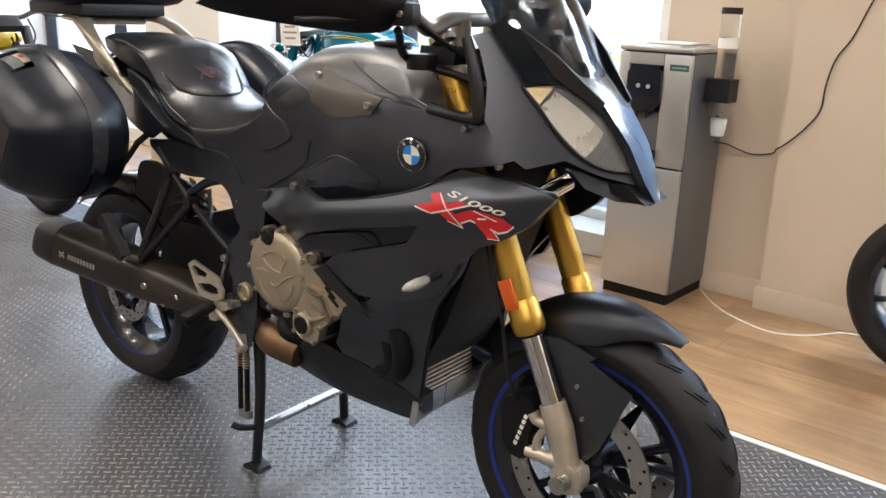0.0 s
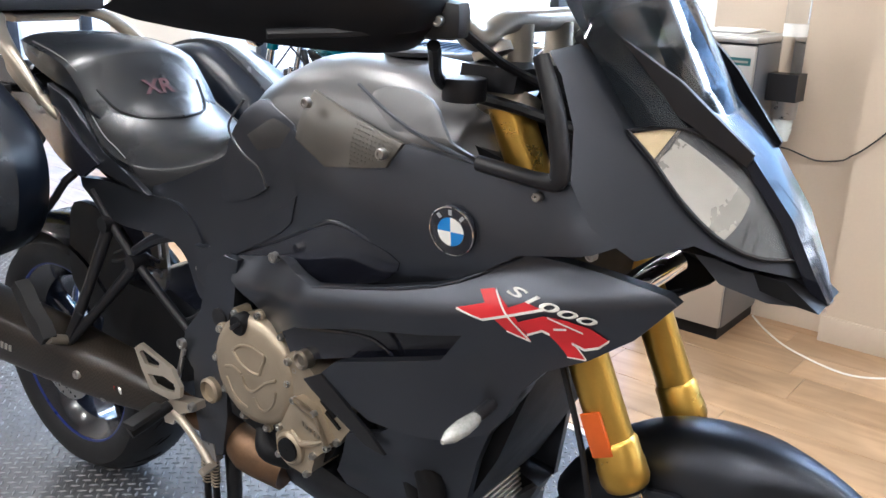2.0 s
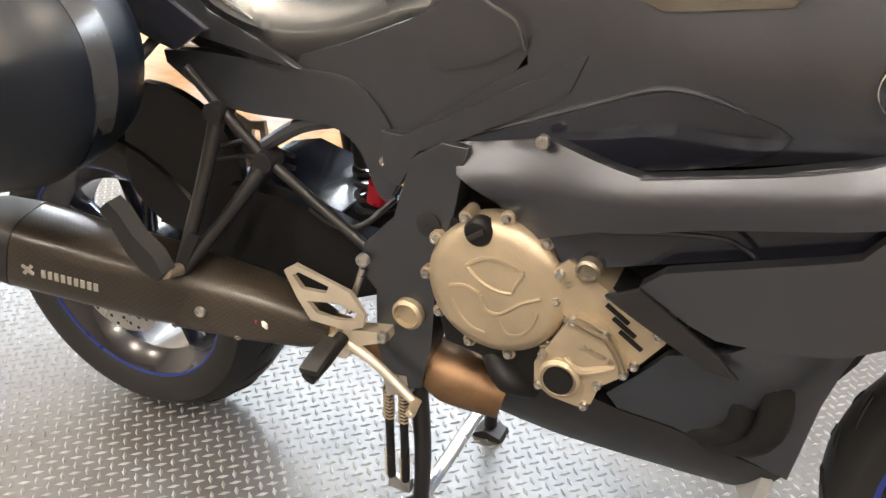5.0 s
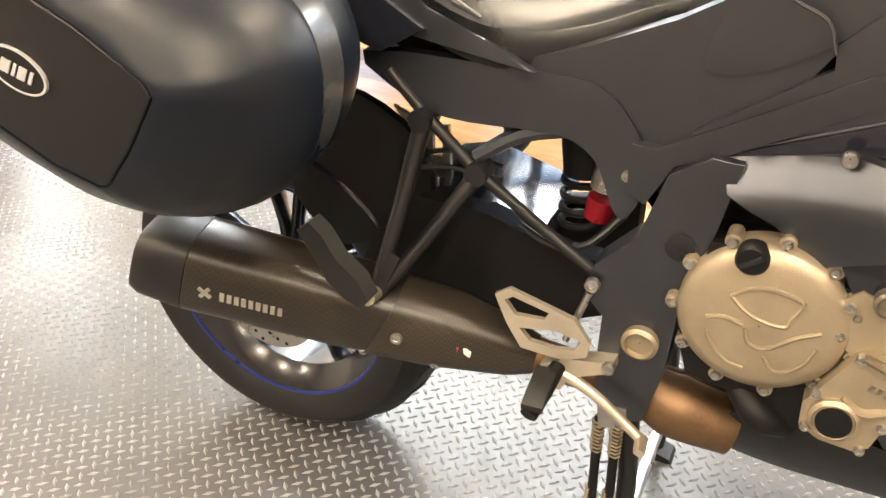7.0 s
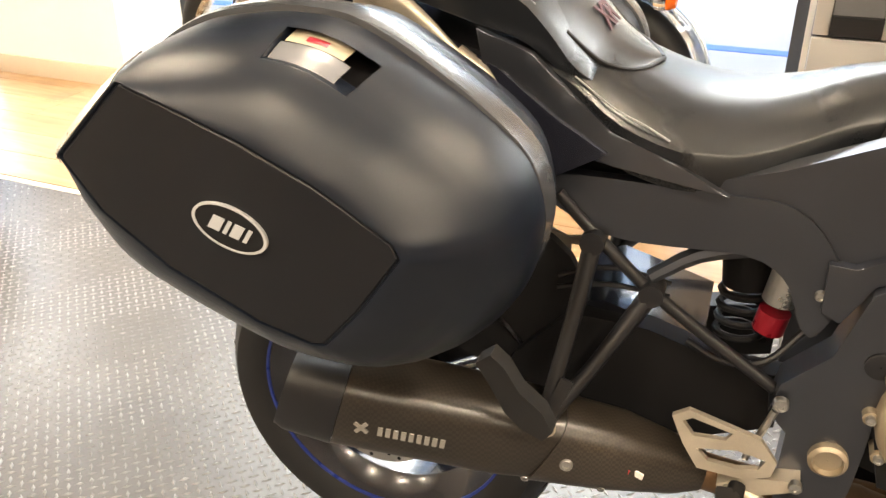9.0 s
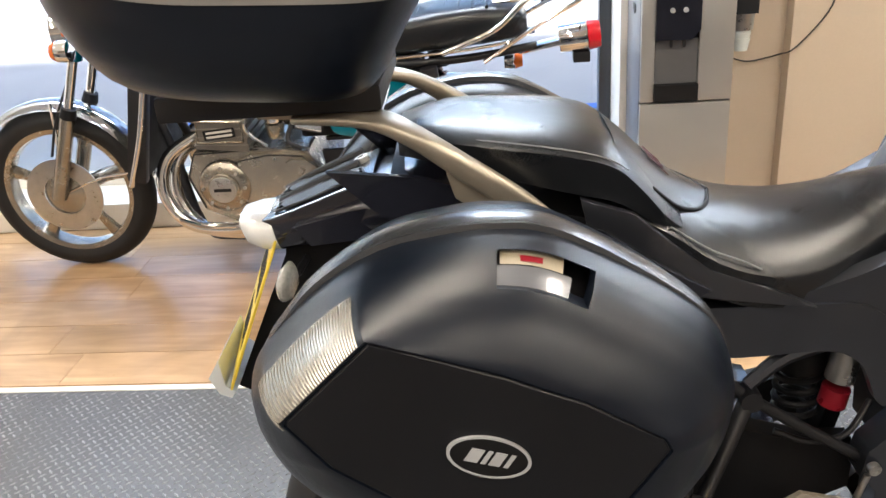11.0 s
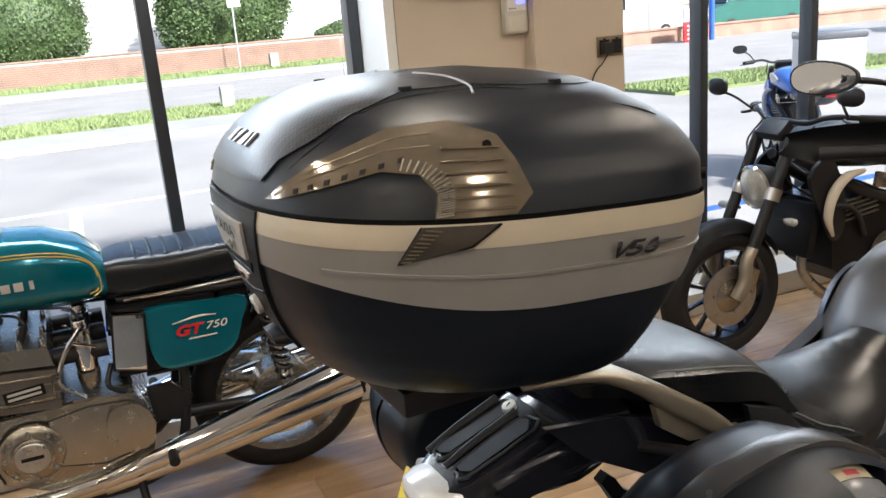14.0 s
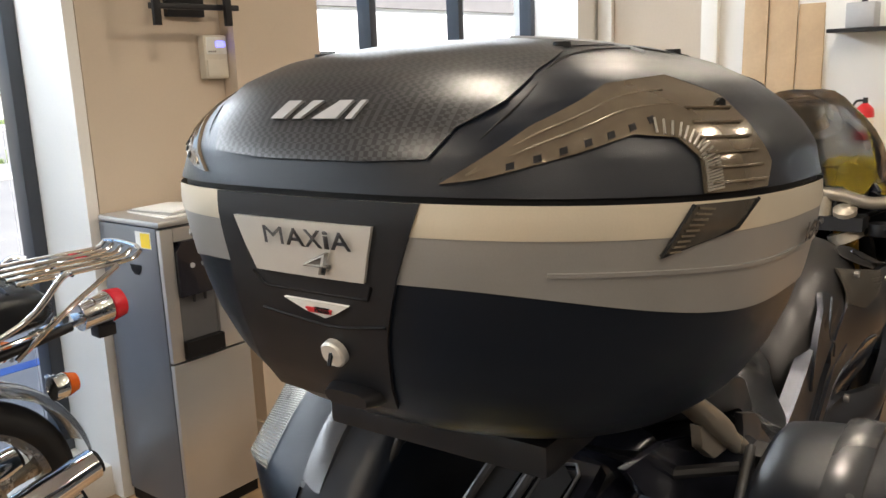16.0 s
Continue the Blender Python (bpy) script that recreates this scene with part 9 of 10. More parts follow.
for s in (-1, 1):
    dial = part("instrument", rod((1.19, s * 0.065, 1.07), (1.155, s * 0.065, 1.15), 0.045, 0.048, 24), M_BLACK, gt, "black instrument cup", bevel=0.004)
    part("dial", rod((1.155, s * 0.065, 1.1505), (1.1535, s * 0.065, 1.154), 0.041, n=24), M_GLASSLAMP, dial)
    part("handlebar", tube([(1.19, 0, 1.06), (1.18, s * 0.09, 1.07), (1.13, s * 0.20, 1.20), (1.06, s * 0.29, 1.25), (0.86, s * 0.39, 1.24)], 0.011, 10, 6), M_CHROME, gt, "chrome handlebar")
    part("grip", rod((0.96, s * 0.342, 1.245), (0.84, s * 0.40, 1.24), 0.017, n=14), M_TYRE, gt, "black rubber grip")
    part("switch_pod", rod((1.01, s * 0.318, 1.248), (0.975, s * 0.335, 1.246), 0.024, n=14), M_BLACK, gt)
    part("lever", tube([(1.01, s * 0.315, 1.245), (1.02, s * 0.36, 1.235), (0.90, s * 0.44, 1.225)], [0.007, 0.006, 0.005], 8, 4), M_CHROME, gt)
    mi = part("mirror_stem", tube([(1.0, s * 0.32, 1.255), (0.99, s * 0.34, 1.36), (0.93, s * 0.40, 1.46)], 0.005, 8, 4), M_CHROME, gt)
    part("mirror", loft([sec((0.90 + d, s * 0.425, 1.475), (1, 0, 0), w, w, 22, 2) for d, w in ((0.0, 0.056), (0.010, 0.058), (0.03, 0.045), (0.04, 0.02))]), M_CHROME, mi, "round chrome mirror", smooth=50)
    st = part("indicator_stalk", rod((1.27, s * 0.12, 0.93), (1.25, s * 0.20, 0.93), 0.008, n=10), M_CHROME, gt)
    part("indicator", rod((1.28, s * 0.225, 0.93), (1.235, s * 0.225, 0.93), 0.038, n=22), M_CHROME, st, "round chrome indicator body", bevel=0.006)
    part("indicator_lens", rod((1.30, s * 0.225, 0.93), (1.281, s * 0.225, 0.93), 0.026, 0.037, 22), M_ORANGE, st, "orange lens")
    st = part("indicator_stalk", rod((-0.26, s * 0.10, 0.70), (-0.26, s * 0.17, 0.70), 0.008, n=10), M_CHROME, gt)
    part("indicator", rod((-0.225, s * 0.19, 0.70), (-0.265, s * 0.19, 0.70), 0.036, n=22), M_CHROME, st, "round chrome indicator body", bevel=0.006)
    part("indicator_lens", rod((-0.266, s * 0.19, 0.70), (-0.295, s * 0.19, 0.70), 0.035, 0.026, 22), M_ORANGE, st, "orange lens")
part("clutch_cable", tube([(1.0, 0.33, 1.24), (1.18, 0.25, 1.16), (1.30, 0.12, 1.02), (1.18, 0.06, 0.86), (1.05, 0.05, 0.74)], 0.005, 8, 6), M_BLACK, gt)
part("brake_hose", tube([(1.0, -0.33, 1.24), (1.22, -0.2, 1.10), (1.36, -0.08, 0.86), (1.44, 0.06, 0.66), (1.50, 0.08, 0.50)], 0.005, 8, 6), M_BLACK, gt)

# tank, seat, side panels
rings = []
for x, top, low, w in ((0.475, 0.90, 0.82, 0.075), (0.50, 0.955, 0.812, 0.115), (0.56, 1.01, 0.81, 0.14), (0.66, 1.048, 0.812, 0.158), (0.80, 1.062, 0.82, 0.165), (0.92, 1.06, 0.835, 0.155), (1.01, 1.045, 0.86, 0.125), (1.07, 1.01, 0.89, 0.085), (1.09, 0.975, 0.92, 0.04)):
    mid, h = (top + low) / 2, (top - low) / 2
    rings.append([(x, w * math.copysign(abs(math.cos(a)) ** 0.62, math.cos(a)), mid + h * math.copysign(abs(math.sin(a)) ** 0.72, math.sin(a))) for a in (2 * math.pi * k / 28 for k in range(28))])
tank = part("fuel_tank", loft(rings), M_TEAL, gt, "teal metallic fuel tank", smooth=60)
part("filler_cap", rod((0.80, 0, 1.055), (0.80, 0, 1.078), 0.036, 0.034, 24), M_CHROME, tank, "chrome filler cap")
for s in (-1, 1):
    for off in (0.0, 0.010):
        part("pinstripe", tube([(1.03, s * (0.118 - off), 1.005 - off), (0.90, s * (0.146 + 0.0), 1.018 - off), (0.74, s * 0.150, 1.020 - off), (0.60, s * 0.136, 0.995 - off), (0.53, s * 0.125, 0.945 - off * 0.5), (0.515 + off, s * 0.121, 0.865), (0.54 + off, s * 0.138, 0.845 + off)], 0.0024, 6, 5), M_PIN, tank)
    for k, w in enumerate((0.026, 0.026, 0.024, 0.026, 0.026, 0.012)):
        x = 0.885 - 0.036 * k
        part("maker_mark", box((w, 0.004, 0.026), (x, s * 0.1635, 0.925), (s * 3, 0, 0)), M_SILVER2, tank, "raised silver maker's mark")
rings = []
for x, top, low, w in ((0.52, 0.93, 0.815, 0.10), (0.45, 0.945, 0.812, 0.135), (0.30, 0.94, 0.812, 0.15), (0.12, 0.945, 0.818, 0.152), (0.0, 0.965, 0.825, 0.15), (-0.15, 0.975, 0.835, 0.145), (-0.26, 0.962, 0.845, 0.125), (-0.31, 0.92, 0.86, 0.08)):
    mid, h = (top + low) / 2, (top - low) / 2
    rings.append([(x, w * math.copysign(abs(math.cos(a)) ** 0.5, math.cos(a)), mid + h * math.copysign(abs(math.sin(a)) ** 0.55, math.sin(a))) for a in (2 * math.pi * k / 28 for k in range(28))])
seat = part("seat", loft(rings), M_SEAT, gt, "long black vinyl seat with chrome strip", smooth=60)
for k in range(13):
    x = 0.40 - 0.048 * k
    zt = 0.941 + 0.036 * step(0.15, -0.15, x) if False else 0.941 + (0.034 * min(1, max(0, (0.12 - x) / 0.27)))
    part("seat_rib", tube([(x, y, zt + 0.002 - 0.010 * (abs(y) / 0.11) ** 3) for y in (-0.11, -0.06, 0, 0.06, 0.11)], 0.0065, 6, 2), M_SEAT, seat)
for s in (-1, 1):
    part("chrome_strip", tube([(0.46, s * 0.150, 0.818), (0.20, s * 0.156, 0.822), (-0.05, s * 0.156, 0.834), (-0.24, s * 0.140, 0.852), (-0.30, s * 0.10, 0.866)], 0.0055, 8, 5), M_CHROME, seat)
    sp_ = part("side_panel", panel([(0.405, 0.775), (0.20, 0.770), (0.085, 0.755), (0.105, 0.68), (0.155, 0.585), (0.30, 0.560), (0.385, 0.575), (0.41, 0.67)], lambda x, z: -0.165 - 0.012 * math.sin((x - 0.1) * 10), 0.02, 3, 0.02, mirror=s > 0), M_TEAL, gt, "teal metallic side panel", bevel=0.003)
    part("air_box_cover", panel([(0.408, 0.772), (0.505, 0.785), (0.525, 0.60), (0.425, 0.575)], lambda x, z: -0.178, 0.05, 0, 0.03, mirror=s > 0), M_CHROME, gt, "chrome air box cover", bevel=0.008)
    part("cover_rim", tube([(x, s * 0.1795, z) for x, z in ((0.408, 0.772), (0.505, 0.785), (0.525, 0.60), (0.425, 0.575), (0.408, 0.772))], 0.004, 6, 1), M_DARK, gt)
    if s > 0:
        part("side_stripe", tube([(0.33, 0.1775, 0.715), (0.25, 0.1785, 0.727), (0.19, 0.1782, 0.722)], [0.0015, 0.004, 0.001], 6, 4), M_WHITE, sp_)
        words("GT", 0.048, M_RED, sp_, pose(0.285, 0.1815, 0.685, 90, 0, 180), label="red model letters", shear=0.25, bold=0.002, wide=1.3)
        words("750", 0.036, M_WHITE, sp_, pose(0.195, 0.1815, 0.688, 90, 0, 180), label="white model number", shear=0.25, wide=1.3)
        part("model_bar", box((0.09, 0.002, 0.004), (0.24, 0.181, 0.655)), M_WHITE, sp_)

# frame
for s in (-1, 1):
    part("frame_tube", tube([(1.16, s * 0.02, 0.86), (1.03, s * 0.08, 0.55), (0.95, s * 0.13, 0.22), (0.80, s * 0.15, 0.17), (0.42, s * 0.15, 0.19), (0.32, s * 0.13, 0.45), (0.34, s * 0.10, 0.74), (0.5, s * 0.06, 0.82)], 0.017, 10, 5), M_BLACK, gt, "black frame tube")
    part("seat_rail", tube([(0.48, s * 0.08, 0.80), (0.2, s * 0.115, 0.79), (-0.1, s * 0.12, 0.80), (-0.34, s * 0.11, 0.83)], 0.014, 10, 4), M_BLACK, gt, "black seat rail")
    part("swingarm", rod((0.36, s * 0.10, 0.36), (-0.05, s * 0.10, 0.33), 0.020, n=12), M_BLACK, gt, "black swingarm")
    sh = new("rear_shock")
    sh.parent = gt
    part("damper", rod((0.03, s * 0.155, 0.77), (-0.02, s * 0.155, 0.40), 0.015, n=12), M_CHROME, sh)
    part("coil", tube([(0.02 - 0.035 * k / 70 + 0.028 * math.cos(2 * math.pi * k / 8), s * 0.155 + 0.028 * math.sin(2 * math.pi * k / 8), 0.72 - 0.26 * k / 70) for k in range(71)], 0.0058, 6, 2), M_BLACK, sh, "black coil spring")
    part("top_cap", rod((0.032, s * 0.155, 0.785), (0.024, s * 0.155, 0.72), 0.031, n=18), M_BLACK, sh, bevel=0.004)
    part("spring_seat", rod((-0.012, s * 0.155, 0.46), (-0.016, s * 0.155, 0.435), 0.031, n=18), M_CHROME, sh)
    # silencers
    for name, y, z0, z1, x1 in (("upper_silencer", 0.235, 0.285, 0.46, -0.30), ("lower_silencer", 0.185, 0.225, 0.345, -0.27)):
        d = (z1 - z0) / (x1 - 0.45)
        zz = lambda x: z0 + d * (x - 0.45)
        part(name, tube([(0.62, s * y * 0.93, zz(0.62)), (0.45, s * y, zz(0.45)), (0.30, s * y, zz(0.30)), (0.1, s * y, zz(0.1)), (-0.15, s * y, zz(-0.15)), (x1, s * y, z1)], [0.028, 0.032, 0.042, 0.047, 0.048, 0.044], 22, 4), M_CHROME, gt, "long chrome silencer")
        part("silencer_mouth", rod((x1 - 0.002, s * y, z1), (x1 - 0.012, s * y, z1 + 0.002), 0.036, n=20), M_DARK, gt)
    part("exhaust_pipe", tube([(0.88, s * 0.10, 0.58), (1.02, s * 0.14, 0.50), (1.05, s * 0.18, 0.38), (0.98, s * 0.21, 0.27), (0.85, s * 0.22, 0.235), (0.62, s * 0.22, 0.247)], 0.024, 16, 6), M_CHROME, gt, "chrome exhaust pipe")
    part("exhaust_pipe", tube([(0.88, s * 0.04, 0.56), (1.00, s * 0.08, 0.48), (1.02, s * 0.13, 0.35), (0.95, s * 0.16, 0.23), (0.82, s * 0.17, 0.195), (0.62, s * 0.172, 0.20)], 0.024, 16, 6), M_CHROME, gt, "chrome exhaust pipe")
    part("heat_guard", tube([(0.99, s * 0.235, 0.285), (0.90, s * 0.248, 0.262), (0.78, s * 0.248, 0.258)], 0.008, 8, 4), M_CHROME, gt)
    peg = part("foot_peg", rod((0.40, s * 0.20, 0.31), (0.40, s * 0.32, 0.305), 0.017, n=12), M_TYRE, gt, "black rubber foot peg")
    part("peg_arm", rod((0.42, s * 0.15, 0.25), (0.40, s * 0.21, 0.31), 0.011, n=10), M_CHROME, peg)

# engine
eg = new("engine")
eg.parent = gt
part("crankcase", plate([(0.45, 0.30), (0.43, 0.40), (0.48, 0.52), (0.66, 0.54), (0.90, 0.53), (0.94, 0.44), (0.90, 0.31), (0.78, 0.25), (0.55, 0.25)], -0.20, 0.20), M_OLDALU, eg, "polished crankcase", bevel=0.02)
part("gear_cover", plate([(0.46, 0.34), (0.45, 0.44), (0.50, 0.51), (0.62, 0.52), (0.74, 0.50), (0.74, 0.34), (0.60, 0.31)], 0.20, 0.222, 2), M_OLDALU, eg, "polished gearbox cover", bevel=0.005)
part("sprocket_cover", plate([(0.45, 0.35), (0.44, 0.45), (0.49, 0.50), (0.56, 0.49), (0.58, 0.40), (0.54, 0.34)], 0.2225, 0.240, 3), M_OLDALU, eg, bevel=0.004)
part("alternator_cover", spin([(0.095, 0.0), (0.095, 0.025), (0.085, 0.036), (0.062, 0.040), (0.060, 0.048), (0.054, 0.052), (0.001, 0.052), (0.001, 0.0)], 40, pose(0.80, 0.200, 0.405)), M_OLDALU, eg, "round polished alternator cover")
part("cover_plate", spin([(0.050, 0.0522), (0.048, 0.0545), (0.001, 0.0545), (0.001, 0.052)], 36, pose(0.80, 0.200, 0.405)), M_STEEL, eg)
part("maker_bar", box((0.064, 0.002, 0.012), (0.80, 0.2555, 0.405)), M_DARK, eg, "dark maker's mark")
for k in range(8):
    a = 2 * math.pi * k / 8
    bolt((0.80 + 0.078 * math.cos(a), 0.2395, 0.405 + 0.078 * math.sin(a)), eg, 0.006, (0, 1, 0))
for k, (x, z) in enumerate(((0.47, 0.35), (0.47, 0.48), (0.60, 0.505), (0.73, 0.49), (0.73, 0.35), (0.60, 0.325))):
    bolt((x, 0.2235, z), eg, 0.0055, (0, 1, 0))
part("cylinder_block", plate([(0.69, 0.53), (0.69, 0.66), (0.86, 0.68), (0.88, 0.55)], -0.21, 0.21), M_FINALU, eg, "cast cylinder block", bevel=0.008)
for k in range(4):
    part("block_rib", plate([(0.683, 0.552 + 0.03 * k), (0.683, 0.558 + 0.03 * k), (0.885, 0.566 + 0.03 * k), (0.885, 0.560 + 0.03 * k)], -0.215, 0.215), M_FINALU, eg)
part("cylinder_head", plate([(0.69, 0.672), (0.70, 0.735), (0.84, 0.75), (0.865, 0.69)], -0.205, 0.205), M_OLDALU, eg, "polished cylinder head", bevel=0.012)
part("engine_badge", box((0.115, 0.003, 0.036), (0.785, 0.2165, 0.605), (0, 5, 0)), M_DARK, eg, "dark badge with pale bars")
for k in range(2):
    part("badge_bar", box((0.095, 0.002, 0.008), (0.785, 0.2185, 0.597 + 0.016 * k), (0, 5, 0)), M_SILVER2, eg)
for k, y in enumerate((-0.15, 0.0, 0.15)):
    part("spark_plug", rod((0.77, y, 0.745), (0.75, y, 0.80), 0.013, 0.010, 10), M_BLACK, eg)
    part("float_bowl", rod((0.60, y, 0.560), (0.60, y, 0.615), 0.030, 0.036, 20), M_OLDALU, eg, "alloy float bowl", bevel=0.006)
    part("choke_link", rod((0.565, y + 0.04, 0.70), (0.655, y + 0.04, 0.735), 0.005, n=8), M_CHROME, eg)
    cb_ = part("carburettor", rod((0.60, y, 0.62), (0.60, y, 0.755), 0.034, 0.030, 20), M_CHROME, eg, "polished carburettor", bevel=0.006)
    part("carburettor_cap", rod((0.60, y, 0.756), (0.60, y, 0.785), 0.027, 0.02, 18), M_CHROME, cb_, bevel=0.004)
    part("inlet", rod((0.69, y, 0.675), (0.53, y, 0.675), 0.028, n=16), M_BLACK, eg, "black rubber inlet")
part("air_box", box((0.34, 0.26, 0.24), (0.345, 0, 0.665)), M_DARK, gt, "black air box under the seat", bevel=0.015)
part("oil_tank", box((0.10, 0.20, 0.15), (0.115, 0, 0.70)), M_DARK, gt, "black oil tank", bevel=0.012)
part("battery_tray", box((0.26, 0.22, 0.012), (0.30, 0, 0.53)), M_BLACK, gt)
part("breather_hose", tube([(0.53, 0.16, 0.62), (0.55, 0.19, 0.56), (0.50, 0.20, 0.53)], 0.009, 8, 4), M_BLACK, eg)
part("brake_rod", rod((0.40, 0.17, 0.28), (-0.01, 0.13, 0.27), 0.005, n=8), M_CHROME, gt)
part("linkage_plate", plate([(0.30, 0.44), (0.36, 0.50), (0.44, 0.50), (0.43, 0.38), (0.34, 0.36)], 0.13, 0.15), M_BLACK, gt, "black footrest bracket", bevel=0.004)
for pts, y, w in (([(0.46, 0.34), (0.45, 0.44), (0.50, 0.51), (0.62, 0.52), (0.74, 0.50), (0.74, 0.34), (0.60, 0.31)], 0.2215, 0.0028), ([(0.45, 0.35), (0.44, 0.45), (0.49, 0.50), (0.56, 0.49), (0.58, 0.40), (0.54, 0.34)], 0.2245, 0.0022), ([(0.66, 0.535), (0.90, 0.526), (0.935, 0.44), (0.895, 0.315)], 0.2005, 0.003)):
    loop = pts + pts[:1] if w < 0.003 else pts
    part("cover_joint", tube([(x, y, z) for x, z in loop], w, 6, 1), M_DARK, eg)
part("cover_joint", spin([(0.0985, 0.0), (0.0985, 0.004), (0.094, 0.004), (0.094, 0.0)], 40, pose(0.80, 0.201, 0.405)), M_DARK, eg)
for k, (x, z) in enumerate(((0.71, 0.738), (0.775, 0.744), (0.835, 0.748))):
    for y in (-0.185, -0.075, 0.075, 0.185):
        part("head_nut", rod((x, y, z - 0.004), (x, y, z + 0.022), 0.011, 0.007, 12), M_CHROME, eg, bevel=0.003)
part("top_frame_tube", rod((1.12, 0, 0.845), (0.46, 0, 0.80), 0.026, n=14), M_BLACK, gt, "black frame tube")
part("ignition_coil", box((0.16, 0.10, 0.05), (0.92, 0, 0.80)), M_DARK, gt, bevel=0.008)
for k, y in enumerate((-0.15, 0.0, 0.15)):
    part("plug_lead", tube([(0.75, y, 0.80), (0.77, y * 0.9, 0.825), (0.84, y * 0.6, 0.825), (0.90, y * 0.3, 0.81)], 0.005, 6, 4), M_BLACK, eg)
    part("throttle_cable", tube([(0.60, y, 0.785), (0.62, y, 0.825), (0.70, y * 0.7, 0.825), (0.86, 0.05, 0.835)], 0.004, 6, 4), M_BLACK, eg)
part("block_frame", tube([(0.705, 0.2125, 0.57), (0.705, 0.2125, 0.645), (0.865, 0.2125, 0.655), (0.868, 0.2125, 0.575), (0.705, 0.2125, 0.57)], 0.004, 6, 1), M_OLDALU, eg)
part("cover_tie", tube([(0.923, -0.216, 0.576), (0.945, -0.219, 0.569), (0.964, -0.217, 0.562)], 0.0052, 8, 4), M_ENGINE, eng)
part("cover_tie", tube([(0.964, -0.217, 0.562), (0.980, -0.217, 0.540), (0.991, -0.216, 0.515)], 0.0045, 8, 4), M_ENGINE, eng)
part("eye_bolt", spin([(0.016, 0.012), (0.016, -0.006), (0.012, -0.009), (0.009, -0.004), (0.001, -0.004), (0.001, 0.012)], 20, pose(0.931, -0.203, 0.643)), M_BARGREY, eng, "bare mounting bolt")
for k in range(5):
    part("casting_mark", box((0.0045, 0.0012, 0.008), (0.938 + 0.0085 * k, -0.2146, 0.537 - 0.0030 * k), (0, 18, 0)), M_BARGREY, eng)
part("water_hose", tube([(0.86, 0.08, 0.70), (0.96, 0.07, 0.74), (1.06, 0.06, 0.76)], 0.022, 12, 4), M_BLACK, eg)
part("water_pipe", tube([(0.62, 0.215, 0.55), (0.68, 0.235, 0.62), (0.66, 0.225, 0.70), (0.60, 0.19, 0.77)], 0.007, 8, 5), M_CHROME, eg)
part("gear_lever", tube([(0.50, 0.245, 0.30), (0.58, 0.25, 0.275), (0.64, 0.27, 0.275)], 0.007, 8, 4), M_CHROME, eg)
rad = part("radiator", box((0.05, 0.40, 0.36), (1.075, 0, 0.62), (0, -14, 0)), M_DARK, gt, "black radiator with bright side tanks", bevel=0.006)
for s in (-1, 1):
    part("side_tank", box((0.07, 0.035, 0.37), (1.075, s * 0.218, 0.62), (0, -14, 0)), M_BLACK, rad, bevel=0.008)
    part("radiator_guard", tube([(1.00, s * 0.245, 0.82), (1.06, s * 0.25, 0.62), (1.14, s * 0.24, 0.43)], 0.010, 10, 4), M_CHROME, rad)
for k in range(22):
    part("fin", box((0.004, 0.39, 0.003), (1.101 - 0.25 * (-0.17 + k * 0.0162), 0, 0.45 + k * 0.0162), (0, -14, 0)), M_FIN, rad)

# rear end, rack, stand
part("tail_lamp", rod((-0.42, 0, 0.815), (-0.52, 0, 0.825), 0.048, 0.050, 24), M_CHROME, gt, "chrome tail lamp body", bevel=0.006)
part("tail_lens", rod((-0.521, 0, 0.825), (-0.565, 0, 0.829), 0.052, 0.046, 24), M_LAMPRED, gt, "round red tail lens", bevel=0.005)
part("tail_bracket", box((0.16, 0.06, 0.02), (-0.36, 0, 0.80), (0, 10, 0)), M_CHROME, gt, bevel=0.004)
part("plate_lamp", box((0.06, 0.05, 0.04), (-0.50, 0, 0.755)), M_BLACK, gt, bevel=0.006)
rack = new("luggage_rack")
rack.parent = gt
for y in (-0.11, -0.055, 0.0, 0.055, 0.11):
    part("rack_bar", tube([(-0.20, y, 0.985), (-0.40, y, 0.985), (-0.55, y * 0.9, 0.985), (-0.585, y * 0.9, 1.005)], 0.007, 8, 3), M_CHROME, rack, "chrome rack bar")
for x in (-0.22, -0.36, -0.50):
    part("rack_cross", rod((x, -0.11, 0.978), (x, 0.11, 0.978), 0.006, n=8), M_CHROME, rack)
part("rack_hoop", tube([(-0.585, -0.10, 1.005), (-0.60, -0.05, 1.01), (-0.60, 0.05, 1.01), (-0.585, 0.10, 1.005)], 0.007, 8, 3), M_CHROME, rack)
for s in (-1, 1):
    part("rack_leg", tube([(-0.50, s * 0.11, 0.978), (-0.34, s * 0.135, 0.90), (-0.16, s * 0.15, 0.79)], 0.008, 8, 4), M_CHROME, rack)
    part("grab_rail", tube([(-0.02, s * 0.155, 0.83), (-0.20, s * 0.158, 0.90), (-0.30, s * 0.15, 0.985), (-0.345, s * 0.12, 0.99)], 0.010, 10, 5), M_CHROME, rack)
part("side_stand", tube([(0.51, 0.16, 0.20), (0.50, 0.22, 0.10), (0.485, 0.255, -0.006)], [0.015, 0.013, 0.012], 10, 4), M_BLACK, gt, "black side stand")
part("stand_foot", tube([(0.485, 0.255, -0.008), (0.43, 0.285, -0.010), (0.385, 0.305, -0.004)], [0.012, 0.011, 0.008], 8, 3), M_BLACK, gt)
part("chain_guard", plate([(0.34, 0.46), (0.10, 0.455), (-0.04, 0.42), (-0.04, 0.40), (0.34, 0.43)], -0.095, -0.075), M_CHROME, gt, bevel=0.004)


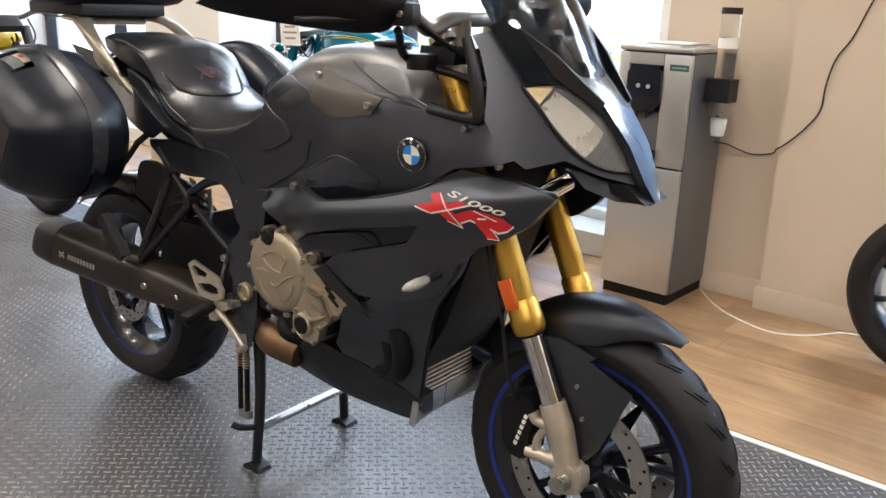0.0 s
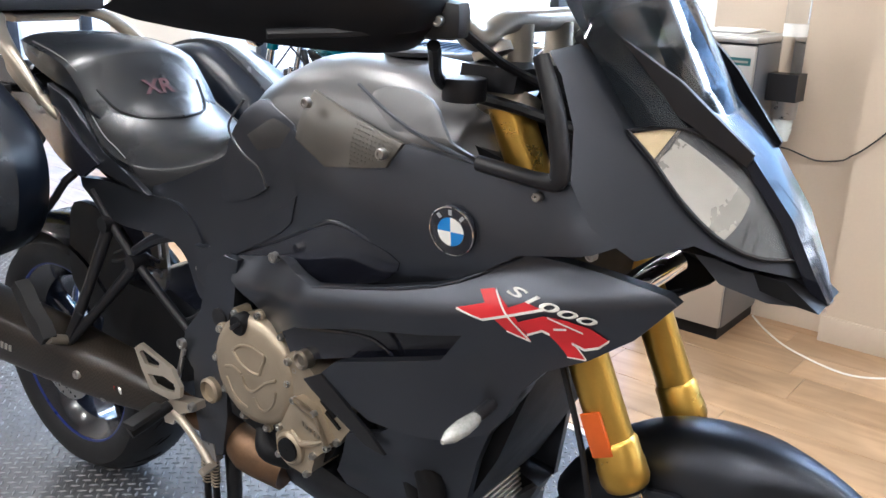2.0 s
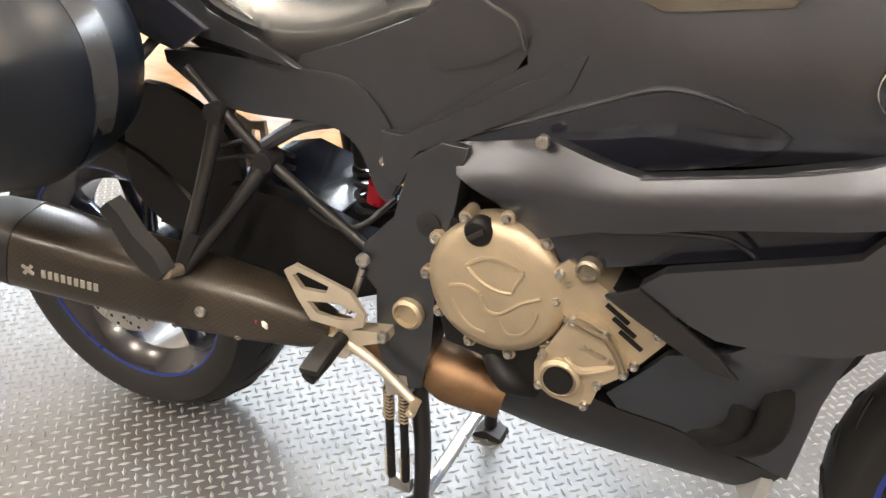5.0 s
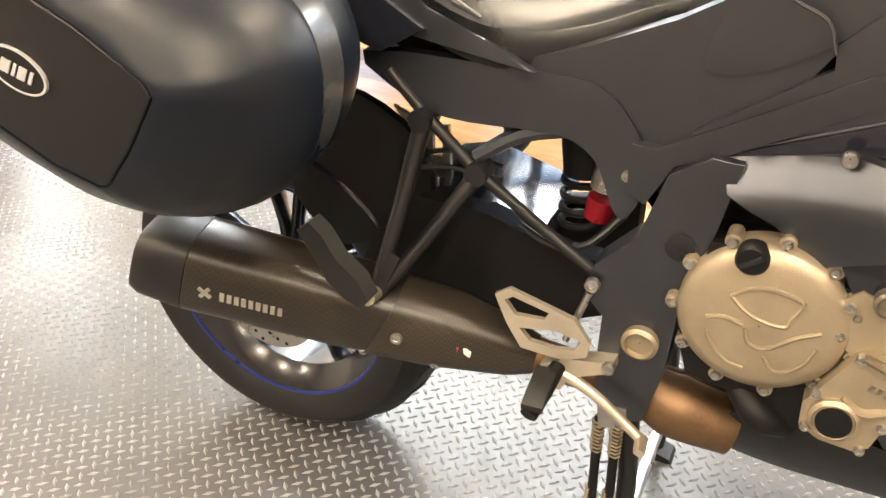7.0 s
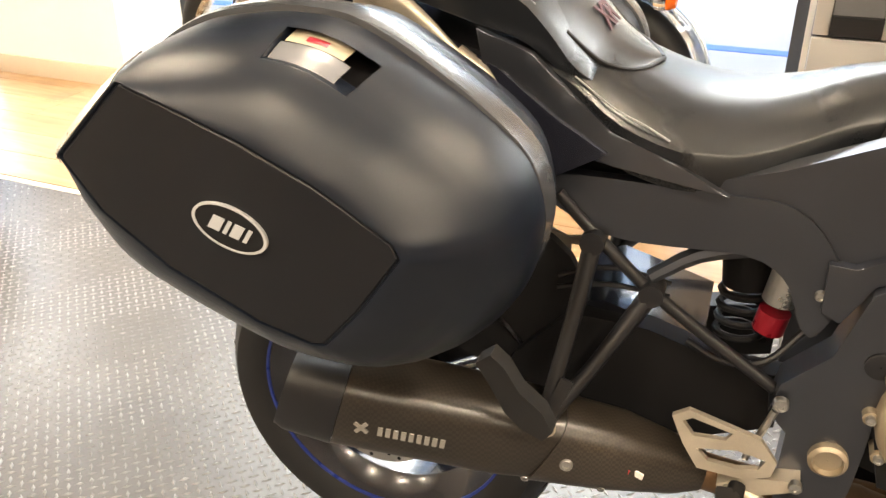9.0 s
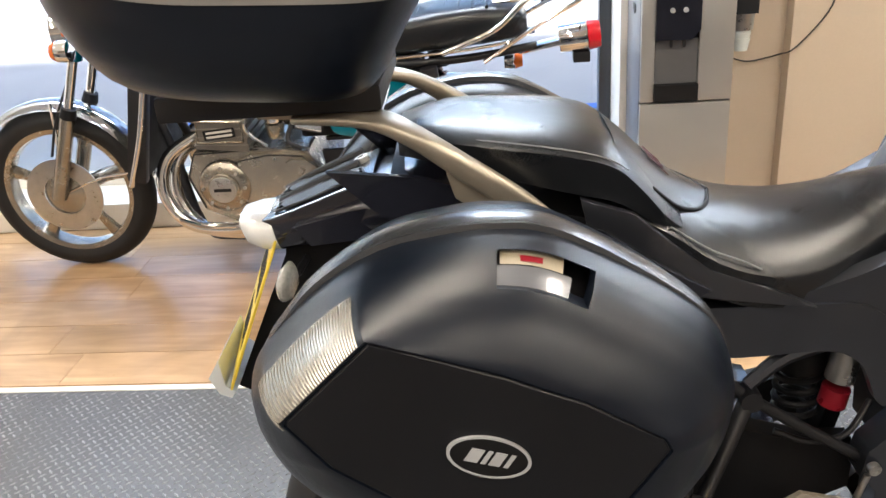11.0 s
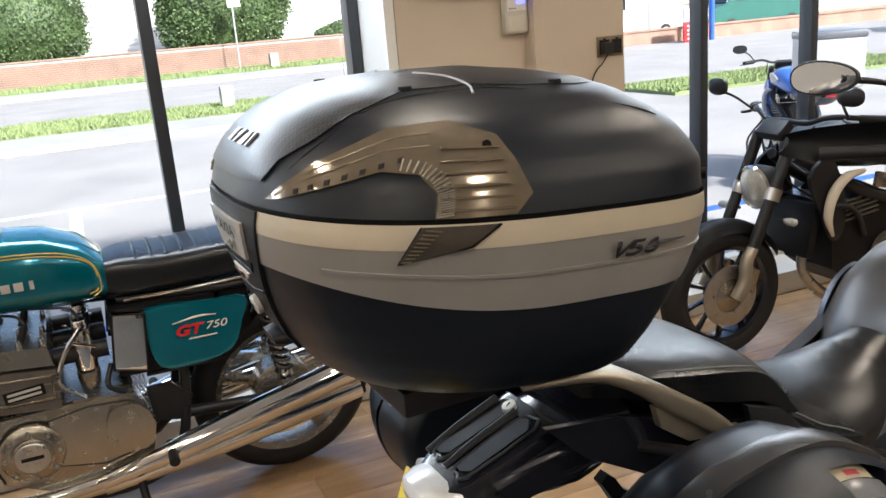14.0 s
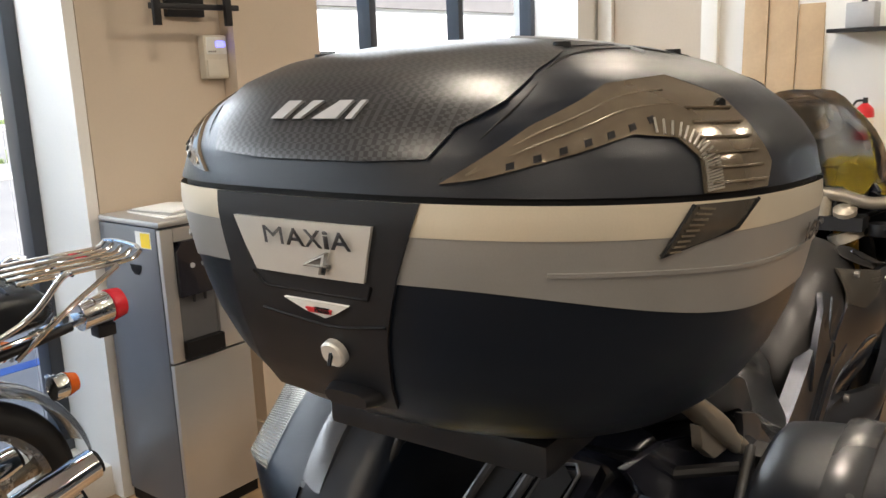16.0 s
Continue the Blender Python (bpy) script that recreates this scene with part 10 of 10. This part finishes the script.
# ---- modern naked motorcycles ----
def naked_bike(name, label, paint, m, shade):
    b = thing(name, label, "motorcycle", "parked motorcycles", m)
    simple_wheel("front_wheel", b, (1.45, 0, 0.305), 0.305, 0.12, 0.22, M_RIM, 10, 0.14, 0.008)
    simple_wheel("rear_wheel", b, (0.05, 0, 0.31), 0.31, 0.17, 0.22, M_RIM, 10, 0.11, 0.008)
    arch("front_mudguard", b, (1.45, 0, 0.305), 0.335, 0.075, 55, 150, M_BLACK, "black front mudguard", 0.05)
    for s in (-1, 1):
        leg = new("fork_leg")
        leg.parent = b
        part("axle_bracket", tube([(1.45, s * 0.11, 0.30), (1.405, s * 0.115, 0.38), (1.40, s * 0.11, 0.46), (1.36, s * 0.105, 0.52)], [0.030, 0.034, 0.028, 0.026], 14, 4), M_BARGREY, leg, "grey cast axle bracket")
        part("fork_tube", rod((1.37, s * 0.105, 0.50), (1.16, s * 0.105, 0.98), 0.026, n=18), M_BLACK, leg, "black fork tube")
        part("brake_caliper", box((0.05, 0.05, 0.11), (1.36, s * 0.085, 0.37), (0, -20, 0)), M_OLDALU, leg, "grey brake caliper", bevel=0.008)
        part("clamp", rod((1.27, s * 0.105, 0.715), (1.25, s * 0.105, 0.765), 0.034, n=18), M_STEEL, leg)
        st = part("indicator_stalk", rod((1.25, s * 0.12, 0.64), (1.26, s * 0.19, 0.64), 0.008, n=8), M_BLACK, b)
        part("indicator", loft([sec((1.26, s * (0.185 + d), 0.64), (0, s, 0), w, w * 0.8, 12, 2.2) for d, w in ((0, 0.015), (0.02, 0.022), (0.05, 0.02), (0.06, 0.006))]), M_INDLENS, st, "clear indicator lens")
        part("handlebar", tube([(1.10, 0, 1.03), (1.10, s * 0.12, 1.03), (1.07, s * 0.22, 1.06), (0.96, s * 0.38, 1.05)], 0.012, 10, 5), M_BLACK, b, "black handlebar")
        part("grip", rod((1.01, s * 0.31, 1.053), (0.94, s * 0.41, 1.05), 0.018, n=12), M_TYRE, b, "black rubber grip")
        part("lever", tube([(1.06, s * 0.28, 1.05), (1.07, s * 0.33, 1.04), (0.99, s * 0.43, 1.03)], [0.008, 0.006, 0.005], 8, 3), M_BLACK, b)
        mi = part("mirror_stem", tube([(1.05, s * 0.29, 1.06), (1.12, s * 0.33, 1.12), (1.17, s * 0.38, 1.15)], 0.006, 8, 4), M_BLACK, b)
        part("mirror", loft([sec((1.15 + d, s * 0.40, 1.165), (1, 0, 0), w, w * 0.6, 18, 2.4) for d, w in ((0.0, 0.065), (0.012, 0.067), (0.035, 0.03))]), M_BLACK, mi, "black mirror", smooth=50)
        part("side_panel", panel([(1.02, 0.88), (1.13, 0.80), (1.05, 0.62), (0.98, 0.50), (0.92, 0.56), (0.93, 0.72)], lambda x, z: -0.17 - 0.04 * (x - 0.9), 0.02, 3, 0.03, mirror=s > 0), paint, b, "dark side fairing", bevel=0.003)
        part("frame_cover", tube([(0.84, s * 0.186, 0.80), (0.95, s * 0.196, 0.785), (1.02, s * 0.200, 0.72), (1.04, s * 0.196, 0.62), (1.00, s * 0.185, 0.53)], [0.010, 0.022, 0.024, 0.020, 0.008], 12, 5), shade, b, "pale curved frame cover")
        part("tank_flash", panel([(0.97, 0.945), (1.02, 0.90), (0.86, 0.87), (0.70, 0.90), (0.80, 0.94)], lambda x, z: -0.176 + 0.12 * max(0, x - 0.88), 0.02, 3, 0.03, mirror=s > 0), shade, b, "pale tank flash", bevel=0.003)
        part("swingarm", plate([(0.46, 0.44), (0.46, 0.36), (0.02, 0.28), (0.0, 0.34), (0.25, 0.40)], s * 0.115, s * 0.135), M_BLACK, b, "black swingarm", bevel=0.006)
        part("frame_spar", tube([(1.12, s * 0.07, 0.88), (0.85, s * 0.16, 0.72), (0.55, s * 0.15, 0.60), (0.45, s * 0.12, 0.42)], [0.024, 0.028, 0.026, 0.03], 10, 5), M_BLACK, b, "black frame spar")
        part("foot_peg", rod((0.42, s * 0.15, 0.38), (0.42, s * 0.26, 0.375), 0.013, n=10), M_STEEL, b)
    hl = Matrix.Translation((1.24, 0, 0.76)) @ pose(0, 0, 0, 0, 0, -90) @ pose(0, 0, 0, -8, 0, 0)
    lamp = part("headlamp", spin([(0.03, -0.09), (0.07, -0.07), (0.095, -0.01), (0.102, 0.03), (0.094, 0.036), (0.01, 0.02)], 32, hl, closed=False), M_BLACK, b, "black headlamp shell")
    part("headlamp_ring", spin([(0.102, 0.03), (0.096, 0.044), (0.090, 0.036)], 36, hl), M_CHROME, lamp, "chrome lamp ring")
    part("headlamp_glass", spin([(0.090, 0.036), (0.065, 0.052), (0.02, 0.060), (0.002, 0.060), (0.002, 0.03)], 32, hl), M_GLASSLAMP, lamp, "clear headlamp glass")
    part("instrument", box((0.05, 0.15, 0.09), (1.17, 0, 1.00), (0, -50, 0)), M_BLACK, b, "black instrument pod", bevel=0.015)
    rings = []
    for x, top, low, w in ((0.50, 0.86, 0.78, 0.09), (0.56, 0.92, 0.77, 0.125), (0.70, 0.985, 0.78, 0.16), (0.85, 1.005, 0.80, 0.175), (0.98, 0.985, 0.83, 0.15), (1.06, 0.95, 0.87, 0.09)):
        mid, h = (top + low) / 2, (top - low) / 2
        rings.append([(x, w * math.copysign(abs(math.cos(a)) ** 0.7, math.cos(a)), mid + h * math.copysign(abs(math.sin(a)) ** 0.8, math.sin(a))) for a in (2 * math.pi * k / 24 for k in range(24))])
    part("fuel_tank", loft(rings), paint, b, "painted fuel tank", smooth=60)
    rings = []
    for x, top, low, w in ((0.54, 0.86, 0.78, 0.09), (0.40, 0.82, 0.75, 0.14), (0.25, 0.82, 0.75, 0.15), (0.08, 0.87, 0.79, 0.12), (-0.12, 0.90, 0.84, 0.09), (-0.20, 0.89, 0.86, 0.05)):
        mid, h = (top + low) / 2, (top - low) / 2
        rings.append([(x, w * math.copysign(abs(math.cos(a)) ** 0.6, math.cos(a)), mid + h * math.copysign(abs(math.sin(a)) ** 0.6, math.sin(a))) for a in (2 * math.pi * k / 24 for k in range(24))])
    part("seat", loft(rings), M_SEAT, b, "black seat", smooth=60)
    part("engine", plate([(0.45, 0.30), (0.45, 0.50), (0.60, 0.60), (0.80, 0.72), (0.98, 0.62), (0.96, 0.36), (0.80, 0.24), (0.55, 0.24)], -0.15, 0.15), M_DARK, b, "dark engine", bevel=0.02)
    part("engine_cover", spin([(0.10, 0.0), (0.095, 0.025), (0.07, 0.035), (0.001, 0.035), (0.001, 0)], 32, pose(0.66, 0.168, 0.40)), M_PANEL, b, "round engine cover")
    for k in range(5):
        part("cooling_fin", plate([(0.72, 0.60 + 0.022 * k), (0.72, 0.606 + 0.022 * k), (0.96, 0.576 + 0.022 * k), (0.96, 0.570 + 0.022 * k)], -0.165, 0.165), M_STEEL, b)
    part("clutch_cover", spin([(0.105, 0.0), (0.10, -0.03), (0.075, -0.042), (0.001, -0.042), (0.001, 0)], 32, pose(0.64, -0.152, 0.41)), M_OLDALU, b, "alloy clutch cover")
    part("starter", rod((0.86, -0.12, 0.50), (0.86, 0.12, 0.50), 0.045, n=20), M_STEEL, b, bevel=0.006)
    for s in (-1, 1):
        part("hose", tube([(1.03, s * 0.10, 0.62), (0.95, s * 0.19, 0.66), (0.86, s * 0.185, 0.60), (0.80, s * 0.165, 0.50)], 0.013, 10, 5), M_BLACK, b, "black rubber hose")
        part("wiring", tube([(1.10, s * 0.06, 0.92), (1.00, s * 0.15, 0.80), (0.88, s * 0.19, 0.76), (0.74, s * 0.18, 0.70), (0.60, s * 0.165, 0.66)], 0.006, 8, 5), M_DARK, b)
        part("cable_guide", tube([(1.10, s * 0.16, 1.02), (1.20, s * 0.14, 0.93), (1.18, s * 0.09, 0.80), (1.06, s * 0.12, 0.70)], 0.0045, 6, 5), M_BLACK, b)
        part("injector_cover", box((0.11, 0.02, 0.07), (0.70, s * 0.165, 0.735), (0, -12, 0)), M_OLDALU, b, bevel=0.008)
    part("radiator", box((0.04, 0.30, 0.24), (1.07, 0, 0.55), (0, -12, 0)), M_DARK, b, "black radiator", bevel=0.006)
    part("exhaust", tube([(0.98, 0.05, 0.55), (1.05, 0.06, 0.36), (0.85, 0.06, 0.18), (0.50, 0.06, 0.18), (0.30, -0.12, 0.24), (0.02, -0.19, 0.36)], [0.022, 0.022, 0.03, 0.04, 0.045, 0.05], 14, 5), M_STEEL, b, "steel exhaust")
    part("tail", plate([(0.10, 0.80), (-0.22, 0.86), (-0.27, 0.84), (-0.10, 0.77), (0.08, 0.73)], -0.07, 0.07), M_BLACK, b, "black tail", bevel=0.01)
    part("tail_light", box((0.03, 0.09, 0.03), (-0.275, 0, 0.85)), M_LAMPRED, b, "red tail light", bevel=0.006)
    part("side_stand", tube([(0.55, 0.14, 0.25), (0.53, 0.22, 0.10), (0.52, 0.25, 0.008)], 0.012, 8, 3), M_BLACK, b, "black side stand")
    return b


M_CREAM = mat("cream_tank_paint", (0.55, 0.49, 0.40), 0.25, 0, 0.06, 5, 0, 50, 0.5)
M_YELLOW = mat("yellow_bike_paint", (0.75, 0.50, 0.03), 0.25, 0, 0.06, 5, 0, 50, 0.5)
M_BLUEPAINT = mat("blue_bike_paint", (0.04, 0.12, 0.42), 0.25, 0.1, 0.06, 5, 0, 50, 0.5)
naked_bike("naked_motorcycle", "black naked motorcycle with cream trim beside the window", M_BLACK, ROOM @ pose(3.38, 1.74, -0.004, 0, 0, 177), M_CREAM)
naked_bike("naked_motorcycle", "yellow naked motorcycle parked further along the showroom", M_YELLOW, ROOM @ pose(-3.62, 0.62, 0.0, 0, 0, 4), M_YELLOW)
naked_bike("naked_motorcycle", "blue motorcycle parked outside the window", M_BLUEPAINT, ROOM @ pose(5.1, 4.25, G, 0, 0, 60), M_TAILGREY)
tb_ = thing("delivery_box", "large grey delivery box on the parked motorcycle", "top box", m=ROOM @ pose(5.02, 4.12, G + 0.90, 0, 0, 60))
part("case", box((0.42, 0.45, 0.40), (0, 0, 0.205)), M_TAILGREY, tb_, bevel=0.03)
part("lid", box((0.43, 0.46, 0.06), (0, 0, 0.42)), M_COOLGREY, tb_, "grey lid", bevel=0.015)

tag = thing("price_tag", "white paper price tag hanging from the handlebar", "price tag", m=GT @ pose(0.98, 0.36, 1.135, 0, 0, 20))
part("paper", box((0.11, 0.0012, 0.15), (0, 0, -0.08)), M_PAPER, tag)
part("string", tube([(0, 0, -0.006), (0.004, -0.004, 0.04), (0.0, -0.015, 0.105)], 0.0012, 5, 3), M_STITCH, tag)
for k in range(4):
    part("print_bar", box((0.08 - 0.02 * (k % 2), 0.0008, 0.010), (0, 0.0012, -0.035 - 0.028 * k)), M_PRINT, tag)
